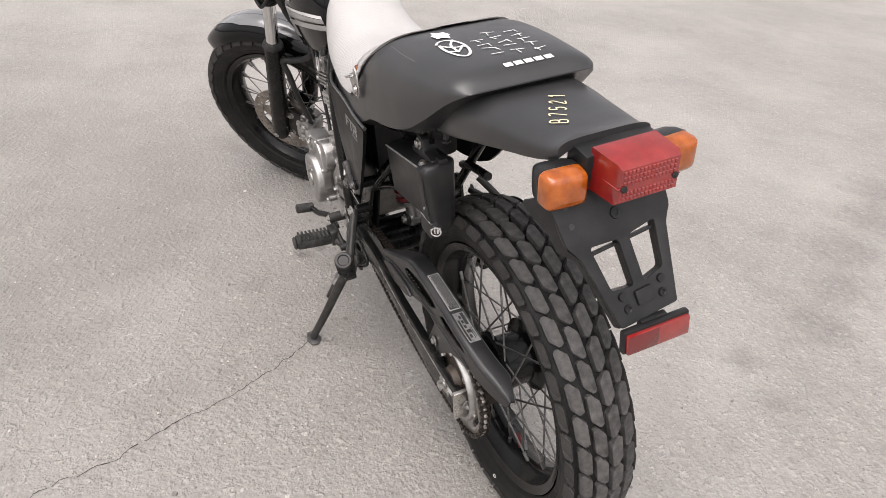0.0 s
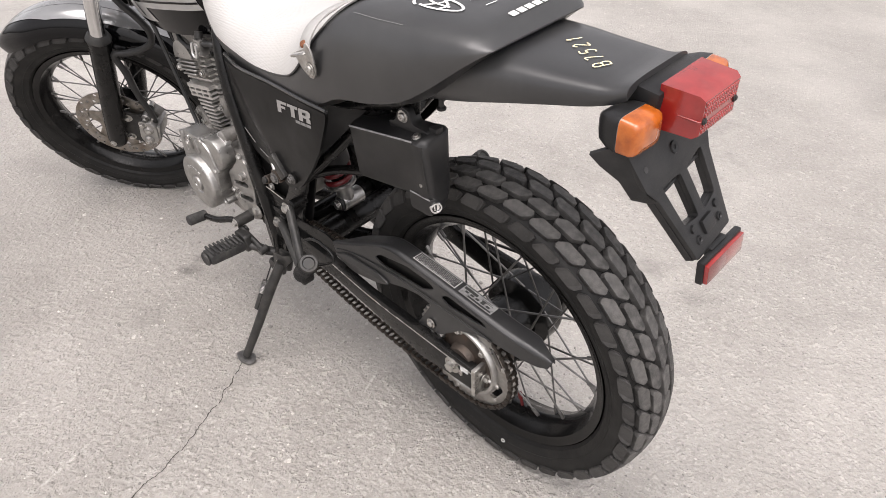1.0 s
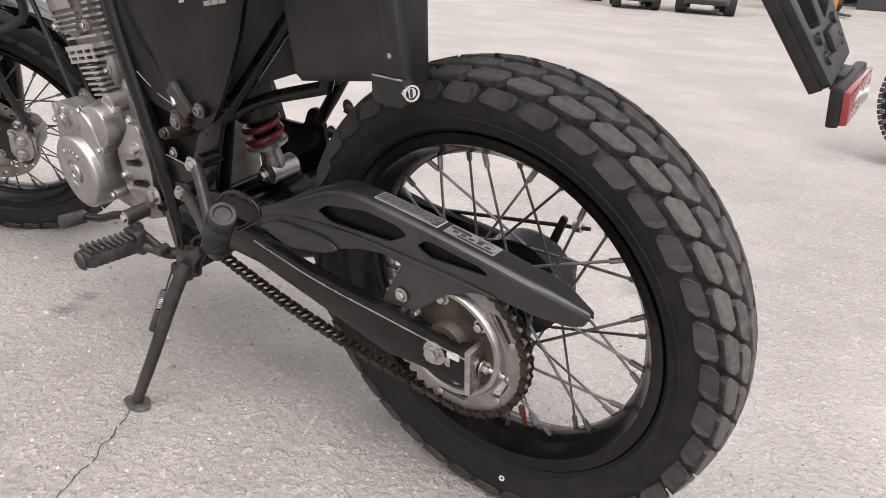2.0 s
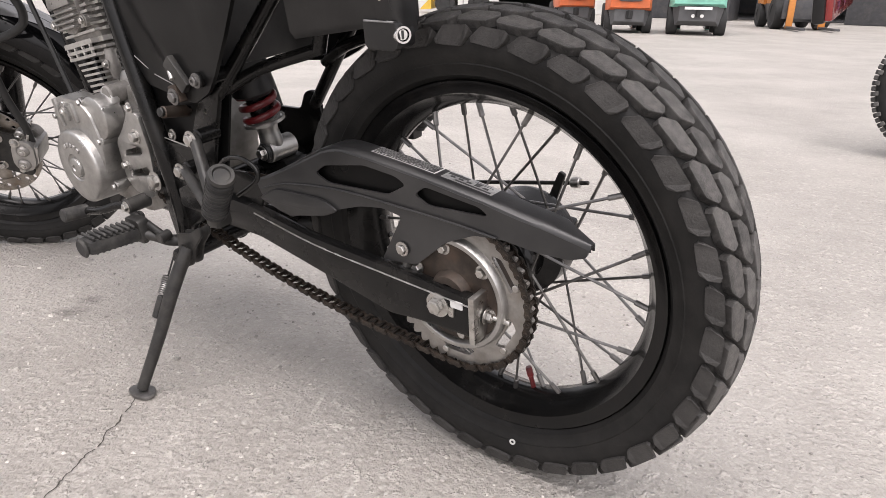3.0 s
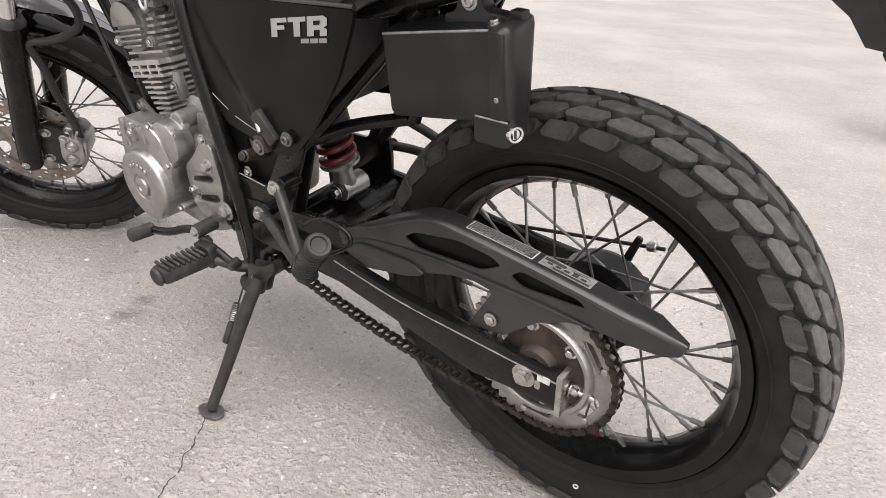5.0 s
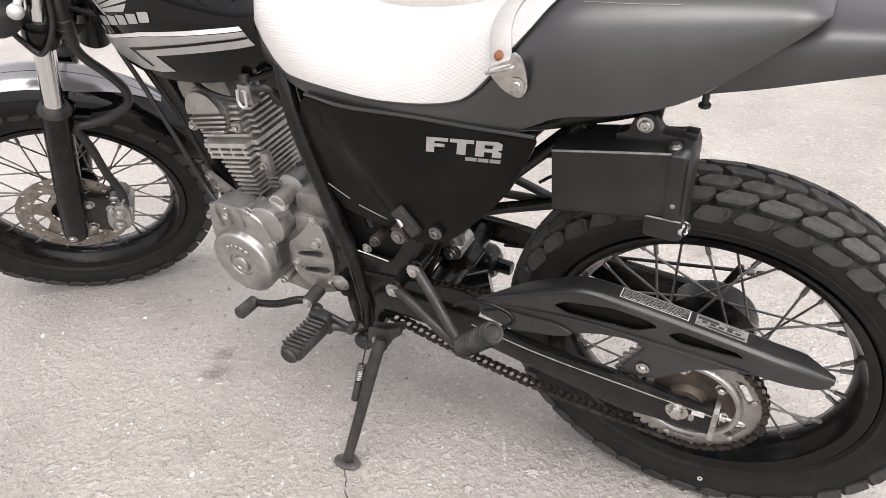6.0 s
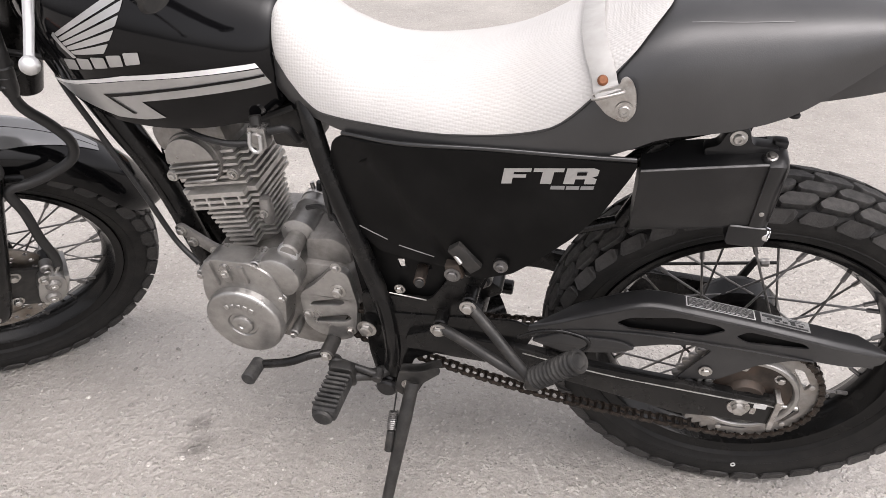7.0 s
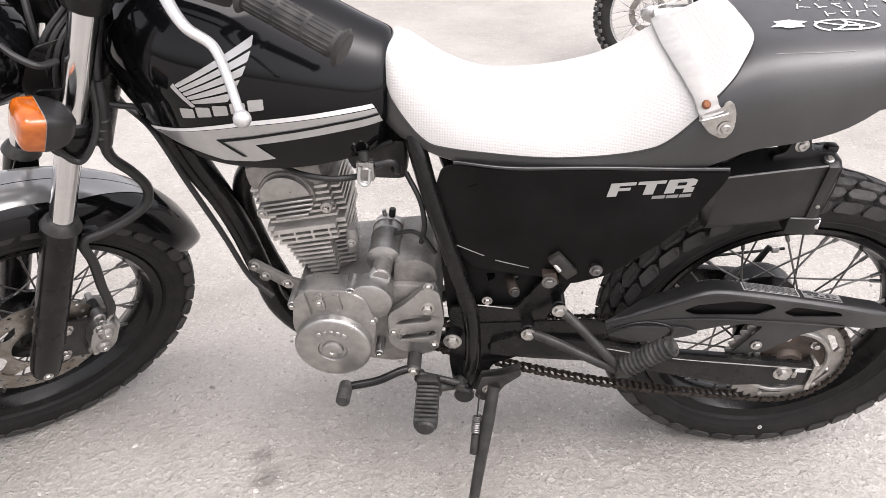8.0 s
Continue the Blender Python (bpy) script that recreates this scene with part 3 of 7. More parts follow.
# the drive chain: side plates and rollers, link by link
chain = group_empty("chain", bike, label="oily brown drive chain")
FS, FR = Vector((0.600, 0, 0.022)), 0.036
loop = []
for k in range(60):
    a = math.pi * (0.5 + k / 59)
    loop.append(Vector((RP * math.cos(a), SY, RP * math.sin(a))))
for k in range(40):
    a = -math.pi / 2 + math.pi * k / 39
    loop.append(Vector((FS.x + FR * math.cos(a), SY, FS.z + FR * math.sin(a))))
sag = []
for a, b in zip(loop, loop[1:] + loop[:1]):
    n = max(1, int((b - a).length / 0.01))
    for k in range(n):
        q = a.lerp(b, k / n)
        if n > 10 and q.z < 0.02:
            q.z -= 0.025 * math.sin(math.pi * k / n)
        sag.append(q)
lengths = [0.0]
for a, b in zip(sag, sag[1:] + sag[:1]):
    lengths.append(lengths[-1] + (b - a).length)
links = round(lengths[-1] / 0.0128)
closed_line = sag + sag[:1]


def on_chain(s):
    i = int(np.searchsorted(lengths, s % lengths[-1], side="right")) - 1
    i = min(i, len(sag) - 1)
    return closed_line[i].lerp(closed_line[i + 1], (s % lengths[-1] - lengths[i]) / (lengths[i + 1] - lengths[i]))


def link_mesh(name, w):
    bm = bmesh.new()
    h, g = 0.0064, 0.0050
    shape = [(-h + g * math.cos(t), g * math.sin(t)) for t in np.linspace(math.pi / 2, 3 * math.pi / 2, 5)]
    shape += [(0, -0.0034)] + [(h + g * math.cos(t), g * math.sin(t)) for t in np.linspace(-math.pi / 2, math.pi / 2, 5)] + [(0, 0.0034)]
    for y in (w, -w):
        a = [bm.verts.new((x, y, z)) for x, z in shape]
        b = [bm.verts.new((x, y - math.copysign(0.0016, y), z)) for x, z in shape]
        bm.faces.new(a), bm.faces.new(b[::-1])
        for k in range(len(a)):
            bm.faces.new((a[k], a[(k + 1) % len(a)], b[(k + 1) % len(b)], b[k]))
    for x in (-h, h):
        add(bm, rod((x, -w - 0.001, 0), (x, w + 0.001, 0), 0.0030, 8))
    bmesh.ops.recalc_face_normals(bm, faces=bm.faces)
    me = bpy.data.meshes.new(name)
    bm.to_mesh(me)
    bm.free()
    me.materials.append(CHAIN)
    return me


link_meshes = [link_mesh("chain_link", 0.0090), link_mesh("chain_link", 0.0068)]
for k in range(links):
    a, b = on_chain(lengths[-1] * k / links), on_chain(lengths[-1] * (k + 1) / links)
    ob = new("chain_link", link_meshes[k % 2])
    ob.parent = chain
    d = b - a
    ob.matrix_basis = Matrix.Translation((a + b) / 2) @ pose(0, 0, 0, 0, -math.degrees(math.atan2(d.z, d.x)), 0)

# front wheel, turned with the fork, with its disc
front = wheel_base("front_wheel", FORK @ Matrix.Translation((0.075, 0, 0)), "spoked front wheel with block-tread tyre and drilled brake disc")
spokes(front, (0.040, 0.036), (0.040, -0.036), phase=0.1)
part("hub", lathe([(0, 0.055), (0.024, 0.055), (0.028, 0.046), (0.058, 0.044), (0.058, 0.056), (0.046, 0.058), (0.046, 0.030), (0.030, 0.026), (0.028, -0.026), (0.046, -0.032), (0.046, -0.040), (0.026, -0.044), (0.022, -0.056), (0, -0.056)][0:4] + [(0.046, 0.030), (0.030, 0.026), (0.028, -0.026), (0.046, -0.032), (0.046, -0.040), (0.026, -0.044), (0.022, -0.056), (0, -0.056)], 40),
     FRAME, front, "black front hub")
circle = [(0.120 * math.cos(t), 0.120 * math.sin(t)) for t in np.linspace(0, 2 * math.pi, 64, endpoint=False)]
dh = [[(0.087 * math.cos(t), 0.087 * math.sin(t)) for t in np.linspace(0, 2 * math.pi, 32, endpoint=False)]]
for k in range(36):
    a = 2 * math.pi * k / 36
    r = (0.113, 0.104, 0.095)[k % 3]
    dh.append([(r * math.cos(a) + 0.0052 * math.cos(t), r * math.sin(a) + 0.0052 * math.sin(t)) for t in np.linspace(0, 2 * math.pi, 7, endpoint=False)])
part("brake_disc", plate(circle, 0.064, 0.068, dh, r=0, hole_r=0, bevel=0), DISC, front, "drilled brake disc with a film of rust")
web = []
for k in range(24):
    a, r = 2 * math.pi * k / 24, (0.091, 0.091, 0.062, 0.062)[k % 4]
    web.append((r * math.cos(a), r * math.sin(a)))
part("disc_carrier", plate(web, 0.0605, 0.0645, [[(0.049 * math.cos(t), 0.049 * math.sin(t)) for t in np.linspace(0, 2 * math.pi, 24, endpoint=False)]], r=0.004, hole_r=0, bevel=0.001), DISC, front, "rust-tinged disc carrier")

# ---- swing arm, chain guard, axle ----
ARM = [(-0.045, 0.012), (0.08, 0.019), (0.23, 0.027), (0.35, 0.045), (0.49, 0.052), (0.53, 0.035), (0.53, 0.005), (0.45, 0.0), (0.335, -0.002), (0.21, -0.026), (0.088, -0.050), (0.044, -0.045), (-0.045, -0.042)]
swing = group_empty("swing_arm", bike, label="black box-section swing arm")
part("arm", plate(ARM, 0.116, 0.133, r=0.006, bevel=0.004), FRAME, swing)
part("arm", plate(ARM, -0.133, -0.116, r=0.006, bevel=0.004), FRAME, swing)
part("chain_slider", plate([(0.575, 0.020), (0.34, 0.030), (0.32, 0.080), (0.36, 0.092), (0.47, 0.078), (0.575, 0.068)], 0.1175, 0.1215, r=0.010, bevel=0.001), FRAME, swing, "black slider over the chain")
part("cross_tube", rod((0.44, -0.12, 0.018), (0.44, 0.12, 0.018), 0.026), FRAME, swing)
part("pivot_tube", rod((0.51, -0.125, 0.018), (0.51, 0.125, 0.018), 0.024), FRAME, swing)
# a thin bright steel line along the outer face of the arm
edge_line = tube([(0.34, 0.1335, 0.036), (0.22, 0.1337, 0.017), (0.08, 0.1337, 0.008), (-0.042, 0.1337, 0.002)], 0.0011, 6, 4)
part("weld_seam", edge_line, STEEL, swing, "thin bright line along the swing arm")
end = plate([(-0.048, 0.016), (-0.040, 0.016), (-0.040, -0.048), (-0.048, -0.048)], 0.094, 0.137, r=0.001, bevel=0.0008)
part("adjuster_plate", end, STEEL, swing, "zinc chain adjuster plate")
part("adjuster_bolt", rod((-0.030, 0.112, -0.018), (-0.082, 0.112, -0.018), 0.0035, 10), STEEL, swing)
part("adjuster_nut", bolt((-0.050, 0.112, -0.018), (-1, 0, 0), 0.0075, 0.008), STEEL, swing)
part("axle_nut", bolt((0.008, 0.134, -0.010), (0, 1, 0), 0.0100, 0.010, washer=False), STEEL, swing, "zinc axle bolt with washer")
part("axle_washer", lathe([(0, 0), (0.0165, 0), (0.0165, 0.0025), (0, 0.0025)], 28), STEEL, swing).matrix_basis = Matrix.Translation((0.008, 0.132, -0.010))
part("adjuster_mark", plate([(-0.012, 0.004), (-0.030, 0.004), (-0.030, -0.006), (-0.012, -0.006)], 0.1325, 0.1345, r=0.002, bevel=0), STICKER, swing, "small silver wear-limit sticker")
part("adjuster_mark", plate([(-0.009, -0.006), (-0.017, -0.006), (-0.017, -0.020), (-0.009, -0.020)], 0.1325, 0.1355, r=0.003, bevel=0.0005), STEEL, swing)
part("axle", rod((0.008, -0.15, -0.010), (0.008, 0.14, -0.010), 0.0085), STEEL, swing)


def guard_ridge(x):
    return lerp(x, [(-0.171, 0.101), (-0.12, 0.120), (-0.055, 0.137), (0.03, 0.150), (0.116, 0.160), (0.160, 0.163), (0.19, 0.156), (0.29, 0.106), (0.335, 0.086)])


def guard_y(x):
    return lerp(x, [(-0.171, 0.096), (-0.10, 0.114), (-0.04, 0.1195), (0.0, 0.1200), (0.335, 0.1225)])


guard = group_empty("chain_guard", bike, label="black plastic chain guard with long slots")
SIDE = [(0.335, 0.080), (0.30, 0.096), (0.19, 0.150), (0.160, 0.157), (0.116, 0.154), (0.03, 0.144), (-0.055, 0.131), (-0.12, 0.114), (-0.169, 0.096), (-0.168, 0.086), (-0.15, 0.081), (-0.117, 0.085), (-0.076, 0.093), (-0.04, 0.090),
        (0.0, 0.071), (0.048, 0.028), (0.104, 0.021), (0.066, 0.089), (0.096, 0.094), (0.134, 0.088), (0.273, 0.041), (0.327, 0.062)]
SLOTS = [[(0.209, 0.119), (0.190, 0.133), (0.121, 0.1455), (0.070, 0.1405), (0.055, 0.132), (0.086, 0.114), (0.187, 0.1095)], [(0.043, 0.123), (0.027, 0.136), (-0.048, 0.1265), (-0.060, 0.1175), (0.024, 0.113)]]
bm = plate(SIDE, -0.003, 0.0, SLOTS, r=0.006, hole_r=0.007, bevel=0)
for cut in (-0.03, -0.05, -0.07, -0.09, -0.11, -0.135, -0.155):
    bmesh.ops.bisect_plane(bm, geom=bm.verts[:] + bm.edges[:] + bm.faces[:], plane_co=(cut, 0, 0), plane_no=(1, 0, 0))
for v in bm.verts:
    v.co.y += guard_y(v.co.x)
xs = list(np.linspace(0.335, -0.171, 40))
bev = []
for x in xs:
    y, z = guard_y(x), guard_ridge(x)
    k = min(1.0, max(0.30, (x + 0.19) / 0.06)) * min(1, max(0.15, (0.345 - x) / 0.08))
    drop = 0.012 + 0.022 * max(0.0, min(1.0, (-0.09 - x) / 0.05))
    bev.append([(x, y, z - 0.0080), (x, y - 0.0016 * k, z - 0.0042), (x, y - 0.0055 * k, z - 0.0012), (x, y - 0.0105 * k, z), (x, y - 0.034 * k, z - 0.0012), (x, y - 0.0365 * k, z - 0.0030), (x, y - 0.0375 * k, z - drop * k),
                (x, y - 0.0350 * k, z - drop * k), (x, y - 0.0335 * k, z - 0.0045), (x, y - 0.0110 * k, z - 0.0032), (x, y - 0.0050 * k, z - 0.0062), (x, y - 0.003, z - 0.0090)])
add(bm, loft(bev))
# near-black sheets behind the slots stand in for the shade inside the guard
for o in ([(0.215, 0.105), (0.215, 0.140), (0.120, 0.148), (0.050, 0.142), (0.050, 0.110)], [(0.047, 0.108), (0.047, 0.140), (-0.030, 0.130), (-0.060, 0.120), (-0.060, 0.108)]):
    part("slot_floor", plate(o, 0.1120, 0.1130, r=0, bevel=0), SATIN, guard, "near-black sheet standing in for shade in the slot")
part("guard_shell", bm, GUARD, guard, angle=28)
crease = tube([(0.325, 0.1230, 0.074), (0.27, 0.1230, 0.092), (0.17, 0.1230, 0.104), (0.06, 0.1230, 0.103), (-0.02, 0.1228, 0.100), (-0.07, 0.1190, 0.094)], 0.0013, 6, 5)
part("moulded_rib", crease, GUARD, guard)
pocket = plate([(0.333, 0.060), (0.275, 0.044), (0.200, 0.060), (0.170, 0.074), (0.200, 0.085), (0.29, 0.082)], 0.121, 0.1265, r=0.012, bevel=0.003)
part("moulded_panel", pocket, GUARD, guard)
part("guard_bolt", bolt((0.067, 0.1225, 0.046), (0, 1, 0), 0.0065, 0.006), STEEL, guard)


def bevel_place(x, v, lift=0.0006):
    """A place on the sloped top of the guard: v from 0 (outer edge) to 1 (ridge)."""
    y, z = guard_y(x), guard_ridge(x)
    a, b = Vector((x, y - 0.0110, z)), Vector((x, y - 0.0330, z - 0.0011))
    return a.lerp(b, v) + Vector((0, -0.05, 1.0)) * lift


def guard_label(x0, x1, v0, v1, lift, material, name, label=""):
    bm = bmesh.new()
    n = 8
    rows = [[bm.verts.new(bevel_place(x0 + (x1 - x0) * k / n, v, lift)) for v in (v0, v1)] for k in range(n + 1)]
    for a, b in zip(rows, rows[1:]):
        bm.faces.new((a[0], a[1], b[1], b[0]))
    return part(name, bm, material, guard, label)


guard_label(0.116, 0.020, 0.02, 0.98, 0.0007, STICKER, "warning_label", "silver warning label of small unreadable print")
guard_label(0.012, -0.056, 0.02, 0.98, 0.0007, OLD_STICKER, "warning_label", "silver warning label with dark blocks")
guard_label(0.1145, 0.0215, 0.07, 0.93, 0.0011, INK, "printed_panel", "dark panel of small unreadable print")
random.seed(5)
for k in range(6):
    x = 0.112
    while x > 0.030:
        w = random.uniform(0.003, 0.011)
        guard_label(x, x - w, 0.13 + 0.125 * k, 0.18 + 0.125 * k, 0.0015, GREY_PRINT if k else STICKER, "printed_line")
        x -= w + random.uniform(0.0015, 0.003)
guard_label(0.010, -0.018, 0.58, 0.84, 0.0011, INK, "printed_bar")
guard_label(-0.006, -0.053, 0.10, 0.26, 0.0011, INK, "printed_bar")
for k in range(5):
    guard_label(0.004 - 0.011 * k, -0.003 - 0.011 * k, 0.34, 0.54 + 0.2 * (k == 3), 0.0011, INK, "printed_bar")
guard_label(-0.026, -0.050, 0.66, 0.72, 0.0011, INK, "printed_bar")
guard_label(-0.026, -0.046, 0.80, 0.85, 0.0011, INK, "printed_bar")

# ---- seat ----
SEAT_W = [(0.71, 0.070), (0.69, 0.086), (0.62, 0.104), (0.5, 0.128), (0.4, 0.144), (0.25, 0.158), (0.1, 0.148), (0.0, 0.124), (-0.03, 0.112), (-0.045, 0.098)]
SEAT_B = [(0.71, 0.435), (0.67, 0.410), (0.605, 0.390), (0.432, 0.388), (0.30, 0.403), (0.235, 0.432), (0.20, 0.450), (0.128, 0.464), (0.071, 0.484), (0.027, 0.514), (-0.02, 0.552), (-0.045, 0.570)]
SEAT_T = [(0.71, 0.530), (0.69, 0.534), (0.66, 0.520), (0.628, 0.503), (0.56, 0.486), (0.475, 0.489), (0.394, 0.506), (0.326, 0.533), (0.27, 0.551), (0.235, 0.566), (0.20, 0.577), (0.1, 0.587), (0.0, 0.589), (-0.03, 0.584), (-0.045, 0.574)]
WHITE_LOW = [(0.712, 0.505), (0.700, 0.480), (0.66, 0.430), (0.638, 0.414), (0.565, 0.410), (0.444, 0.417), (0.328, 0.446), (0.276, 0.496), (0.259, 0.522), (0.2425, 0.541), (0.2275, 0.5605), (0.2125, 0.574), (0.205, 0.5795)]
WHITE_REAR = [(0.266, 0.430), (0.2425, 0.555), (0.229, 0.685), (0.2115, 0.855), (0.2065, 0.93), (0.205, 0.985)]


def seat_round(x):
    """The seat's section: two exponents, rounder under the rider, and how far the dip sinks."""
    k = lerp(x, [(0.71, 0.45), (0.60, 1.0), (0.38, 1.0), (0.275, 0.12), (0.20, 0.0), (0.0, 0.0)])
    k = min(max(k, 0.0), 1.0) if x > 0.2 else 0.0
    return 0.42 + 0.38 * k, 0.625 + 0.275 * k


def seat_crown(x):
    return lerp(x, SEAT_T) - (x > 0.2) * max(0.0, lerp(x, [(0.71, 0.0), (0.64, 0.006), (0.55, 0.017), (0.34, 0.017), (0.20, 0.0), (0.0, 0.0)]))


def seat_y(x, z):
    """Half the seat's width at a height."""
    b, t = lerp(x, SEAT_B), seat_crown(x)
    e1, e2 = seat_round(x)
    q = min(max((z - b) / (t - b), 0.0), 1.0)
    return lerp(x, SEAT_W) * (1 - q ** (2 / e2)) ** (e1 / 2)


seat = group_empty("seat", bike, label="long seat with white front part, black rear part and white strap")
secs = []
for x in [0.71, 0.70, 0.685, 0.66] + list(np.linspace(0.63, 0.0, 34)) + [-0.015, -0.028, -0.037, -0.043, -0.046]:
    w, b, t = lerp(x, SEAT_W), lerp(x, SEAT_B), seat_crown(x)
    e1, e2 = seat_round(x)
    if x < -0.03:
        k = (x + 0.03) / -0.016
        w, t = w * (1 - 0.06 * k * k), max(t - 0.002 * k * k, b + 0.0015)
    s = []
    for th in np.linspace(0, math.pi, 33):
        c, q = math.cos(th), math.sin(th)
        s.append((x, w * math.copysign(abs(c) ** e1, c) if abs(c) > 1e-6 else 0, b + (t - b) * max(q, 0.0) ** e2))
    sink = 0.012 * min(1.0, max(0.0, (x + 0.046) / 0.10))
    s.append((x, -w * 0.82, b - sink)), s.append((x, w * 0.82, b - sink))
    secs.append(s)
part("black_cover", loft(secs), VINYL, seat, "black vinyl seat cover", angle=55)
secs = []
for x in [0.714, 0.711, 0.705, 0.695, 0.68, 0.66] + list(np.linspace(0.64, 0.27, 34)) + list(np.linspace(0.262, 0.212, 26)) + [0.210, 0.2082, 0.2068, 0.2058, 0.205]:
    lo, b, t, w = lerp(x, WHITE_LOW), lerp(x, SEAT_B), seat_crown(x), lerp(x, SEAT_W)
    e1, e2 = seat_round(x)
    k = 1.0 if x < 0.70 else max(0.75, 1 - (x - 0.70) * 14)
    start = math.asin(min(max((lo - b) / (t - b), 0.0), 0.999) ** (1 / e2))
    if x < 0.265:
        start = math.pi / 2 * lerp(x, WHITE_REAR)
    half = []
    for q in np.linspace(start, math.pi / 2, 20):
        c = max(math.cos(q), 0.0)
        half.append(((w + 0.004) * c ** e1 * k, b + (t + 0.004 - b) * math.sin(q) ** e2))
    half.insert(0, (half[0][0] - 0.007, half[0][1] - 0.0015))
    secs.append([(x, y, z) for y, z in half] + [(x, -y, z) for y, z in half[::-1][1:]])
part("white_cover", loft(secs, ring=False), WHITE_VINYL, seat, "white textured vinyl cover", angle=60)
piping = tube([(x, seat_y(x, lerp(x, WHITE_LOW)) + 0.003, lerp(x, WHITE_LOW)) for x in np.linspace(0.70, 0.225, 24)], 0.0016, 6, 3)
part("piping", piping, VINYL, seat)

# the strap, its end plates and rivets
def strip(line, width, thick=0.004, side=(1, 0, 0.25)):
    pts = curve_points(line, 6)
    secs = []
    for i, p in enumerate(pts):
        d = (pts[min(i + 1, len(pts) - 1)] - pts[max(i - 1, 0)]).normalized()
        s = (Vector(side) - d * Vector(side).dot(d)).normalized()
        n = d.cross(s)
        w = width / 2
        secs.append([p + s * a * w + n * b * thick / 2 for a, b in ((1, 0.5), (0.9, 1), (-0.9, 1), (-1, 0.5), (-1, -0.5), (-0.9, -1), (0.9, -1), (1, -0.5))])
    return loft(secs)


def over_seat(x, q, lift=0.0085):
    """A point of the seat's skin, q from the side (0) to the crown (1)."""
    t, b = seat_crown(x), lerp(x, SEAT_B)
    e1, e2 = seat_round(x)
    th = q * math.pi / 2
    return (x, (lerp(x, SEAT_W) + lift) * max(math.cos(th), 0.0) ** e1, b + (t + lift - b) * math.sin(th) ** e2)


half = [(0.2660, 0.1675, 0.503)] + [over_seat(x, q) for x, q in ((0.2705, 0.37), (0.2735, 0.44), (0.2770, 0.52), (0.2815, 0.60), (0.2850, 0.68), (0.2882, 0.76), (0.2910, 0.84), (0.2930, 0.92))]
line = half + [over_seat(0.2945, 1.0)] + [(x, -y, z) for x, y, z in half[::-1]]
strap = part("strap", strip(line, 0.0275, 0.0040, (1, 0, -0.35)), STRAP, seat, "off-white vinyl passenger strap with stitched edges")
for off in (0.0108, -0.0108):
    part("stitching", strip([(x + off, y * 1.006, z + 0.0019 * min(1, max(0, (z - 0.5) / 0.07)) - off * 0.35) for x, y, z in line], 0.0012, 0.0012, (1, 0, -0.35)), GREY_PRINT, seat)
for y in (1, -1):
    o = [(0.284, 0.501), (0.2805, 0.493), (0.266, 0.4775), (0.250, 0.470), (0.242, 0.4705), (0.2355, 0.480), (0.2345, 0.490), (0.2375, 0.508), (0.2435, 0.520), (0.2500, 0.524), (0.2545, 0.521), (0.2555, 0.514), (0.274, 0.505)]
    bm = plate(o, 0, 0.003, r=0.005, bevel=0.0008)
    bm.transform(Matrix.Translation((0, y * 0.1635 - (0.003 if y > 0 else 0), 0)))
    pl = part("strap_plate", bm, STEEL, seat, "zinc strap plate")
    part("strap_screw", bolt((0.2470, y * 0.1645, 0.4855), (0, y, 0), 0.0066, 0.005, n=16, socket=True), STEEL, seat)
    part("strap_rivet", lathe([(0, 0.003), (0.004, 0.0028), (0.0055, 0.0012), (0.0062, 0)], 16), RUST, seat, "rusty strap rivet").matrix_basis = Matrix.Diagonal((1, y, 1, 1)) @ along(Vector(over_seat(0.2740, 0.415, 0.0105)), Vector(over_seat(0.2740, 0.415, 0.020)))
    part("strap_loop", tube([(0.282, y * 0.1655, 0.4975), (0.280, y * 0.1700, 0.4985), (0.254, y * 0.1700, 0.5075), (0.250, y * 0.1655, 0.509)], 0.0018, 8), STEEL, seat)

# white and chalk markings on the rear seat top: plain strokes
def seat_top(x, y):
    t, b, w = lerp(x, SEAT_T), lerp(x, SEAT_B), lerp(x, SEAT_W)
    return b + (t - b) * max(0.0, 1 - (min(abs(y) / w, 1)) ** (1 / 0.21)) ** (1 / 3.2)


def stroke(pts, width, parent, name, material, surf=seat_top, lift=0.001, label=""):
    line = curve_points([(p[0], p[1], 0) for p in pts], 5) if len(pts) > 2 else [Vector((*p, 0)) for p in pts]
    bm = bmesh.new()
    rows = []
    for i, p in enumerate(line):
        d = (line[min(i + 1, len(line) - 1)] - line[max(i - 1, 0)]).normalized()
        s = Vector((-d.y, d.x, 0)) * width / 2
        rows.append([bm.verts.new((q.x, q.y, surf(q.x, q.y) + lift)) for q in (p + s, p - s)])
    for a, b in zip(rows, rows[1:]):
        bm.faces.new((a[0], a[1], b[1], b[0]))
    return part(name, bm, material, parent, label)


# ---- tail cowl ----
TAIL = [(0.10, 0.088, 0.462, 0.530), (0.06, 0.096, 0.476, 0.545), (0.0, 0.101, 0.494, 0.557), (-0.06, 0.095, 0.510, 0.561), (-0.12, 0.085, 0.524, 0.561), (-0.17, 0.076, 0.535, 0.562), (-0.196, 0.070, 0.543, 0.563), (-0.210, 0.067, 0.549, 0.568), (-0.215, 0.066, 0.553, 0.570)]
TAIL_W, TAIL_B, TAIL_T = [[(t[0], t[k]) for t in TAIL] for k in (1, 2, 3)]


def tail_mid(x):
    """The tail is knocked a little to the right."""
    return 0.0 if x > 0.05 else -0.003 * min(1, (0.05 - x) / 0.26)


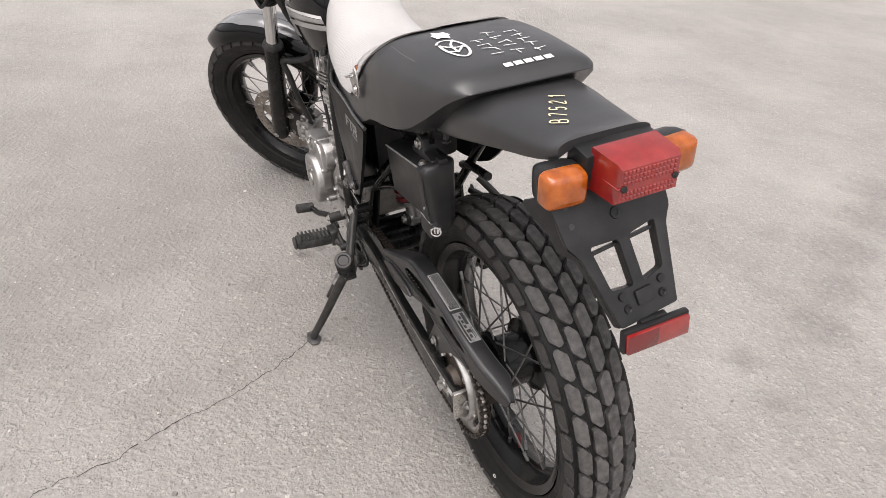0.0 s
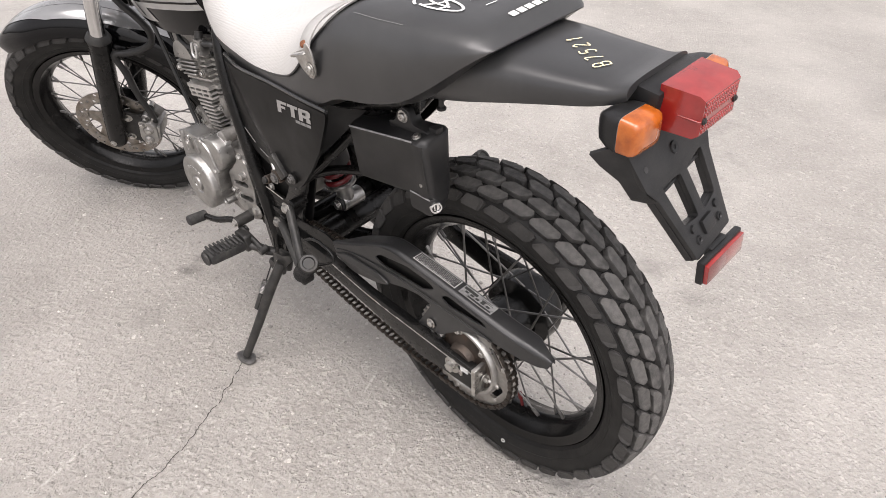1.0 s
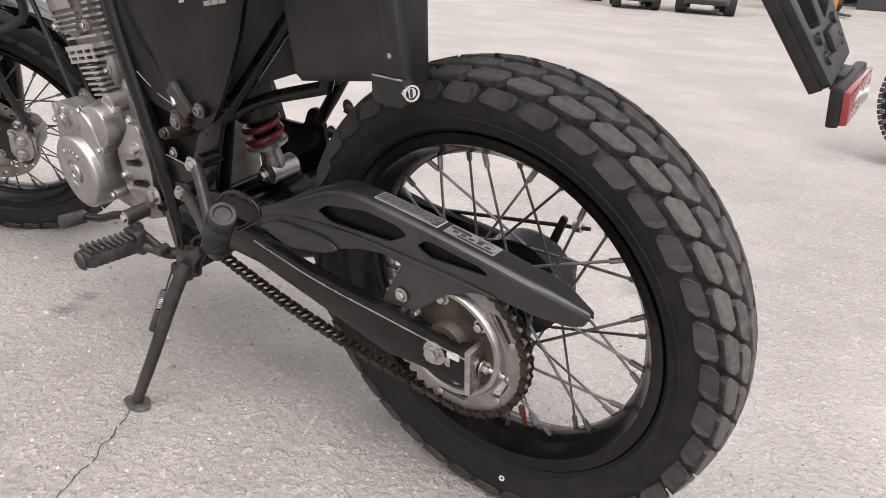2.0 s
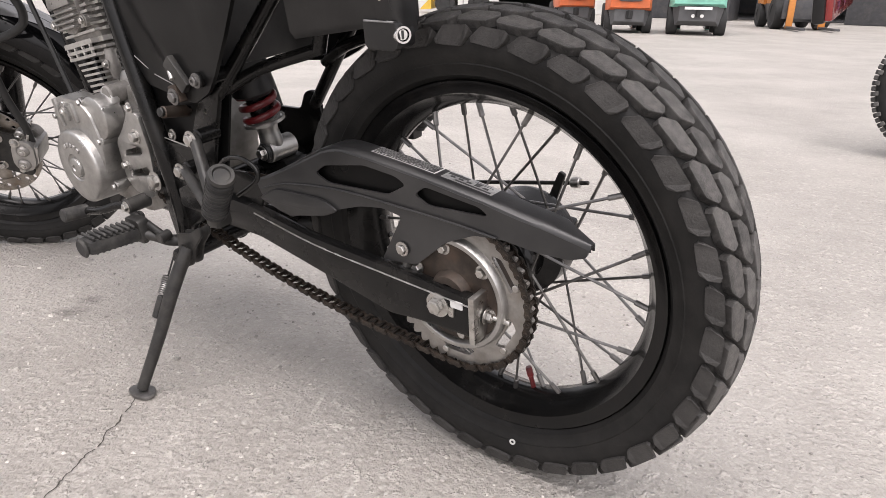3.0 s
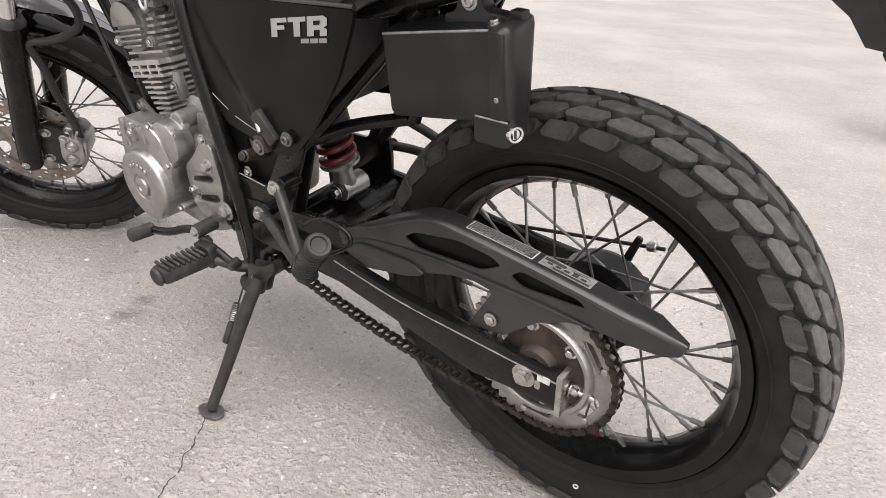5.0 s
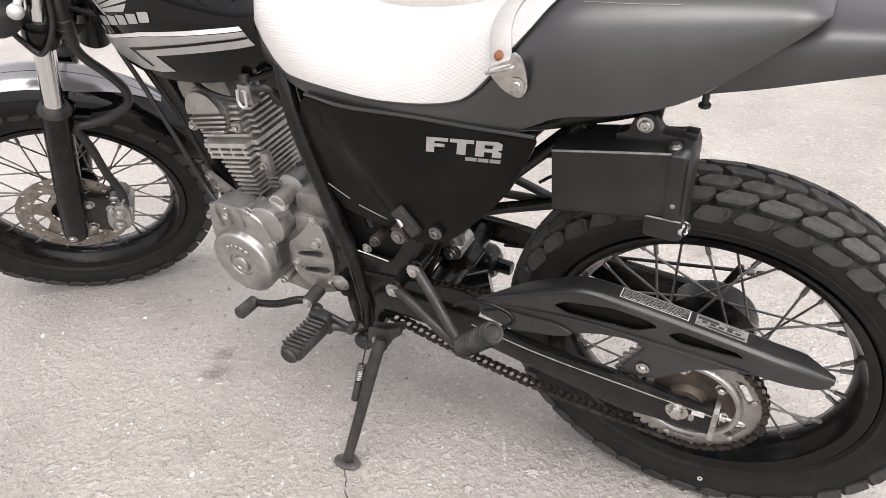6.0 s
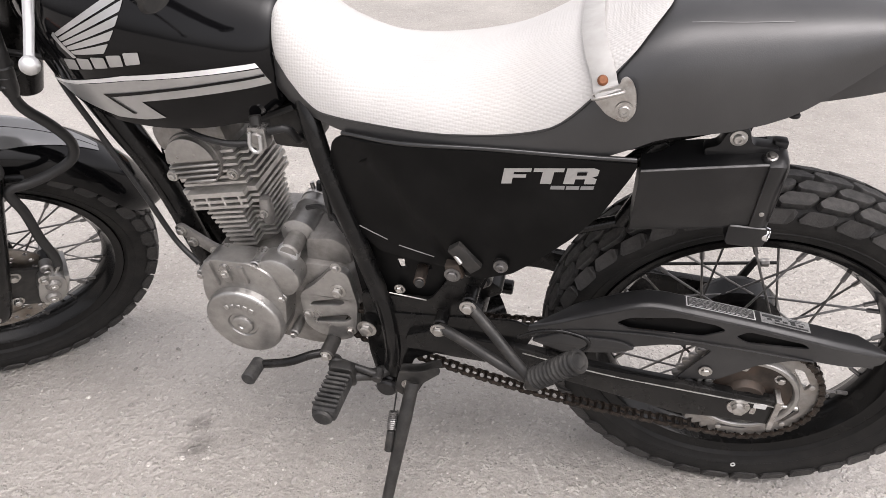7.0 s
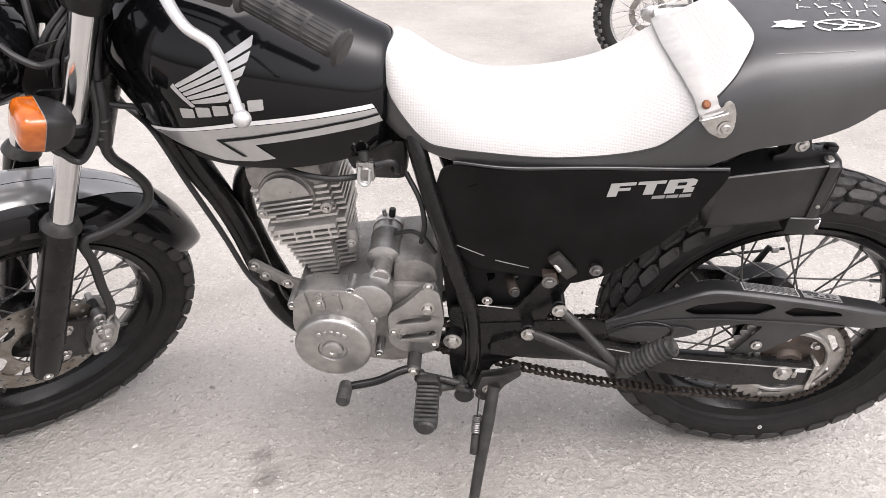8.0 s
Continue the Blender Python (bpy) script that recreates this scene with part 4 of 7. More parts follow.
def tail_top(x, y):
    w, b, t = lerp(x, TAIL_W), lerp(x, TAIL_B), lerp(x, TAIL_T)
    c = min(abs(y - tail_mid(x)) / w, 1)
    return b + (t - b) * max(0.0, 1 - c ** 4) ** 0.25


tail = group_empty("tail_cowl", bike, label="black plastic tail cowl with a handwritten lot number")
secs = []
for x in np.linspace(0.10, -0.215, 26):
    w, b, t, m = lerp(x, TAIL_W), lerp(x, TAIL_B), lerp(x, TAIL_T), tail_mid(x)
    s = [(x, m + w * math.copysign(abs(math.cos(th)) ** 0.5, math.cos(th)), b + (t - b) * max(math.sin(th), 0.0) ** 0.5) for th in np.linspace(0, math.pi, 27)]
    secs.append(s + [(x, m - w * 0.97, b - 0.004), (x, m - w * 0.6, b + (t - b) * 0.45), (x, m + w * 0.6, b + (t - b) * 0.45), (x, m + w * 0.97, b - 0.004)])
part("cowl_shell", loft(secs), COWL, tail, angle=50)

# ---- tail lamp, indicators, number plate bracket ----
TM = -0.012
lamp = group_empty("tail_lamp", bike, label="red tail lamp on a black base")
part("lamp_base", box((-0.222, TM, 0.538), (0.040, 0.110, 0.046), 0.005, pose(0, 0, 0, 0, -6, 0)), PLASTIC, lamp, "black lamp base")
bm = loft([[(x, TM + sy * w, z) for sy, z in ((1, lo), (1, hi), (-1, hi), (-1, lo))] for x, w, lo, hi in ((-0.238, 0.0445, 0.512, 0.567), (-0.284, 0.0420, 0.513, 0.565), (-0.2905, 0.0400, 0.518, 0.560))])
bmesh.ops.bevel(bm, geom=[e for e in bm.edges if e.calc_face_angle(0) > 0.5], offset=0.004, segments=3, affect="EDGES")
part("lamp_lens", bm, RED_LENS, lamp, "red ribbed lens")
bm = bmesh.new()
for i in range(14):
    for j in range(6):
        if j != 2:
            add(bm, box((-0.2905, TM + 0.0345 - 0.0053 * i, 0.5225 + 0.0066 * j), (0.0032, 0.0046, 0.0056), 0.0012, seg=1))
tagged(part("lens_prism", bm, RED_LENS, lamp, smooth=False), "grid of small red reflector prisms", kind="stuff")
part("lens_seam", box((-0.262, TM, 0.5357), (0.056, 0.0868, 0.0020), 0.0005, seg=1), RED_LENS, lamp)
for y in (0.0355, -0.0355):
    part("lens_screw", bolt((-0.2908, TM + y, 0.5357), (-1, 0, 0.1), 0.0028, 0.003), DULL_STEEL, lamp)


def soft_ring(x, wy, wz, power=0.34, n=28):
    """A rounded rectangle across x."""
    out = []
    for t in np.linspace(0, 2 * math.pi, n, endpoint=False):
        c, q = math.cos(t), math.sin(t)
        out.append((x, wy * math.copysign(abs(c) ** power, c), wz * math.copysign(abs(q) ** power, q)))
    return out


def indicator(name, c, turn, label, size=1.0):
    th = group_empty(name, bike, Matrix.Translation(c) @ pose(0, 0, 0, 0, 0, turn) @ Matrix.Scale(size, 4), label)
    body = loft([soft_ring(x, wy, wz) for x, wy, wz in ((0.036, 0.009, 0.009), (0.033, 0.015, 0.014), (0.024, 0.025, 0.021), (0.010, 0.0305, 0.0255), (-0.004, 0.0325, 0.027), (-0.007, 0.0325, 0.027))])
    part("housing", body, PLASTIC, th, "black indicator housing", angle=60)
    part("lens_seal", loft([soft_ring(-0.0065, 0.0318, 0.0263), soft_ring(-0.0085, 0.0318, 0.0263)]), GREY_PRINT, th)
    lens = loft([soft_ring(x, wy, wz) for x, wy, wz in ((-0.008, 0.0322, 0.0268), (-0.026, 0.0310, 0.0255), (-0.031, 0.0290, 0.0235), (-0.0345, 0.0240, 0.0185), (-0.036, 0.012, 0.008))])
    part("lens", lens, AMBER, th, "amber indicator lens", angle=50)
    return th


indicator("indicator", (-0.2235, 0.068, 0.5235), -4, "amber rear indicator in a black housing", 0.88)
indicator("indicator", (-0.222, -0.090, 0.526), 4, "amber rear indicator in a black housing", 0.88)
part("indicator_stalk", rod((-0.205, 0.085, 0.530), (-0.205, -0.12, 0.530), 0.009), PLASTIC, bike)

holder = group_empty("number_plate_bracket", bike, Matrix.Translation((-0.228, 0.004, 0.508)) @ pose(0, 0, 0, -7, 31, 0) @ pose(0, 0, 0, 0, 0, 90), "empty black plastic number plate bracket with two openings")
FACE = [(-0.082, 0.006), (-0.078, -0.056), (-0.065, -0.078), (-0.044, -0.178), (0.044, -0.178), (0.065, -0.078), (0.078, -0.056), (0.082, 0.006), (0.05, 0.016), (-0.05, 0.016)]
OPEN = [[(0.008, -0.072), (0.049, -0.067), (0.040, -0.128), (0.008, -0.134)], [(-0.008, -0.072), (-0.049, -0.067), (-0.040, -0.128), (-0.008, -0.134)]]
part("bracket_plate", plate(FACE, -0.004, 0.004, OPEN, r=0.004, hole_r=0.005, bevel=0.0015), PLASTIC, holder)
# wings that flare forward from the upper face, shallow walls round the tongue and its openings
for w in (1, -1):
    wing = loft([[(w * a, 0.002, za), (w * b, -d, zb), (w * (b - 0.004), -d, zb + 0.002), (w * (a - 0.004), -0.002, za + 0.002)] for a, za, b, d, zb in ((0.0815, 0.010, 0.094, 0.035, 0.012), (0.0805, -0.016, 0.091, 0.031, -0.006), (0.0785, -0.036, 0.083, 0.022, -0.034), (0.0775, -0.060, 0.080, 0.020, -0.062), (0.0655, -0.0775, 0.0665, 0.008, -0.078))])
    part("bracket_wing", wing, PLASTIC, holder, "flared side wall of the bracket", angle=30)
TONGUE = [(-0.066, -0.076), (-0.0445, -0.1785), (0.0445, -0.1785), (0.066, -0.076)]
part("bracket_flange", plate(TONGUE, -0.014, -0.0035, [[(-0.0625, -0.080), (-0.0415, -0.175), (0.0415, -0.175), (0.0625, -0.080)]], r=0.003, hole_r=0.003, bevel=0.001), PLASTIC, holder, "shallow side wall of the tongue")
for hole in OPEN[:2]:
    mx, mz = sum(p[0] for p in hole) / 4, sum(p[1] for p in hole) / 4
    part("opening_wall", plate([(mx + (x - mx) * 1.10, mz + (z - mz) * 1.07) for x, z in hole], -0.011, -0.0035, [hole], r=0.005, hole_r=0.005, bevel=0), PLASTIC, holder)
for x in (-0.030, 0.030):
    part("bracket_stud", lathe([(0, 0.004), (0.005, 0.004), (0.006, 0.0)], 14), PLASTIC, holder).matrix_basis = Matrix.Translation((x, 0.003, -0.140))
    part("bracket_stud", lathe([(0.0025, 0.0015), (0.004, 0.003), (0.0055, 0.003), (0.0065, 0.0)], 14), PLASTIC, holder).matrix_basis = Matrix.Translation((x * 0.9, 0.0035, -0.158))
    part("bracket_hole", lathe([(0, 0.0006), (0.0034, 0.0006), (0.0034, 0.0)], 12), INK, holder).matrix_basis = Matrix.Translation((x * 2.1, 0.004, -0.010))
    part("bracket_hole", lathe([(0, 0.0006), (0.0040, 0.0006), (0.0040, 0.0)], 12), INK, holder).matrix_basis = Matrix.Translation((x * 2.1, 0.004, -0.034))
part("bracket_stud", lathe([(0.003, 0.0015), (0.006, 0.0025), (0.0075, 0.0025), (0.0085, 0.0)], 18), PLASTIC, holder).matrix_basis = Matrix.Translation((0, 0.0035, -0.040))
part("bracket_rib", box((0, 0.004, -0.150), (0.026, 0.010, 0.020), 0.003), PLASTIC, holder)
bm = box((-0.338, -0.020, 0.338), (0.007, 0.094, 0.028), 0.002, pose(0, 0, 0, 0, 6, 0))
reflector = group_empty("rear_reflector", bike, label="red rear reflector in a black frame")
part("reflector_lens", bm, RED_LENS, reflector)
part("reflector_half", box((-0.3382, 0.0035, 0.338), (0.0074, 0.0465, 0.0275), 0.002, pose(0, 0, 0, 0, 6, 0)), DARK_RED, reflector, "darker half of the reflector")
part("reflector_frame", box((-0.331, -0.020, 0.3385), (0.010, 0.100, 0.034), 0.003, pose(0, 0, 0, 0, 6, 0)), PLASTIC, reflector)
part("reflector_foot", box((-0.324, -0.020, 0.351), (0.010, 0.040, 0.014), 0.002), PLASTIC, reflector)

# ---- tank ----
TANK_W = [(0.698, 0.070), (0.704, 0.080), (0.72, 0.090), (0.74, 0.098), (0.82, 0.118), (0.92, 0.128), (1.0, 0.118), (1.06, 0.090), (1.10, 0.062), (1.125, 0.035)]
TANK_B = [(0.698, 0.404), (0.72, 0.390), (0.76, 0.374), (0.85, 0.362), (0.94, 0.366), (1.0, 0.380), (1.05, 0.408), (1.10, 0.450), (1.125, 0.470)]
TANK_T = [(0.698, 0.536), (0.704, 0.545), (0.72, 0.553), (0.74, 0.562), (0.80, 0.592), (0.86, 0.617), (0.92, 0.634), (1.0, 0.636), (1.06, 0.620), (1.10, 0.593), (1.125, 0.560)]


def tank_y(x, z):
    b, t = lerp(x, TANK_B), lerp(x, TANK_T)
    q = min(max((z - b) / (t - b), 0), 1)
    low = min(1.0, 0.80 + 0.20 * min(q / 0.42, 1) ** 0.8)
    top = (1 - max(0, (q - 0.25) / 0.75) ** 2.6) ** 0.6
    return lerp(x, TANK_W) * low * top


tank = group_empty("fuel_tank", bike, label="gloss black fuel tank with silver and white stripes and a silver wing emblem")
secs = []
for x in [0.698, 0.701, 0.704, 0.711] + list(np.linspace(0.72, 1.125, 30)):
    b, t = lerp(x, TANK_B), lerp(x, TANK_T)
    zs = [b + (t - b) * q for q in list(np.linspace(0, 0.85, 16)) + [0.9, 0.94, 0.97, 0.99, 1.0]]
    half = [(tank_y(x, z), z) for z in zs]
    secs.append([(x, y, z) for y, z in half] + [(x, -y, z) for y, z in half[::-1][1:]])
part("tank_shell", loft(secs), GLOSS, tank, angle=45)
W1 = [(1.064, 0.4130), (1.02, 0.4245), (0.96, 0.4390), (0.9027, 0.4513), (0.7991, 0.4620), (0.7226, 0.4686), (0.7183, 0.4623), (0.7991, 0.4545), (0.9027, 0.4440), (0.96, 0.4330), (1.02, 0.4185), (1.058, 0.4085)]
part("pale_stripe", decal(W1, tank_y), PALE_STRIPE, tank, "pearl white pinstripe")
W2 = [(1.057, 0.4075), (1.02, 0.4180), (0.96, 0.4320), (0.9027, 0.4430), (0.7991, 0.4535), (0.7175, 0.4610), (0.709, 0.4370), (0.80, 0.4240), (0.8932, 0.4095), (0.868, 0.3830), (0.90, 0.3775), (0.9458, 0.3770), (1.0047, 0.3945)]
part("silver_stripe", decal(W2, tank_y), SILVER, tank, "silver band below the pinstripe")
W3 = [(0.9504, 0.4165), (0.86, 0.4320), (0.78, 0.4440), (0.7143, 0.4525), (0.7133, 0.4490), (0.78, 0.4400), (0.86, 0.4275), (0.940, 0.4130), (0.909, 0.3870), (0.9161, 0.3870)]
part("black_chevron", decal(W3, tank_y, 0.0022), GLOSS, tank, "thin black chevron line in the silver band")
for k in range(5):
    root = lambda q: (0.9916 - 0.0251 * q, 0.5019 - 0.0265 * q)
    tip = lambda q: (0.8774 + 0.0434 * q ** 1.6, 0.5668 - 0.088 * q)
    a, b = k / 5, (k + 0.76) / 5
    part("wing_emblem", decal([root(a), tip(a), tip(b), root(b)], tank_y, r=0.0025), SILVER, tank, "silver wing-shaped emblem feather")
part("wing_emblem", decal([(0.9920, 0.5045), (0.9985, 0.4985), (0.9720, 0.4700), (0.9655, 0.4725), (0.9905, 0.4995)], tank_y, r=0.002), SILVER, tank, "silver wing-shaped emblem root")
for k in range(5):
    x0, x1 = 0.9925 - 0.0254 * k, 0.9925 - 0.0254 * k - 0.0215
    z0 = 0.4495 + 0.0046 * k
    part("emblem_bar", decal([(x0, z0), (x1, z0 + 0.0030), (x1, z0 + 0.0185), (x0, z0 + 0.0170)], tank_y, r=0.0022), SILVER, tank, "silver emblem bar")

# ---- side panel and tool box ----
def panel_y(x, z):
    y = lerp(x, [(0.64, 0.112), (0.60, 0.126), (0.50, 0.142), (0.376, 0.153), (0.266, 0.166), (0.21, 0.168)])
    y -= 0.05 * max(0, (0.30 - z)) ** 1.0 * 1.4 * 0.5
    fold = (x - 0.415) * 0.78 - (z - 0.235) * 0.95 * -1 * 0 - max(0, (z - 0.20)) * 0.62
    return y - 0.012 / (1 + math.exp(-(fold - 0.02) / 0.006))


def sheet(poly, surf, thick, r=0.008, div=0.014):
    bm = decal(poly, surf, 0.0, r, div)
    got = bmesh.ops.extrude_face_region(bm, geom=bm.faces[:])
    bmesh.ops.translate(bm, vec=(0, -thick, 0), verts=[g for g in got["geom"] if isinstance(g, bmesh.types.BMVert)])
    return bm


PANEL = [(0.600, 0.388), (0.52, 0.394), (0.40, 0.406), (0.29, 0.416), (0.221, 0.421), (0.228, 0.400), (0.256, 0.341), (0.288, 0.296), (0.334, 0.242), (0.362, 0.214), (0.405, 0.193), (0.50, 0.192), (0.566, 0.196), (0.612, 0.240), (0.630, 0.340), (0.622, 0.372)]
for y, name in ((1, "left"), (-1, "right")):
    side = group_empty("side_panel", bike, label="satin black plastic side panel with a silver model emblem")
    bm = sheet(PANEL, panel_y, 0.006)
    bead = (tube([(0.603, panel_y(0.60, 0.388) - 0.004, 0.390), (0.52, panel_y(0.52, 0.394) - 0.004, 0.396), (0.40, panel_y(0.40, 0.406) - 0.004, 0.408), (0.29, panel_y(0.29, 0.416) - 0.004, 0.418), (0.224, panel_y(0.224, 0.421) - 0.004, 0.423)], 0.0034, 10, 5))
    if y < 0:
        bm.transform(Matrix.Diagonal((1, -1, 1, 1)))
        bead.transform(Matrix.Diagonal((1, -1, 1, 1)))
    part("panel_shell", bm, SATIN, side, angle=30)
    part("top_bead", bead, BEAD, side, "polished rounded bead along the top edge")
    if y > 0:
        emblem_side = side

# model emblem on the left side panel: slanted silver letters and a small bar
def on_emblem(u, v):
    return (0.3813 - 0.1143 * u - 0.0035 * v, 0.3644 + 0.0226 * u + 0.0232 * v)


for shape, lift, material in (([(0, 0), (0, 1), (0.30, 1), (0.30, 0.76), (0.115, 0.76), (0.115, 0.61), (0.255, 0.61), (0.255, 0.39), (0.115, 0.39), (0.115, 0)], 0.0012, SILVER),
                              ([(0.325, 1), (0.645, 1), (0.645, 0.76), (0.545, 0.76), (0.545, 0), (0.425, 0), (0.425, 0.76), (0.325, 0.76)], 0.0012, SILVER),
                              ([(0.67, 0), (0.67, 1), (0.94, 1), (1.0, 0.87), (1.0, 0.52), (0.95, 0.42), (1.0, 0.32), (1.0, 0), (0.885, 0), (0.885, 0.31), (0.785, 0.31), (0.785, 0)], 0.0012, SILVER),
                              ([(0.785, 0.77), (0.885, 0.77), (0.885, 0.56), (0.785, 0.56)], 0.0020, SATIN),
                              ([(0.55, -0.12), (0.70, -0.12), (0.70, -0.36), (0.55, -0.36)], 0.0012, GREY_PRINT), ([(0.715, -0.12), (0.85, -0.12), (0.85, -0.36), (0.715, -0.36)], 0.0012, GREY_PRINT), ([(0.865, -0.12), (1.0, -0.12), (1.0, -0.36), (0.865, -0.36)], 0.0012, GREY_PRINT)):
    part("emblem_block", decal([on_emblem(u, v) for u, v in shape], panel_y, lift), material, emblem_side, "silver emblem block" if material == SILVER else "")
# two thin grey lines low on the left panel
for a, b in (((0.594, 0.236), (0.550, 0.222)), ((0.532, 0.216), (0.478, 0.208))):
    part("scuff", tube([(a[0], panel_y(*a) + 0.0004, a[1]), ((a[0] + b[0]) / 2, panel_y((a[0] + b[0]) / 2, (a[1] + b[1]) / 2) + 0.0004, (a[1] + b[1]) / 2), (b[0], panel_y(*b) + 0.0002, b[1])], 0.0008, 6, 3), GREY_PRINT, emblem_side, "thin grey line on the panel")

# ---- tool box ----
tool = group_empty("tool_box", bike, label="black plastic tool box with a key lock")
rings = []
for x, zt, zb, yl in ((0.215, 0.389, 0.288, 0.1325), (0.14, 0.402, 0.300, 0.1315), (0.066, 0.4135, 0.3125, 0.1305)):
    rings.append([(x, 0.078, zb + 0.006), (x, 0.076, zt + 0.008), (x, yl - 0.012, zt + 0.005), (x, yl, zt), (x, yl - 0.002, zt - 0.006), (x, yl - 0.009, zb + 0.010), (x, yl - 0.016, zb), (x, 0.086, zb)])
body = loft(rings)
bmesh.ops.bevel(body, geom=[e for e in body.edges if e.calc_face_angle(0) > 0.5], offset=0.002, segments=2, affect="EDGES")
part("box_body", body, BOX, tool)
lid = loft([[(x, y0, 0.318), (x, y0 - 0.001, zt + 0.004), (x, y0 + 0.004, zt + 0.007), (x, y1 - 0.010, zt + 0.004), (x, y1, zt - 0.003), (x, y1 - 0.009, 0.322), (x, y1 - 0.013, 0.312), (x, 0.096, 0.300), (x, 0.086, 0.304)]
            for x, y0, y1, zt in ((0.073, 0.074, 0.1330, 0.4150), (0.062, 0.074, 0.1335, 0.4165), (0.0545, 0.076, 0.1310, 0.4150), (0.0500, 0.081, 0.1260, 0.4090), (0.0485, 0.088, 0.1190, 0.4000))])
part("box_lid", lid, BOX, tool, "black tool box lid", angle=50)
tab = plate([(0.096, 0.318), (0.050, 0.318), (0.047, 0.300), (0.049, 0.290), (0.056, 0.2865), (0.092, 0.2865), (0.096, 0.292)], 0.092, 0.1225, r=0.003, bevel=0.002)
part("lock_tab", tab, BOX, tool)
LOCK = along((0.0505, 0.1130, 0.3035), (0.0335, 0.1220, 0.3045))
lk = lathe([(0, 0.005), (0.0055, 0.005), (0.0062, 0.002), (0.0068, 0.007), (0.0090, 0.007), (0.0098, 0.004), (0.0098, -0.006)], 28)
lk.transform(LOCK)
part("lock_cylinder", lk, CHROME, tool, "chrome key lock")
ks = box((0, 0.0056, 0), (0.0022, 0.001, 0.009), 0)
ks.transform(LOCK)
part("key_slot", ks, INK, tool)
part("mounting_lug", plate([(0.142, 0.402), (0.146, 0.416), (0.130, 0.421), (0.125, 0.438), (0.112, 0.449), (0.100, 0.446), (0.093, 0.426), (0.062, 0.424), (0.060, 0.410)], 0.088, 0.110, r=0.006, bevel=0.003), BOX, tool)
part("mounting_bolt", bolt((0.1105, 0.110, 0.434), (0, 1, 0), 0.0066, 0.006, n=18, socket=True), STEEL, tool, "dull mounting bolt")
part("lid_boss", box((0.060, 0.094, 0.424), (0.016, 0.016, 0.010), 0.003), BOX, tool)
part("lid_screw", bolt((0.072, 0.121, 0.4195), (0, 0.35, 1), 0.0046, 0.005), STEEL, tool)
part("screw_boss", rod((0.074, 0.1205, 0.412), (0.074, 0.1205, 0.4195), 0.0075, 14), BOX, tool)
part("lid_screw", bolt((0.064, 0.1262, 0.342), (0, 1, 0), 0.0020, 0.002), STEEL, tool)
# the two pale beads paint highlights where the box edges catch the sky
part("edge_bead", tube([(0.2145, 0.1318, 0.3895), (0.14, 0.1308, 0.4025), (0.074, 0.1298, 0.4135)], 0.0015, 8, 4), EDGE_SHEEN, tool, "pale bead painted as the corner's highlight")
part("edge_bead", tube([(0.094, 0.1222, 0.3170), (0.075, 0.1222, 0.3172), (0.052, 0.1222, 0.3174)], 0.0012, 8, 3), EDGE_SHEEN, tool)
part("edge_bead", tube([(0.0545, 0.1305, 0.412), (0.0530, 0.1290, 0.37), (0.0530, 0.1235, 0.330)], 0.0010, 6, 3), BOX, tool)
part("seat_peg", rod((0.0536, 0.0875, 0.50), (0.0536, 0.0875, 0.457), 0.004), PLASTIC, bike, "black seat locating pin")
part("seat_peg_head", rod((0.0536, 0.0875, 0.460), (0.0536, 0.0875, 0.455), 0.007), PLASTIC, bike)
part("box_hanger", plate([(0.132, 0.47), (0.092, 0.47), (0.097, 0.428), (0.120, 0.428)], 0.088, 0.098, r=0.004), FRAME, bike)

# ---- frame ----
fr = group_empty("frame", bike, label="black steel tube frame")
for y in (1, -1):
    part("main_tube", tube([(0.672, 0.070 * y, 0.435), (0.655, 0.092 * y, 0.385), (0.632, 0.106 * y, 0.305), (0.592, 0.116 * y, 0.180), (0.566, 0.120 * y, 0.080), (0.560, 0.116 * y, -0.02), (0.572, 0.112 * y, -0.10)], 0.0145, 14, 6), FRAME, fr)
    part("seat_rail", tube([(0.66, 0.080 * y, 0.405), (0.50, 0.100 * y, 0.385), (0.30, 0.104 * y, 0.398), (0.18, 0.092 * y, 0.425), (0.10, 0.085 * y, 0.452)], 0.0120, 12, 5), FRAME, fr)
    part("seat_stay", tube([(0.405 + 0.045 * (y < 0), 0.110 * y, 0.195 - 0.075 * (y < 0)), (0.30, 0.100 * y, 0.30), (0.19, 0.090 * y, 0.412)], 0.0105, 12, 4), FRAME, fr)
    part("pivot_plate", plate([(0.604, 0.104), (0.490, 0.108)] + ([(0.452, 0.172), (0.415, 0.214), (0.388, 0.206), (0.412, 0.150)] if y > 0 else [(0.474, 0.140), (0.452, 0.146), (0.440, 0.128)]) + [(0.436, 0.090), (0.440, 0.020), (0.480, -0.012), (0.522, -0.034), (0.545, -0.105), (0.590, -0.112), (0.602, -0.030)],
                              *((0.110, 0.1185) if y > 0 else (-0.1185, -0.110)), r=0.010, bevel=0.002), FRAME, fr)
part("backbone", tube([(1.10, 0, 0.50), (0.98, 0, 0.46), (0.80, 0, 0.44), (0.64, 0, 0.42)], 0.026, 16, 5), FRAME, fr)
part("down_tube", tube([(1.088, 0, 0.42), (1.045, 0, 0.31), (1.010, 0, 0.235), (0.985, 0, 0.16), (0.964, 0, 0.07), (0.940, 0, -0.02), (0.87, 0, -0.085), (0.72, 0, -0.098), (0.575, 0, -0.10)], [0.032, 0.026, 0.0225, 0.0215, 0.021, 0.021, 0.021, 0.021, 0.021], 16, 6), FRAME, fr)
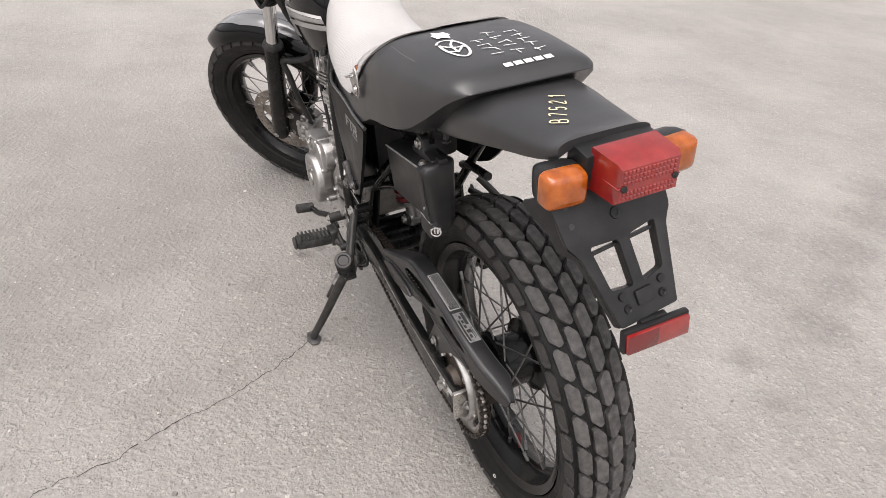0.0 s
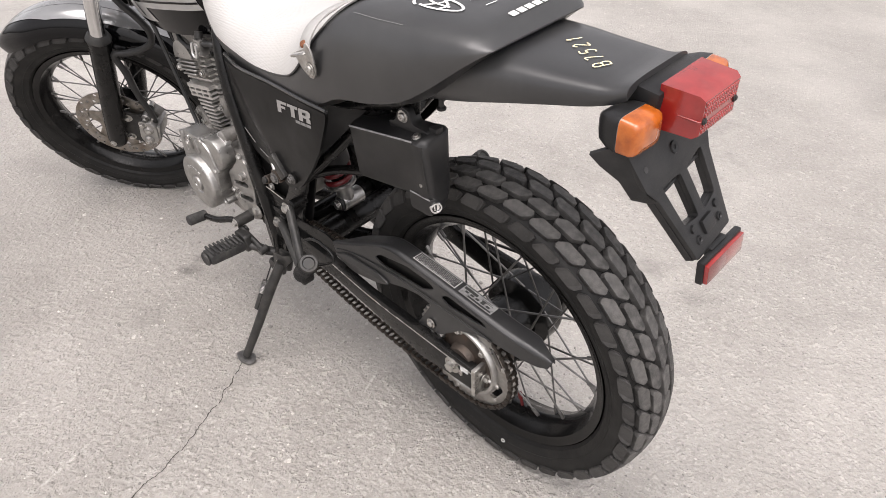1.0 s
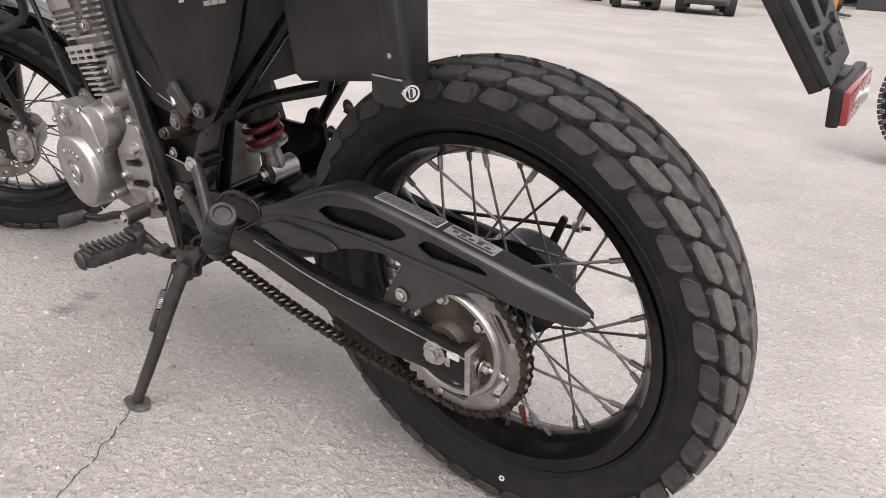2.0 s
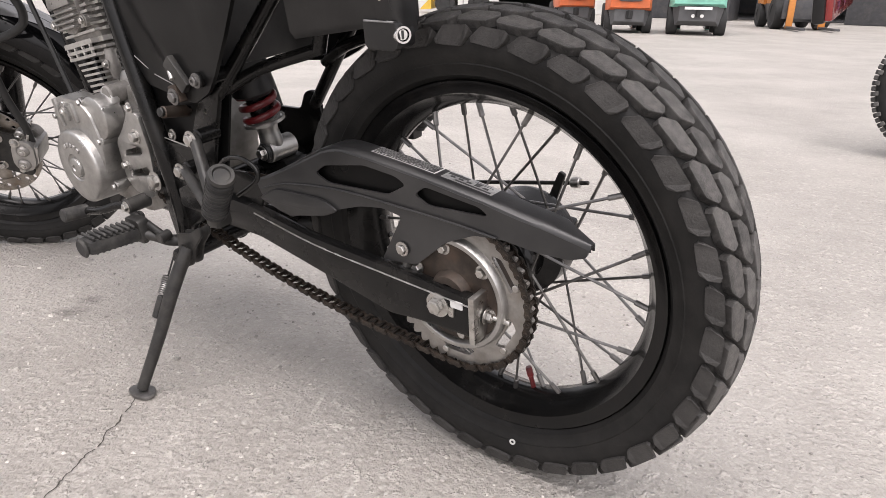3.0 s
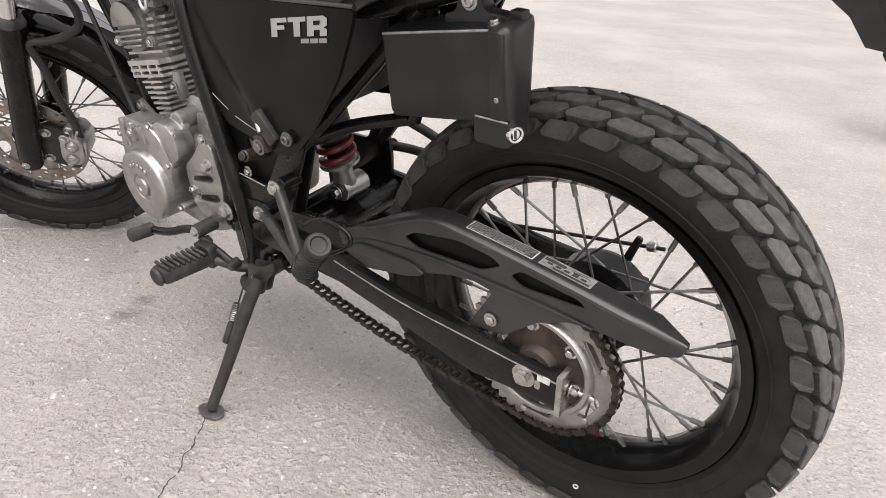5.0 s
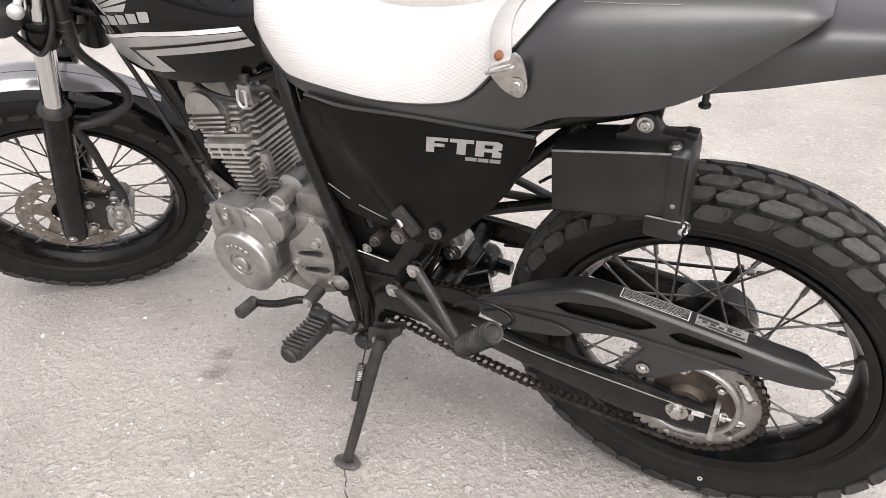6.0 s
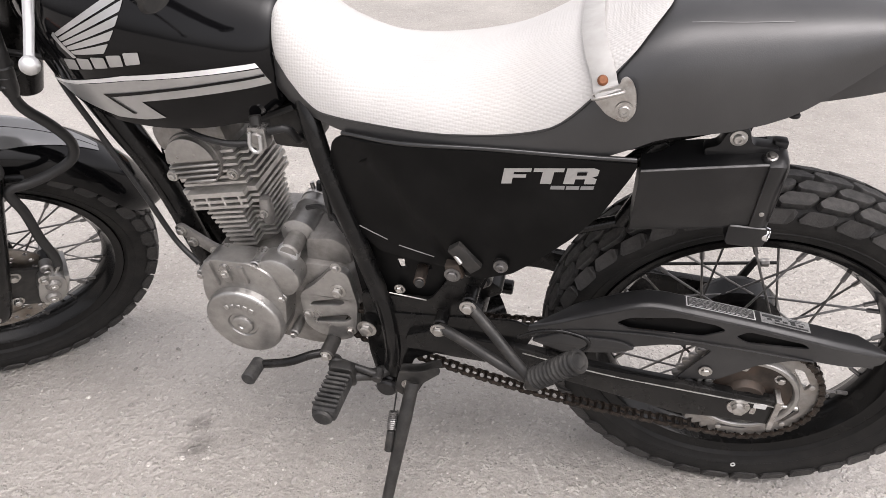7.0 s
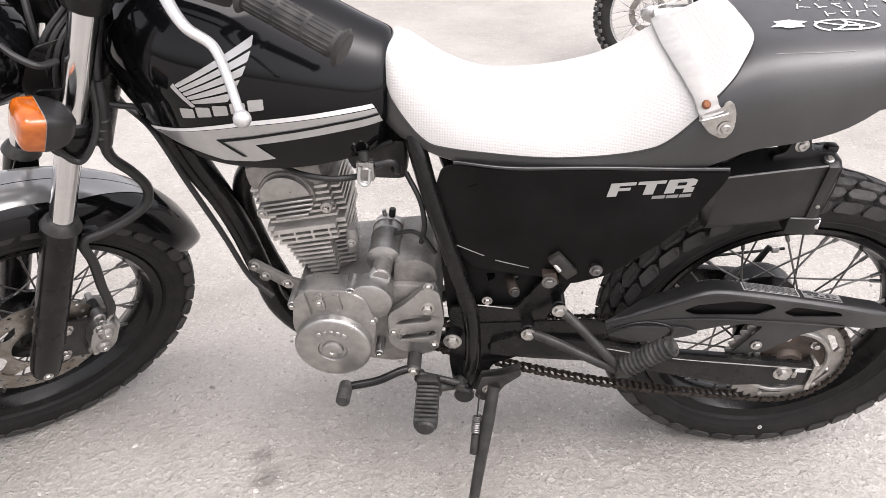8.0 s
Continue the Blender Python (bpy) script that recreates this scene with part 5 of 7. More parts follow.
part("steering_head", rod(F(0, 0, 0.44), F(0, 0, 0.66), 0.030, 24), FRAME, fr)
part("bottom_tube", rod((0.572, -0.118, -0.098), (0.572, 0.130, -0.098), 0.016), FRAME, fr)
part("tube_cap", rod((0.572, 0.128, -0.104), (0.572, 0.140, -0.104), 0.019), PLASTIC, fr)
part("engine_bolt", bolt((0.597, 0.130, 0.034), (0, 1, 0), 0.011, 0.010), STEEL, fr, "zinc frame bolt")
part("bolt_spacer", rod((0.597, 0.09, 0.034), (0.597, 0.129, 0.034), 0.014), FRAME, fr)
part("engine_bolt", bolt((0.642, 0.120, 0.101), (0, 1, 0), 0.0085, 0.010), STEEL, fr)
part("stay_bolt", bolt((0.377, 0.157, 0.230), (0, 1, 0), 0.0068, 0.007, n=18, socket=True), SPOKE, fr)
part("stay_boss", rod((0.377, 0.108, 0.230), (0.377, 0.158, 0.230), 0.0105), FRAME, fr)
for p in ((0.423, 0.1465, 0.141), (0.469, 0.1465, 0.084)):
    part("bracket_boss", rod((p[0], 0.11, p[2]), p, 0.011), FRAME, fr)
for p in ((0.592, 0.116, 0.160), (0.505, 0.113, 0.060), (0.565, 0.1125, 0.030), (0.540, 0.1125, 0.118), (0.430, 0.1125, 0.170)):
    part("small_bolt", bolt(p, (0, 1, 0), 0.006, 0.006), STEEL, fr)
part("clamp_block", box((0.428, 0.147, 0.232), (0.022, 0.018, 0.050), 0.003, pose(0, 0, 0, 0, 42, 0)), DULL_STEEL, fr, "dusty grey clamp block")
part("clamp_foot", box((0.444, 0.142, 0.203), (0.023, 0.022, 0.026), 0.003, pose(0, 0, 0, 0, 16, 0)), RUSTY, fr, "grey clamp foot")
part("clamp_pin", rod((0.442, 0.153, 0.236), (0.432, 0.158, 0.226), 0.0034, 12), STEEL, fr, "bright clamp pin")
part("clamp_bolt", bolt((0.446, 0.153, 0.199), (0, 1, 0), 0.0080, 0.006), SPOKE, fr)
part("breather_rod", rod((0.498, 0.146, 0.168), (0.506, 0.086, 0.155), 0.0090, 18), RUSTY, fr, "dusty brown sleeve")
part("sleeve_end", rod((0.497, 0.151, 0.1695), (0.498, 0.144, 0.1675), 0.0070, 16), DULL_STEEL, fr)
# thin bright rod paints the highlight along the plate's upper edge
part("frame_edge", rod((0.556, 0.1185, 0.112), (0.496, 0.1185, 0.107), 0.0011, 8), STEEL, fr, "bright rod drawn as the highlight on the bracket plate's edge")
part("cross_brace", tube([(0.40, 0.10, 0.20), (0.33, 0.085, 0.235), (0.22, 0.07, 0.268)], 0.009, 10, 4), FRAME, fr)
part("cross_brace", tube([(0.40, -0.10, 0.20), (0.33, -0.085, 0.235), (0.22, -0.07, 0.268)], 0.009, 10, 4), FRAME, fr)
part("rear_stay", tube([(0.225, 0.072, 0.265), (0.20, 0.075, 0.33), (0.185, 0.080, 0.41)], 0.010, 10, 4), FRAME, fr)

part("inner_panel", plate([(0.625, 0.240), (0.40, 0.250), (0.385, 0.205), (0.432, 0.070), (0.605, 0.060)], 0.098, 0.102, [[(0.545, 0.170), (0.530, 0.172), (0.528, 0.156), (0.540, 0.152)], [(0.498, 0.166), (0.490, 0.167), (0.489, 0.158), (0.497, 0.157)]], r=0.01, hole_r=0.003, bevel=0), SATIN, fr, "black inner cover with small openings")

# air box and battery behind the side panels
part("air_box", box((0.50, 0, 0.300), (0.20, 0.19, 0.15), 0.02), PLASTIC, bike, "black plastic air box")

# ---- rear shock ----
shock = group_empty("rear_shock", bike, label="rear shock absorber with a red spring")
SA, SB = Vector((0.426, 0.011, 0.085)), Vector((0.450, 0.045, 0.335))
sd = (SB - SA).normalized()
part("shock_body", rod(SA + sd * 0.045, SB, 0.018, 20), FRAME, shock)
part("spring_cover", rod(SA + sd * 0.088, SB, 0.034, 26), PLASTIC, shock, "black spring cover")
part("shock_clevis", tube([SA + sd * 0.050, SA + sd * 0.030, SA + sd * 0.012, SA - sd * 0.004], [0.0215, 0.0165, 0.0185, 0.0170], 18, 3), ALLOY, shock, "cast alloy shock end")
part("shock_eye", lathe([(0, 0.0), (0.0175, 0.0), (0.0190, 0.0015), (0.0190, 0.050), (0.0175, 0.0515), (0, 0.0515)], 26), ALLOY, shock, "cast alloy shock eye").matrix_basis = along(SA + Vector((0, 0.016, -0.004)), SA + Vector((0, -0.05, -0.004)))
part("eye_bush", rod(SA + Vector((0, 0.014, -0.004)), SA + Vector((0, 0.0225, -0.004)), 0.0155, 22), TWINE, shock, "black rubber bush")
part("spring_seat", rod(SA + sd * 0.042, SA + sd * 0.049, 0.033, 28), ALLOY, shock, "alloy spring seat")
s1 = sd.orthogonal().normalized()
s2 = sd.cross(s1)
coil = [SA + sd * (0.053 + 0.019 * a / (2 * math.pi)) + 0.0265 * (math.cos(a) * s1 + math.sin(a) * s2) for a in np.linspace(0, 2 * math.pi * 2.3, 60)]
part("coil_spring", tube(coil, 0.0058, 9, 1), RED_SPRING, shock, "red coil spring")
part("linkage_bolt", bolt(SA + Vector((0, 0.024, -0.004)), (0, 1, 0), 0.008, 0.008), STEEL, shock)
part("linkage", plate([(0.462, 0.070), (0.405, 0.064), (0.388, 0.042), (0.43, 0.02), (0.48, 0.045)], -0.035, 0.012, r=0.012, bevel=0.003), FRAME, shock)

# ---- engine ----
eng = group_empty("engine", bike, label="grey air-cooled single-cylinder engine with finned cylinder")
CASE = [(0.868, 0.125), (0.872, 0.050), (0.862, -0.010), (0.820, -0.046), (0.700, -0.060), (0.630, -0.030), (0.618, 0.060), (0.630, 0.130), (0.700, 0.132), (0.780, 0.116), (0.858, 0.112)]
part("crankcase", plate(CASE, -0.110, 0.098, r=0.022, bevel=0.006), ALLOY_DULL, eng, "dull cast crankcase")
LEFT = [(0.876, 0.068), (0.868, 0.128), (0.846, 0.150), (0.776, 0.150), (0.744, 0.130), (0.728, 0.075), (0.736, 0.020), (0.800, 0.000), (0.868, 0.020)]
part("generator_housing", plate(LEFT, 0.094, 0.139, r=0.012, bevel=0.0035), ALLOY, eng, "cast generator housing with sharp edges")
gen = lathe([(0.0685, -0.030), (0.0682, 0.0), (0.0678, 0.0235), (0.0668, 0.0268), (0.0645, 0.0286), (0.0610, 0.0295), (0.045, 0.0310), (0.026, 0.0320), (0.024, 0.0290), (0.019, 0.029), (0.018, 0.034), (0.015, 0.036), (0.006, 0.036), (0.005, 0.034), (0, 0.034)], 64)
part("generator_cover", gen, ALLOY, eng, "round alloy generator cover with raised marks").matrix_basis = Matrix.Translation((0.806, 0.126, 0.028))
for k in range(5):
    a = radians(122 - 15.5 * k)
    part("raised_mark", box((0.806 + 0.042 * math.cos(a), 0.1578, 0.028 + 0.042 * math.sin(a)), (0.0080, 0.003, 0.0080), 0.001, pose(0, 0, 0, 0, -math.degrees(a) + 90, 0), 1), ALLOY, eng)
for x0, z0 in ((0.735, 0.082), (0.728, 0.000), (0.872, 0.110), (0.770, 0.146)):
    part("case_lug", rod((x0, 0.094, z0), (x0, 0.136, z0), 0.0085, 14), ALLOY, eng)
    part("case_bolt", bolt((x0, 0.136, z0), (0, 1, 0), 0.0055, 0.006, washer=False), STEEL, eng)
for x0, z0, h in ((0.848, 0.120, 0.052), (0.792, 0.126, 0.036)):
    part("case_rib", box((x0, 0.138, z0), (0.012, 0.012, h), 0.004, pose(0, 0, 0, 0, 10, 0)), ALLOY, eng)
part("oval_boss", plate([(0.812, 0.108), (0.826, 0.108), (0.832, 0.142), (0.818, 0.146)], 0.136, 0.144, r=0.007, bevel=0.002), ALLOY, eng)
part("boss_bolt", bolt((0.822, 0.144, 0.126), (0, 1, 0), 0.005, 0.005), STEEL, eng)
part("starter_gear_cover", lathe([(0, 0.006), (0.034, 0.0055), (0.0375, 0.003), (0.0385, -0.002), (0.0385, -0.030), (0, -0.030)], 40), ALLOY, eng, "round starter gear cover").matrix_basis = Matrix.Translation((0.739, 0.129, 0.121))
part("starter_collar", lathe([(0, 0.014), (0.0165, 0.014), (0.0185, 0.011), (0.0185, 0.004), (0.0175, 0.0), (0, 0.0)], 30), ALLOY_BRIGHT, eng, "bright turned collar").matrix_basis = Matrix.Translation((0.724, 0.096, 0.155))
part("starter_neck", rod((0.722, 0.110, 0.158), (0.7215, 0.055, 0.160), 0.0165, 26), ALLOY_DULL, eng, "dark starter neck")
part("starter_motor", lathe([(0, 0.0), (0.0175, 0.0), (0.0250, 0.004), (0.0300, 0.006), (0.0300, 0.012), (0.0275, 0.014), (0.0275, 0.062), (0.0290, 0.064), (0.0290, 0.070), (0.0275, 0.073), (0.0275, 0.106), (0.020, 0.112), (0, 0.113)], 36), ALLOY, eng, "grey starter motor").matrix_basis = along((0.721, 0.072, 0.161), (0.721, -0.05, 0.163))
part("starter_band", lathe([(0.0282, 0), (0.0292, 0.001), (0.0292, 0.006), (0.0282, 0.007)], 36, closed=True), STEEL, eng).matrix_basis = along((0.721, -0.018, 0.162), (0.721, -0.05, 0.163))
part("starter_terminal", rod((0.715, -0.026, 0.188), (0.713, -0.026, 0.206), 0.006), TWINE, eng)
part("starter_terminal", rod((0.728, -0.030, 0.188), (0.730, -0.030, 0.200), 0.004), STEEL, eng)
part("case_spigot", rod((0.672, 0.06, 0.128), (0.670, 0.06, 0.168), 0.008), ALLOY_DULL, eng)
part("case_top", plate([(0.705, 0.125), (0.625, 0.130), (0.632, 0.165), (0.655, 0.178), (0.70, 0.172)], -0.05, 0.085, r=0.010, bevel=0.004), ALLOY_DULL, eng, "stained gearbox top")
SPR = [(0.712, 0.082), (0.684, 0.106), (0.664, 0.128), (0.650, 0.146), (0.622, 0.140), (0.612, 0.075), (0.622, 0.004), (0.640, -0.012), (0.690, -0.008), (0.712, 0.012)]
part("sprocket_cover", plate(SPR, 0.104, 0.120, [[(0.698, 0.058), (0.690, 0.068), (0.640, 0.083), (0.634, 0.075), (0.645, 0.067)], [(0.692, 0.022), (0.684, 0.032), (0.632, 0.048), (0.626, 0.040), (0.640, 0.030)]], r=0.012, hole_r=0.005, bevel=0.003), ALLOY, eng, "alloy sprocket cover with two slots")
for p in ((0.640, 0.119, 0.150), (0.630, 0.119, 0.012), (0.702, 0.119, 0.040)):
    part("case_bolt", bolt(p, (0, 1, 0), 0.006, 0.007), STEEL, eng)
part("slot_backing", plate([(0.705, 0.08), (0.625, 0.10), (0.62, 0.0), (0.70, 0.0)], 0.078, 0.084, bevel=0), INK, eng)
part("drive_sprocket", lathe([(0, 0.0), (0.030, 0.0), (0.037, -0.002), (0.037, -0.008), (0, -0.008)], 26), STEEL, eng, "worn bright drive sprocket").matrix_basis = Matrix.Translation((0.662, 0.100, 0.046))

CYL = Matrix.Translation((0.8257, 0, 0.124)) @ pose(0, 0, 0, 0, 11.5, 0)


def fin(name, z, sx, sy, t=0.0040, dx=0.0, corner=0.015):
    bm = box((dx, 0, z), (sx, sy, t), 0, None)
    up = [e for e in bm.edges if abs(e.verts[0].co.z - e.verts[1].co.z) > t / 2]
    bmesh.ops.bevel(bm, geom=up, offset=corner, segments=6, affect="EDGES")
    bm.transform(CYL)
    return part(name, bm, FIN, eng)


barrel = rod((0, 0, -0.030), (0, 0, 0.150), 0.041, 32)
barrel.transform(CYL)
part("cylinder", barrel, ALLOY_DULL, eng)
for k in range(8):
    fin("cooling_fin", 0.0100 * k, 0.102 + 0.0030 * k, 0.128 + 0.0016 * k, 0.0040, dx=0.0004 * k, corner=0.028)
for k in range(2):
    fin("cooling_fin", 0.0815 + 0.0108 * k, 0.134 + 0.002 * k, 0.144, 0.0052, dx=0.004)
    for x in (-0.040, -0.010, 0.020, 0.048):
        rib = box((x + 0.004, 0.0695, 0.0870 + 0.0108 * k), (0.004, 0.006, 0.010), 0.001, seg=1)
        rib.transform(CYL)
        part("fin_rib", rib, FIN, eng)
fin("cylinder_deck", 0.1050, 0.137, 0.145, 0.0085, dx=0.004)
for k in range(6):
    fin("cooling_fin", 0.1215 + 0.0108 * k, 0.146 + 0.001 * k, 0.126 - 0.004 * max(0, k - 3), 0.0044, dx=0.002 + 0.0008 * k)
bm = box((0.004, 0, 0.150), (0.112, 0.106, 0.100), 0.016)
bm.transform(CYL)
part("cylinder_head", bm, ALLOY_DULL, eng)
bm = box((0.010, 0, 0.206), (0.128, 0.124, 0.048), 0.016)
bm.transform(CYL)
part("rocker_cover", bm, ALLOY_DULL, eng, "dull alloy rocker cover")
for x in (-0.030, 0.046):
    cap = rod((x, 0, 0.226), (x, 0, 0.238), 0.024, 24)
    cap.transform(CYL)
    part("valve_cap", cap, ALLOY_DULL, eng)
CAM = CYL @ Matrix.Translation((0.0150, 0.068, 0.1690))
part("cam_boss", lathe([(0, 0.0), (0.0455, -0.002), (0.0475, -0.008), (0.0485, -0.040), (0, -0.040)], 44), ALLOY_DULL, eng, "round cam housing").matrix_basis = CAM
half_disc = [(0.0425 * math.cos(t), 0.0425 * math.sin(t)) for t in np.linspace(radians(2), radians(178), 22)]
part("cam_cover", plate(half_disc, -0.003, 0.0085, r=0, bevel=0.0022), ALLOY, eng, "smooth upper half of the cam cover").matrix_basis = CAM
for k in range(4):
    z0 = -0.0065 - 0.0092 * k
    w = math.sqrt(max(0.0450 ** 2 - z0 ** 2, 0))
    part("cam_cover_rib", box((0, 0.002, z0), (2 * w, 0.013, 0.0046), 0.0015, seg=1), ALLOY, eng).matrix_basis = CAM
for dx, dz in ((-0.044, 0.140), (0.064, 0.146)):
    p = CYL @ Vector((dx, 0.071, dz))
    part("head_boss", rod(p - Vector((0, 0.03, 0)), p, 0.010), ALLOY_DULL, eng)
    part("head_bolt", bolt(p, (0, 1, 0), 0.0060, 0.006), STEEL, eng)
part("cylinder_boss", tube([(0.776, 0.052, 0.172), (0.774, 0.056, 0.196), (0.774, 0.056, 0.222)], [0.009, 0.0115, 0.009], 14, 4), ALLOY_DULL, eng)
part("cylinder_bolt", bolt((0.774, 0.067, 0.198), (0, 1, 0), 0.005, 0.008), STEEL, eng)
part("front_engine_mount", plate([(0.975, 0.118), (0.962, 0.126), (0.905, 0.088), (0.880, 0.080), (0.882, 0.055), (0.915, 0.066), (0.970, 0.104)], 0.030, 0.038, r=0.006), ALLOY_DULL, eng, "alloy engine mount bracket")
for x, z in ((0.962, 0.112), (0.945, 0.090), (0.905, 0.074)):
    part("mount_bolt", bolt((x, 0.038, z), (0, 1, 0), 0.007, 0.007), STEEL, eng)
part("carburettor", box((0.715, 0.0, 0.345), (0.070, 0.080, 0.075), 0.014), DULL_STEEL, eng, "dark stained carburettor body")
part("intake_pipe", tube([(0.775, 0, 0.330), (0.740, 0, 0.342), (0.69, 0, 0.345)], 0.024, 16, 4), TWINE, eng)
petcock = group_empty("fuel_tap", bike, label="small alloy fuel tap under the tank")
part("tap_body", box((0.737, 0.092, 0.360), (0.028, 0.020, 0.034), 0.005), ALLOY, petcock)
part("tap_dial", lathe([(0, 0.004), (0.008, 0.004), (0.010, 0.002), (0.010, 0)], 20), ALLOY_DULL, petcock).matrix_basis = Matrix.Translation((0.737, 0.102, 0.360))
part("tap_lever", tube([(0.744, 0.107, 0.371), (0.746, 0.109, 0.352), (0.740, 0.110, 0.343), (0.731, 0.109, 0.346), (0.729, 0.107, 0.368)], 0.0028, 8, 4), ALLOY_BRIGHT, petcock, "bent wire tap lever")
part("tap_nut", rod((0.739, 0.092, 0.375), (0.741, 0.087, 0.389), 0.0085), DULL_STEEL, petcock)
part("fuel_hose", tube([(0.722, 0.092, 0.368), (0.695, 0.088, 0.372), (0.690, 0.07, 0.345), (0.70, 0.04, 0.33)], 0.006, 10, 5), TWINE, petcock)
for pts, r in (([(0.90, 0.045, 0.395), (0.87, 0.075, 0.350), (0.80, 0.088, 0.338), (0.74, 0.07, 0.335)], 0.005), ([(1.05, 0.03, 0.44), (0.95, 0.05, 0.375), (0.86, 0.06, 0.362), (0.77, 0.05, 0.36), (0.70, 0.045, 0.385)], 0.006),
               ([(0.68, 0.05, 0.33), (0.655, 0.085, 0.30), (0.648, 0.095, 0.26), (0.655, 0.075, 0.21)], 0.0045), ([(0.70, 0.06, 0.215), (0.67, 0.075, 0.232), (0.648, 0.085, 0.225), (0.63, 0.09, 0.20)], 0.004)):
    part("cable", tube(pts, r, 8, 6), TWINE, bike, "black cable")

# ---- exhaust ----
ex = group_empty("exhaust", bike, label="tarnished exhaust pipe and muffler")
part("header_pipe", tube([(0.885, -0.01, 0.295), (0.955, -0.02, 0.285), (0.985, -0.035, 0.20), (0.955, -0.045, 0.05), (0.905, -0.055, -0.055), (0.80, -0.09, -0.105), (0.66, -0.13, -0.100), (0.57, -0.145, -0.080)], 0.0185, 18, 7), FRAME, ex, "black exhaust header pipe")
part("muffler", tube([(0.57, -0.145, -0.080), (0.55, -0.148, -0.080), (0.52, -0.150, -0.082), (0.44, -0.150, -0.088), (0.42, -0.150, -0.089)], [0.022, 0.036, 0.040, 0.038, 0.024], 26, 6), FRAME, ex, "short black muffler")
part("tail_pipe", rod((0.425, -0.150, -0.089), (0.39, -0.150, -0.091), 0.015), FRAME, ex)
part("collector", tube([(0.54, -0.03, -0.088), (0.46, -0.04, -0.082), (0.40, -0.07, -0.070)], 0.032, 20, 5), FRAME, ex, "black exhaust collector box")

# ---- rear brake arm ----
brk = group_empty("brake_lever", bike, label="steel drum brake lever and rod")
part("lever_arm", plate([(-0.008, 0.010), (-0.030, 0.080), (-0.020, 0.084), (0.006, 0.016)], -0.122, -0.116, r=0.004), DULL_STEEL, brk)
part("brake_rod", rod((-0.060, -0.128, 0.070), (0.40, -0.135, -0.02), 0.003), DULL_STEEL, brk)
part("rod_nut", rod((-0.034, -0.128, 0.066), (-0.048, -0.128, 0.068), 0.0075), STEEL, brk)
part("brake_plate", lathe([(0, -0.086), (0.066, -0.086), (0.070, -0.080), (0.070, -0.072), (0, -0.072)], 40), FRAME, brk)

# ---- pegs, shift lever, side stand ----
peg = group_empty("foot_peg", bike, label="folding foot peg with dusty ribbed rubber")
bm = box((0.638, 0.212, -0.050), (0.042, 0.088, 0.024), 0.008, pose(0, 0, 0, 6, 0, 0))
part("peg_rubber", bm, PEG_RUBBER, peg, "dusty ribbed rubber")
for k in range(8):
    part("peg_rib", box((0.638, 0.176 + 0.0098 * k, -0.0375 + 0.0010 * k), (0.040, 0.0052, 0.007), 0.0018, seg=1), PEG_RUBBER, peg)
    part("peg_rib", box((0.638, 0.176 + 0.0098 * k, -0.0635 + 0.0010 * k), (0.036, 0.0052, 0.006), 0.0018, seg=1), PEG_RUBBER, peg)
part("peg_end", rod((0.638, 0.255, -0.046), (0.638, 0.262, -0.046), 0.017, 18), PEG_RUBBER, peg)
part("peg_bracket", tube([(0.570, 0.115, -0.075), (0.590, 0.135, -0.072), (0.612, 0.150, -0.062), (0.636, 0.166, -0.055)], 0.012, 12, 5, flat=0.8), DULL_STEEL, peg)
part("peg_pivot", rod((0.622, 0.160, -0.066), (0.652, 0.160, -0.066), 0.010), DULL_STEEL, peg)
part("peg_clevis", plate([(0.660, -0.030), (0.618, -0.030), (0.612, -0.070), (0.655, -0.075)], 0.150, 0.170, r=0.008, bevel=0.003), DULL_STEEL, peg)

shift = group_empty("shift_lever", bike, label="black gear lever with a rubber toe piece")
part("lever_arm", tube([(0.662, 0.146, -0.020), (0.690, 0.158, -0.020), (0.730, 0.170, -0.034), (0.785, 0.176, -0.046)], 0.0075, 12, 5), FRAME, shift)
part("toe_rubber", rod((0.785, 0.170, -0.046), (0.785, 0.216, -0.040), 0.0125, 18), PEG_RUBBER, shift, "rubber toe piece")
part("lever_boss", rod((0.665, 0.115, -0.018), (0.665, 0.158, -0.018), 0.013), DULL_STEEL, shift)
part("lever_bolt", bolt((0.665, 0.157, -0.018), (0, 1, 0), 0.007, 0.007), STEEL, shift)
part("link_rod", rod((0.665, 0.150, -0.030), (0.575, 0.150, -0.055), 0.006), DULL_STEEL, shift)
part("link_joint", rod((0.655, 0.138, -0.038), (0.655, 0.160, -0.040), 0.009), DULL_STEEL, shift)
part("link_joint", rod((0.580, 0.138, -0.055), (0.580, 0.160, -0.057), 0.009), DULL_STEEL, shift)

pp = group_empty("passenger_peg", bike, label="folded passenger peg on a welded tube bracket")
part("bracket_tube", tube([(0.423, 0.150, 0.141), (0.390, 0.168, 0.118), (0.335, 0.198, 0.074), (0.318, 0.203, 0.064)], 0.0085, 12, 5), DULL_STEEL, pp, "dark grey bracket tube")
part("bracket_tube", tube([(0.469, 0.150, 0.084), (0.43, 0.165, 0.080), (0.35, 0.195, 0.063), (0.318, 0.203, 0.060)], 0.0085, 12, 5), DULL_STEEL, pp, "dark grey bracket tube")
part("bracket_bolt", bolt((0.423, 0.156, 0.141), (0, 1, 0), 0.0085, 0.008), STEEL, pp)
part("bracket_bolt", bolt((0.469, 0.156, 0.084), (0, 1, 0), 0.0085, 0.008), STEEL, pp)
part("peg_clevis", box((0.316, 0.207, 0.064), (0.024, 0.026, 0.022), 0.005), DULL_STEEL, pp)
PA, PB = Vector((0.316, 0.212, 0.072)), Vector((0.258, 0.228, 0.142))
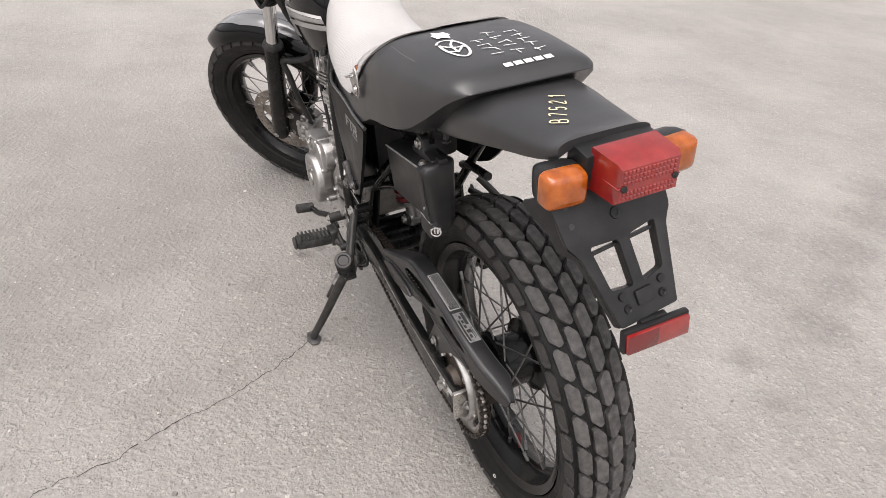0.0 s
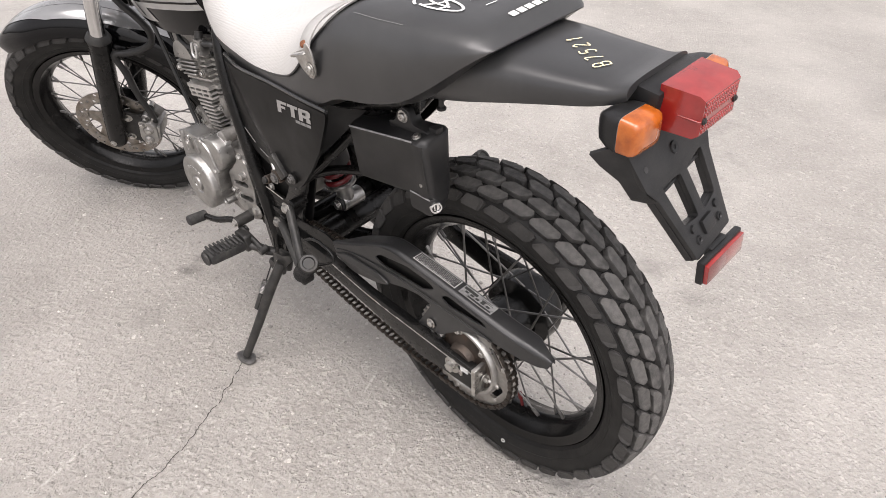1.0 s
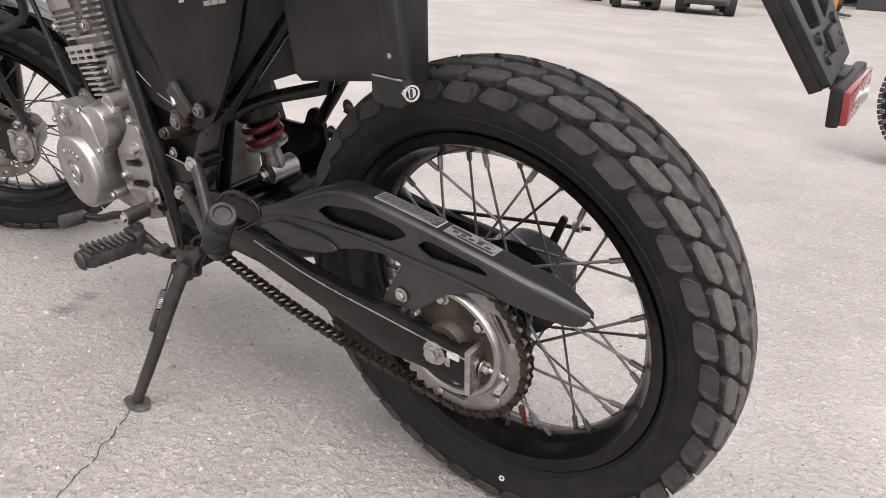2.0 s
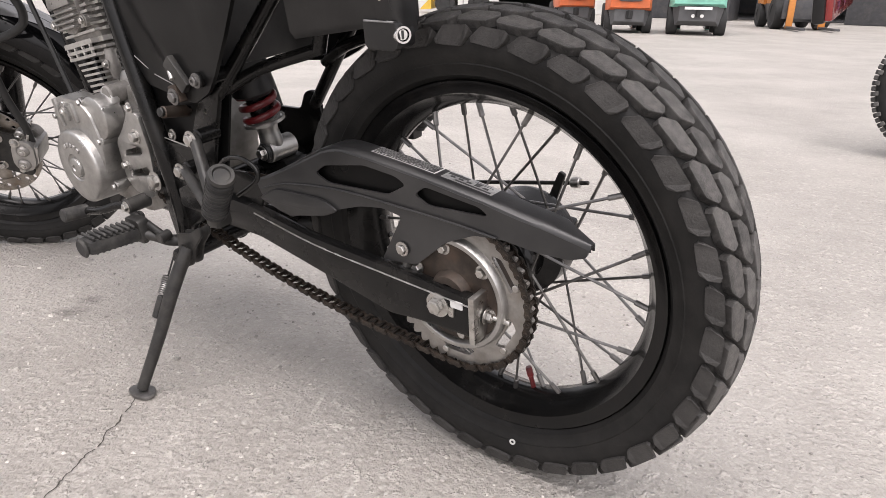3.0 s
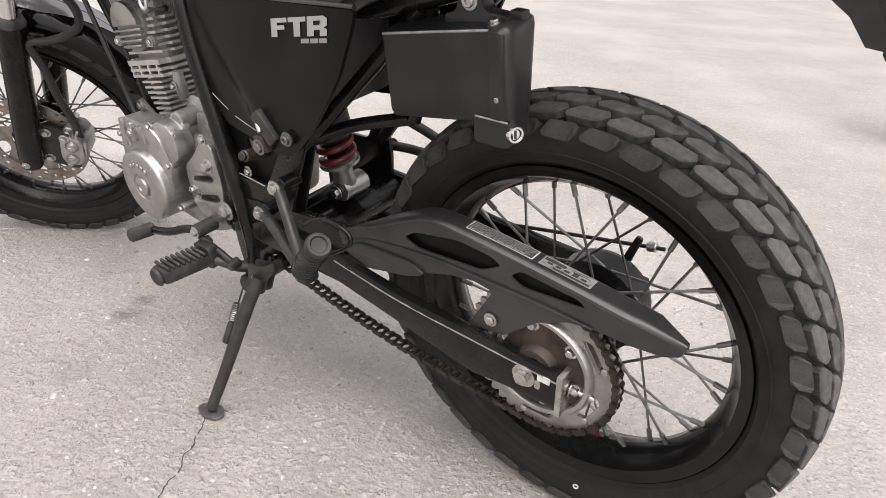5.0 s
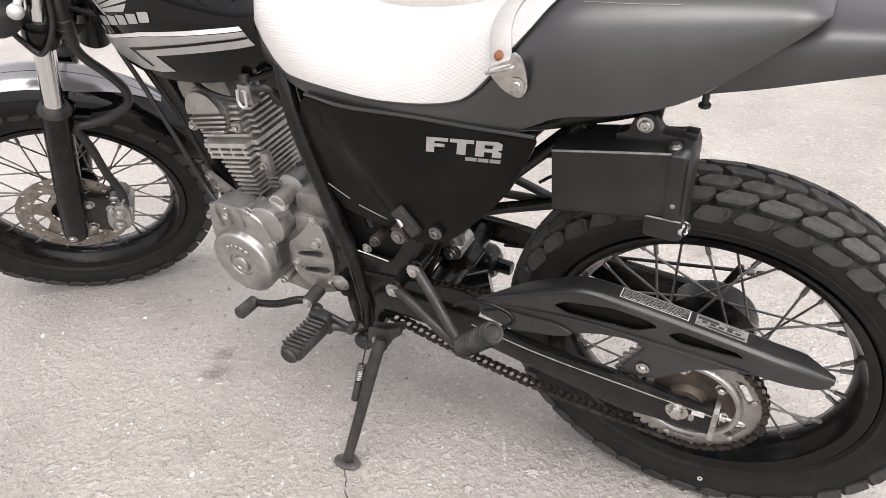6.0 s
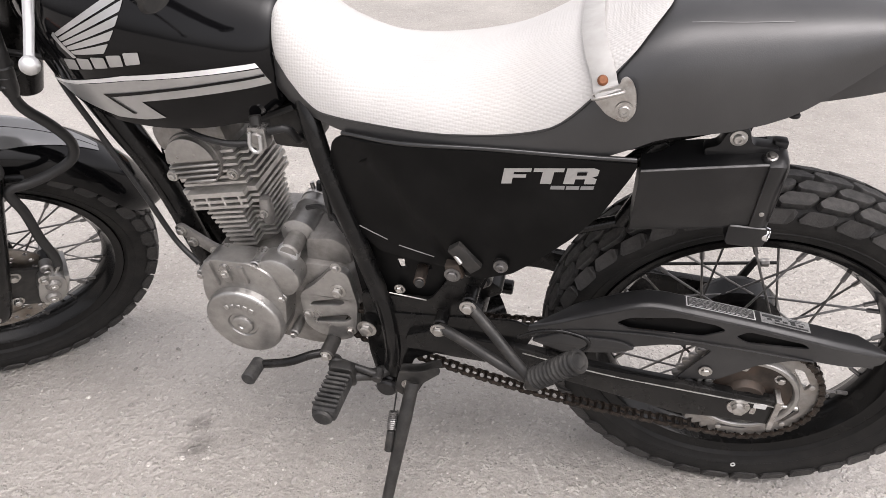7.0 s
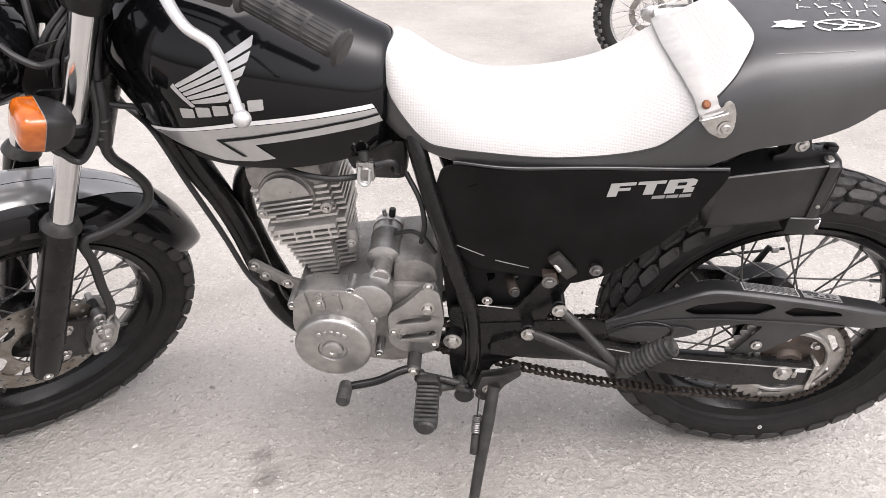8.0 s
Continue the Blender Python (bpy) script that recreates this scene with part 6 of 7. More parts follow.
part("peg_rubber", rod(PA, PB, 0.0140, 22), PEG_RUBBER, pp, "ribbed peg rubber")
for k in range(10):
    a = PA + (PB - PA) * (0.06 + 0.090 * k)
    part("peg_rib", rod(a, a + (PB - PA) * 0.048, 0.0178, 20), PEG_RUBBER, pp)
part("peg_end_ring", lathe([(0.0, 0.0015), (0.010, 0.0015), (0.0115, 0.004), (0.0155, 0.004), (0.0175, 0.0), (0.012, -0.001)], 24), DULL_STEEL, pp).matrix_basis = along(PB, PB + (PB - PA))
part("peg_loop", tube([(0.345, 0.176, 0.116), (0.318, 0.179, 0.136), (0.290, 0.181, 0.1455), (0.266, 0.183, 0.1455), (0.248, 0.184, 0.139), (0.246, 0.185, 0.126), (0.262, 0.187, 0.112), (0.288, 0.189, 0.096)], 0.0032, 10, 6), FRAME, pp, "thin black wire loop")

other_peg = group_empty("passenger_peg", bike, label="folded passenger peg on the other side")
for ob in list(pp.children):
    me = ob.data.copy()
    me.transform(Matrix.Diagonal((1, -1, 1, 1)) @ ob.matrix_basis)
    me.flip_normals()
    twin = new(ob.name.split(".")[0], me)
    twin.parent = other_peg

stand = group_empty("side_stand", bike, label="black steel side stand with a return spring")
SP, SF = Vector((0.519, 0.146, -0.062)), Vector((0.551, 0.272, -0.284))
part("stand_leg", tube([SP, SP.lerp(SF, 0.25) + Vector((0.0, 0.004, 0)), SP.lerp(SF, 0.65), SF], [0.0115, 0.0120, 0.0105, 0.0095], 14, 5), DULL_STEEL, stand, "scuffed dark leg")
STAND_FOOT = Matrix.Translation((0, 0.272, -0.2905)) @ pose(0, 0, 0, 90 + 8.2, 0, 0) @ Matrix.Translation((0, -0.003, -0.270))
part("stand_foot", plate([(0.588, 0.274), (0.586, 0.256), (0.560, 0.250), (0.536, 0.258), (0.534, 0.276), (0.556, 0.290)], 0.0, 0.006, r=0.008), SPOKE, stand, "worn steel foot").matrix_basis = Matrix.Translation((-0.010, 0.0, 0.0)) @ STAND_FOOT
STAND_PLATE = [(0.543, -0.042), (0.553, -0.093), (0.536, -0.104), (0.515, -0.094), (0.500, -0.060), (0.471, -0.030), (0.474, -0.015), (0.505, -0.034), (0.530, -0.040)]
for y0 in (0.1265, 0.1425):
    part("pivot_plate", plate(STAND_PLATE, y0, y0 + 0.0045, r=0.006, bevel=0.0012), DULL_STEEL, stand, "worn steel pivot plate")
part("stand_knuckle", rod((0.528, 0.129, -0.072), (0.528, 0.145, -0.072), 0.0135, 18), DULL_STEEL, stand)
part("pivot_bolt", bolt((0.528, 0.146, -0.072), (0, 1, 0), 0.0080, 0.007), STEEL, stand)
S0, S1 = Vector((0.545, 0.158, -0.075)), SP.lerp(SF, 0.50) + Vector((0.016, 0.006, 0))
sd2 = (S1 - S0).normalized()
n1 = sd2.orthogonal().normalized()
n2 = sd2.cross(n1)
part("return_spring", tube([S0.lerp(S1, 0.35) + sd2 * 0.0036 * a / (2 * math.pi) + 0.0074 * (math.cos(a) * n1 + math.sin(a) * n2) for a in np.linspace(0, 2 * math.pi * 9, 110)], 0.0016, 6, 1), SPOKE, stand, "coil return spring")
part("spring_hook", rod(S0, S0.lerp(S1, 0.36), 0.0015, 6), DULL_STEEL, stand)
part("spring_post", rod(S0.lerp(S1, 0.66), S1, 0.0075, 12), DULL_STEEL, stand)

# ---- fork, front mudguard, brake, handlebar ----
fork = group_empty("front_fork", bike, label="telescopic fork with chrome tubes and black lower legs")
FF = 0.074
for l in (0.097, -0.097):
    part("lower_leg", tube([F(FF, l, -0.045), F(FF, l, -0.03), F(FF, l, 0.05), F(FF, l, 0.30), F(FF, l, 0.345)], [0.020, 0.0265, 0.0285, 0.0275, 0.0275], 24, 4), FRAME, fork, "black lower fork leg")
    part("dust_seal", rod(F(FF, l, 0.338), F(FF, l, 0.358), 0.0315, 26, 0.027), DULL_STEEL, fork, "grey dust seal")
    part("fork_tube", rod(F(FF, l, 0.34), F(FF, l, 0.778), 0.0190, 26), CHROME, fork, "chrome fork tube")
    part("fork_cap", rod(F(FF, l, 0.774), F(FF, l, 0.786), 0.017, 6), STEEL, fork)
    part("drain_bolt", bolt(F(FF + 0.004, l + math.copysign(0.026, l), -0.025), FY * math.copysign(1, l), 0.006, 0.005), STEEL, fork)
part("axle", rod(F(FF, -0.12, 0), F(FF, 0.118, 0), 0.009), STEEL, fork)
for s, name in ((0.520, "lower_clamp"), (0.748, "upper_clamp")):
    bm = box((0, 0, 0), (0.060, 0.195, 0.030), 0.010)
    for l in (0.097, -0.097):
        add(bm, lathe([(0.020, -0.018), (0.030, -0.018), (0.031, -0.015), (0.031, 0.015), (0.030, 0.018), (0.020, 0.018)], 26, closed=True), Matrix.Translation((0.022, l, 0)) @ pose(0, 0, 0, 90, 0, 0))
    bm.transform(FORK @ Matrix.Translation((FF - 0.022, 0, s)))
    part(name, bm, FRAME, fork, "black fork clamp")

# mudguard over the front tyre
mud = group_empty("front_mudguard", bike, label="gloss black front mudguard with silver flash and painted sky reflection")


def mud_sec(a, r=0.343, w=0.066, t=0.0025):
    out = []
    for rr in (0, -t):
        ys = np.linspace(-1, 1, 15) if rr == 0 else np.linspace(1, -1, 15)
        for y in ys:
            rad = r + rr + 0.006 - 0.050 * abs(y) ** 3.2
            out.append(F(FF + rad * math.cos(a), w * y * (1 - 0.06 * abs(y) ** 6), rad * math.sin(a)))
    return out


def mud_w(deg):
    return 0.072 * min(1, 0.32 + 0.68 * math.sqrt(max(0, min((deg - 27) / 22, (152 - deg) / 16, 1))))


angles = [27.5, 28.5, 30, 33, 37] + list(np.linspace(42, 140, 32)) + [143, 146, 149, 151, 151.8]
part("mudguard_shell", loft([mud_sec(radians(d), 0.352, mud_w(d)) for d in angles]), GLOSS, mud, angle=50)
# silver band: a slim flash, widened to paint the sky's reflection on the crown
for side in (1, -1):
    bm = bmesh.new()
    rows = []
    for d in np.linspace(36, 122, 40):
        k = (d - 36) / 86
        hi = 0.10 + 0.52 * min(1, k * 3.0) * min(1, (1.02 - k) * 3.2)
        lo = 0.0
        row = []
        for y in np.linspace(lo, hi, 6):
            a, w = radians(d), mud_w(d)
            rad = 0.352 + 0.006 - 0.050 * abs(y) ** 3.2 + 0.0012
            row.append(bm.verts.new(F(FF + rad * math.cos(a), side * (w * y * (1 - 0.06 * abs(y) ** 6) + 0.0008), rad * math.sin(a))))
        rows.append(row)
    for a, b in zip(rows, rows[1:]):
        for k in range(5):
            bm.faces.new((a[k], a[k + 1], b[k + 1], b[k]))
    part("silver_flash", bm, FLASH_SHEEN, mud, "silver flash widened as a painted sky reflection on the crown")
for l in (0.072, -0.072):
    part("mudguard_stay", plate([(0.050, 0.30), (0.098, 0.30), (0.092, 0.345), (0.056, 0.345)], l - 0.003, l + 0.003, r=0.006), FRAME, mud).matrix_basis = FORK

# caliper with hose
cal = group_empty("brake_caliper", bike, label="grey brake caliper on the front disc")
# housing, bridge, piston caps, slide pins with boots, bleed nipple
CAL = [(-0.020, -0.036), (0.010, -0.040), (0.022, -0.020), (0.024, 0.024), (0.014, 0.044), (-0.012, 0.046), (-0.026, 0.030), (-0.030, -0.014)]
def cal_place(f, l, s):
    return FORK @ Matrix.Translation((FF - 0.094 + f, l, 0.030 + s))
part("caliper_body", plate(CAL, 0.074, 0.112, r=0.010, bevel=0.005), ALLOY, cal, "cast caliper body").matrix_basis = cal_place(0, 0, 0)
part("caliper_half", plate(CAL, 0.030, 0.058, r=0.010, bevel=0.005), ALLOY_DULL, cal, "inner caliper half").matrix_basis = cal_place(0, 0, 0)
part("caliper_bridge", box((-0.024, 0.070, 0.006), (0.018, 0.070, 0.050), 0.005), ALLOY, cal).matrix_basis = cal_place(0, 0, 0)
for dz in (0.020, -0.018):
    part("piston_cap", lathe([(0, 0.008), (0.010, 0.008), (0.0135, 0.005), (0.0150, 0.0), (0.0150, -0.004)], 24), ALLOY_DULL, cal).matrix_basis = cal_place(-0.003, 0.112, dz)
    part("piston_bolt", bolt(cal_place(-0.003, 0.119, dz) @ Vector((0, 0, 0)), FY, 0.0055, 0.005), STEEL, cal)
for dz in (0.050, -0.042):
    part("slide_pin", rod(cal_place(0.006, 0.030, dz) @ Vector((0, 0, 0)), cal_place(0.006, 0.108, dz) @ Vector((0, 0, 0)), 0.0065), STEEL, cal, "bright slide pin")
    part("pin_boot", rod(cal_place(0.006, 0.050, dz) @ Vector((0, 0, 0)), cal_place(0.006, 0.074, dz) @ Vector((0, 0, 0)), 0.0100), TWINE, cal, "black rubber pin boot")
    part("pin_lug", rod(cal_place(0.006, 0.076, dz) @ Vector((0, 0, 0)), cal_place(0.006, 0.098, dz) @ Vector((0, 0, 0)), 0.0125), ALLOY, cal)
part("bleed_nipple", rod(cal_place(-0.010, 0.098, 0.044) @ Vector((0, 0, 0)), cal_place(-0.014, 0.100, 0.062) @ Vector((0, 0, 0)), 0.0038), STEEL, cal)
part("banjo_bolt", bolt(cal_place(0.012, 0.112, 0.040) @ Vector((0, 0, 0)), FY, 0.0075, 0.010), STEEL, cal)
part("caliper_bracket", plate([(0.062, -0.03), (0.090, 0.03), (0.070, 0.075), (0.020, 0.070), (-0.030, 0.066), (-0.040, 0.050), (-0.010, 0.030), (-0.010, -0.010), (-0.034, -0.026), (-0.028, -0.042), (0.0, -0.040)], 0.0765, 0.085, r=0.008, bevel=0.002), DULL_STEEL, cal, "dark cast bracket").matrix_basis = FORK
for f, s in ((0.040, 0.055), (0.036, -0.020)):
    part("caliper_bolt", bolt(F(f, 0.086, s), FY, 0.008, 0.009), STEEL, cal)
part("hose_clamp", box((0, 0, 0), (0.030, 0.020, 0.024), 0.004), FRAME, cal).matrix_basis = FORK @ Matrix.Translation((FF - 0.045, 0.094, 0.312))
part("brake_hose", tube([F(-0.035, 0.085, 0.055), F(-0.030, 0.098, 0.11), F(-0.004, 0.104, 0.18), F(0.018, 0.104, 0.250), F(0.040, 0.104, 0.304), F(0.007, 0.102, 0.319), F(-0.030, 0.101, 0.341), F(-0.056, 0.101, 0.371), F(-0.054, 0.100, 0.406), F(-0.026, 0.100, 0.442), F(0.011, 0.100, 0.476), F(0.026, 0.100, 0.507), F(0.038, 0.098, 0.559), F(0.045, 0.08, 0.62), F(0.04, 0.05, 0.70), F(0.04, 0.03, 0.78)], 0.0088, 10, 6), TWINE, bike, "black brake hose")

# front indicators
for l in (0.140, -0.140):
    th = indicator("indicator", (0, 0, 0), 0, "amber front indicator in a black housing")
    th.matrix_basis = FORK @ Matrix.Translation((FF + 0.052, l, 0.578)) @ pose(0, 0, 0, 0, 0, 180) @ Matrix.Scale(1.02, 4)
    part("indicator_stem", rod(F(FF, l * 0.66, 0.545), F(FF + 0.03, l * 0.90, 0.570), 0.010), PLASTIC, bike)
    part("stem_collar", rod(F(FF, math.copysign(0.097, l), 0.532), F(FF, math.copysign(0.097, l), 0.556), 0.0225, 22), PLASTIC, bike)
# headlamp shell ahead of the fork
hl = group_empty("headlamp", bike, label="round headlamp with a black shell")
bm = lathe([(0, -0.085), (0.040, -0.078), (0.068, -0.055), (0.082, -0.010), (0.085, 0.020), (0.080, 0.030), (0.0, 0.034)], 40)
part("lamp_shell", bm, GLOSS, hl).matrix_basis = FORK @ Matrix.Translation((FF + 0.105, 0, 0.600)) @ pose(0, 0, 0, 0, 0, -90)
for l in (0.097, -0.097):
    part("lamp_bracket", plate([(0.06, 0.560), (0.12, 0.580), (0.125, 0.600), (0.06, 0.605)], l - 0.004 * (l > 0) - 0.0, l - 0.004 * (l > 0) + 0.004, r=0.01), FRAME, hl).matrix_basis = FORK

for l in (0.072, -0.072):
    part("lamp_stay", plate([(0.035, 0.500), (0.115, 0.545), (0.135, 0.590), (0.125, 0.650), (0.040, 0.690)], l - 0.002, l + 0.002, [[(0.060, 0.560), (0.085, 0.565), (0.085, 0.600), (0.060, 0.605)]], r=0.012, hole_r=0.006), FRAME, hl, "black headlamp stay").matrix_basis = FORK
for k in range(4):
    part("wiring", tube([F(0.050 + 0.010 * k, 0.050, 0.70), F(0.085 + 0.008 * k, 0.082 - 0.006 * k, 0.655), F(0.080 + 0.010 * k, 0.085 - 0.008 * k, 0.585), F(0.060, 0.070, 0.520 - 0.012 * k), F(0.010, 0.040, 0.500)], 0.0045, 8, 5), TWINE, bike, "black wiring and cables")
# handlebar, grip, clutch lever, cables
bar = group_empty("handlebar", bike, label="handlebar with ribbed black grips")
for g in (1, -1):
    part("bar_tube", tube([F(0.04, 0.0, 0.775), F(0.04, 0.06 * g, 0.775), F(0.032, 0.125 * g, 0.83), F(0.0, 0.22 * g, 0.868), F(-0.012, 0.302 * g, 0.870), F(-0.0745, 0.4025 * g, 0.870)], 0.0111, 16, 6), FRAME, bar)
    G0, G1 = F(-0.012, 0.302 * g, 0.870), F(-0.0776, 0.4077 * g, 0.870)
    part("grip", rod(G0, G1, 0.0165, 28), PEG_RUBBER, bar, "ribbed rubber grip")
    gd = (G1 - G0).normalized()
    e1 = gd.orthogonal().normalized()
    e2 = gd.cross(e1)
    for k in range(18):
        a = 2 * math.pi * k / 18
        for j in range(3):
            p, q = G0.lerp(G1, 0.06 + 0.30 * j), G0.lerp(G1, 0.32 + 0.30 * j)
            o = 0.0165 * (math.cos(a) * e1 + math.sin(a) * e2)
            part("grip_rib", rod(p + o, q + o, 0.0013, 5), PEG_RUBBER, bar)
    part("grip_flange", rod(G1 - gd * 0.004, G1 + gd * 0.004, 0.0235, 28), PEG_RUBBER, bar)
    part("grip_flange", rod(G0 - gd * 0.004, G0 + gd * 0.004, 0.0235, 28), PEG_RUBBER, bar)
    part("switch_box", box((0, 0, 0), (0.042, 0.042, 0.050), 0.010), PLASTIC, bar).matrix_basis = FORK @ Matrix.Translation((0.004, 0.268 * g, 0.868)) @ pose(0, 0, 0, 0, 0, -26 * g)
    part("lever_perch", tube([F(0.0, 0.225 * g, 0.867), F(0.025, 0.222 * g, 0.852), F(0.048, 0.228 * g, 0.836)], 0.013, 12, 4), FRAME, bar)
    lev = tube([F(0.046, 0.222 * g, 0.836), F(0.0500, 0.240 * g, 0.834), F(0.0536, 0.2677 * g, 0.830), F(0.0498, 0.3052 * g, 0.825), F(0.0285, 0.3280 * g, 0.818), F(0.0305, 0.369 * g, 0.810), F(0.0360, 0.412 * g, 0.799), F(0.0376, 0.427 * g, 0.795)],
               [0.0085, 0.0082, 0.0075, 0.0068, 0.0064, 0.0056, 0.0052, 0.0056], 14, 6, flat=0.8)
    part("hand_lever", lev, ALLOY_BRIGHT, bar, "bright alloy hand lever")
    bm = bmesh.new()
    bmesh.ops.create_uvsphere(bm, u_segments=18, v_segments=12, radius=0.0098)
    bm.transform(Matrix.Translation(F(0.0378, 0.4290 * g, 0.7938)))
    part("lever_ball", bm, ALLOY_BRIGHT, bar)
for l in (0.035, -0.035):
    part("bar_clamp", box((0, 0, 0), (0.040, 0.030, 0.050), 0.008), FRAME, bar).matrix_basis = FORK @ Matrix.Translation((0.040, l, 0.775))
for pts in ([F(0.03, 0.24, 0.856), F(0.08, 0.16, 0.85), F(0.12, 0.04, 0.80), F(0.07, 0.0, 0.66), F(-0.04, -0.03, 0.5), (1.0758, 0.05, 0.395), (1.0414, 0.05, 0.300), (1.0008, 0.05, 0.192), (0.970, 0.05, 0.10), (0.93, 0.06, 0.06)],
            [F(0.02, -0.24, 0.86), F(0.10, -0.12, 0.80), F(0.12, 0.04, 0.68), F(0.06, 0.05, 0.56), (1.06, 0.04, 0.42), (0.98, 0.05, 0.37)],
            [F(0.12, 0.135, 0.56), F(0.10, 0.125, 0.52), F(0.07, 0.135, 0.505), F(0.05, 0.12, 0.56), F(0.06, 0.09, 0.64)],
            [F(0.17, -0.05, 0.66), F(0.16, 0.05, 0.645), F(0.13, 0.10, 0.642), F(0.098, 0.088, 0.64)]):
    part("cable", tube(pts, 0.0050, 8, 8), TWINE, bike, "black control cable")
part("cable_boot", tube([F(0.044, 0.090, 0.612), F(0.040, 0.098, 0.575), F(0.034, 0.100, 0.540), F(0.027, 0.100, 0.512), F(0.024, 0.100, 0.500)], [0.009, 0.0135, 0.0150, 0.0125, 0.009], 14, 5), TWINE, bike, "black rubber boot over a hose")
for s_, r_ in ((0.556, 0.0165), (0.540, 0.0172), (0.524, 0.0160)):
    part("boot_ring", rod(F(0.037, 0.099, s_ + 0.003), F(0.036, 0.099, s_ - 0.003), r_, 16), TWINE, bike)
part("main_switch", rod(F(-0.01, 0.0, 0.74), F(-0.01, 0.0, 0.785), 0.022), PLASTIC, bike)

# ---- markings on seat and tail: plain strokes where writing is unreadable or a brand ----
star = []
for k in range(12):
    a, r = 2 * math.pi * k / 12 + 0.3, (0.027, 0.017, 0.020, 0.018, 0.023, 0.015)[k % 6]
    star.append((0.154 + r * math.cos(a), 0.046 + 0.75 * r * math.sin(a)))
bm = bmesh.new()
vs = [bm.verts.new((x, y, seat_top(x, y) + 0.0012)) for x, y in star]
mid = bm.verts.new((0.154, 0.046, seat_top(0.154, 0.046) + 0.0012))
for a, b in zip(vs, vs[1:] + vs[:1]):
    bm.faces.new((a, b, mid))
part("star_mark", bm, WHITE_SCRIPT, seat, "white star-shaped mark")
oval = [(0.082 + (0.041 - 0.004 * math.sin(t)) * math.cos(t), 0.054 + (0.018 + 0.0035 * math.cos(t + 0.6)) * math.sin(t) + 0.0008 * t) for t in np.linspace(0.9, 2 * math.pi + 0.75, 24)]
stroke(oval, 0.0042, seat, "oval_mark", WHITE_SCRIPT, label="white oval mark")
for pts in ([(0.120, 0.042), (0.092, 0.056), (0.060, 0.058)], [(0.100, 0.070), (0.084, 0.056), (0.078, 0.038)], [(0.072, 0.072), (0.066, 0.056), (0.084, 0.042)]):
    stroke(pts, 0.0040, seat, "oval_mark", WHITE_SCRIPT)
random.seed(7)
for row, (y0, x0, x1, n) in enumerate(((0.014, 0.092, 0.004, 4), (-0.018, 0.118, 0.000, 5), (-0.050, 0.110, -0.004, 5))):
    for k in range(n):
        x = x0 + (x1 - x0) * k / n
        w = abs(x1 - x0) / n * 0.75
        lean = random.uniform(-0.5, 0.5) * w
        stroke([(x, y0 - 0.010), (x - lean, y0 + 0.010)], 0.0020, seat, "scrawl", WHITE_SCRIPT, label="unreadable white marker stroke")
        if random.random() < 0.7:
            cross = y0 + random.uniform(-1, 1) * 0.008
            stroke([(x + w * 0.1, cross), (x - w * 0.7, cross + random.uniform(-1, 1) * 0.004)], 0.0018, seat, "scrawl", WHITE_SCRIPT, label="unreadable white marker stroke")
# plain bars for the brand on the rear edge of the seat
for k in range(5):
    y0 = 0.026 - 0.0160 * k
    stroke([(-0.016, y0), (-0.0155, y0 - 0.0128)], 0.0100, seat, "emblem_bar", WHITE_SCRIPT, label="plain white emblem bar")
stroke([(0.19, 0.116), (0.14, 0.1175), (0.09, 0.115)], 0.0005, seat, "scratch", GREY_PRINT, label="pale scratch")
# handwritten lot number on the tail: B 7 5 2 1
GLYPHS = {"B": [[(0, 0), (0, 1), (0.55, 0.95), (0.55, 0.55), (0, 0.5)], [(0, 0.5), (0.65, 0.45), (0.62, 0.02), (0, 0)]], "7": [[(0, 1), (0.6, 1), (0.25, 0)]], "5": [[(0.6, 1), (0.08, 1), (0.05, 0.58), (0.5, 0.6), (0.6, 0.25), (0.3, 0.0), (0, 0.08)]],
          "2": [[(0, 0.8), (0.3, 1), (0.58, 0.78), (0.3, 0.4), (0, 0), (0.65, 0.02)]], "1": [[(0.15, 0.75), (0.35, 1), (0.35, 0)]]}
ahead, upward = Vector((0.868, -0.497)), Vector((0.497, 0.868))
for k, g in enumerate("B7521"):
    for marks in GLYPHS[g]:
        dots = [Vector((-0.164, 0.017)) + ahead * (0.0195 * k + 0.0125 * u) + upward * 0.021 * v for u, v in marks]
        stroke([(p.x, p.y) for p in dots], 0.0022, tail, "handwritten_mark", CHALK, surf=tail_top, lift=0.0012, label="handwritten yellow lot number")

# ---- crack and loose stones on the ground ----
random.seed(3)
CRACK = [(0.556, 0.238), (0.503, 0.318), (0.462, 0.385), (0.425, 0.452), (0.396, 0.525), (0.377, 0.590), (0.340, 0.665), (0.309, 0.725), (0.285, 0.834), (0.245, 0.905), (0.190, 1.00), (0.11, 1.12)]
TAR = mat("dark crack", (0.055, 0.049, 0.043), 0.95, var=0.3, vscale=60)
line = curve_points([(x, y, 0) for x, y in CRACK], 14)
bm = bmesh.new()
rows = []
for i, p in enumerate(line):
    w = 0.00095 * (0.5 + 1.3 * noise.noise((p.x * 40, p.y * 40, 3)) ** 2 * 2 + 0.5 * random.random())
    q = p + Vector((noise.noise((p.x * 30, p.y * 30, 0)) * 0.008 + random.uniform(-1, 1) * 0.0016, noise.noise((p.x * 30, p.y * 30, 9)) * 0.008, 0.0012))
    rows.append([bm.verts.new(q + Vector((w, w * 0.6, 0))), bm.verts.new(q - Vector((w, w * 0.6, 0)))])
for i, (a, b) in enumerate(zip(rows, rows[1:])):
    if noise.noise((i * 0.21, 4.0, 0)) > -0.42:
        bm.faces.new((a[0], a[1], b[1], b[0]))
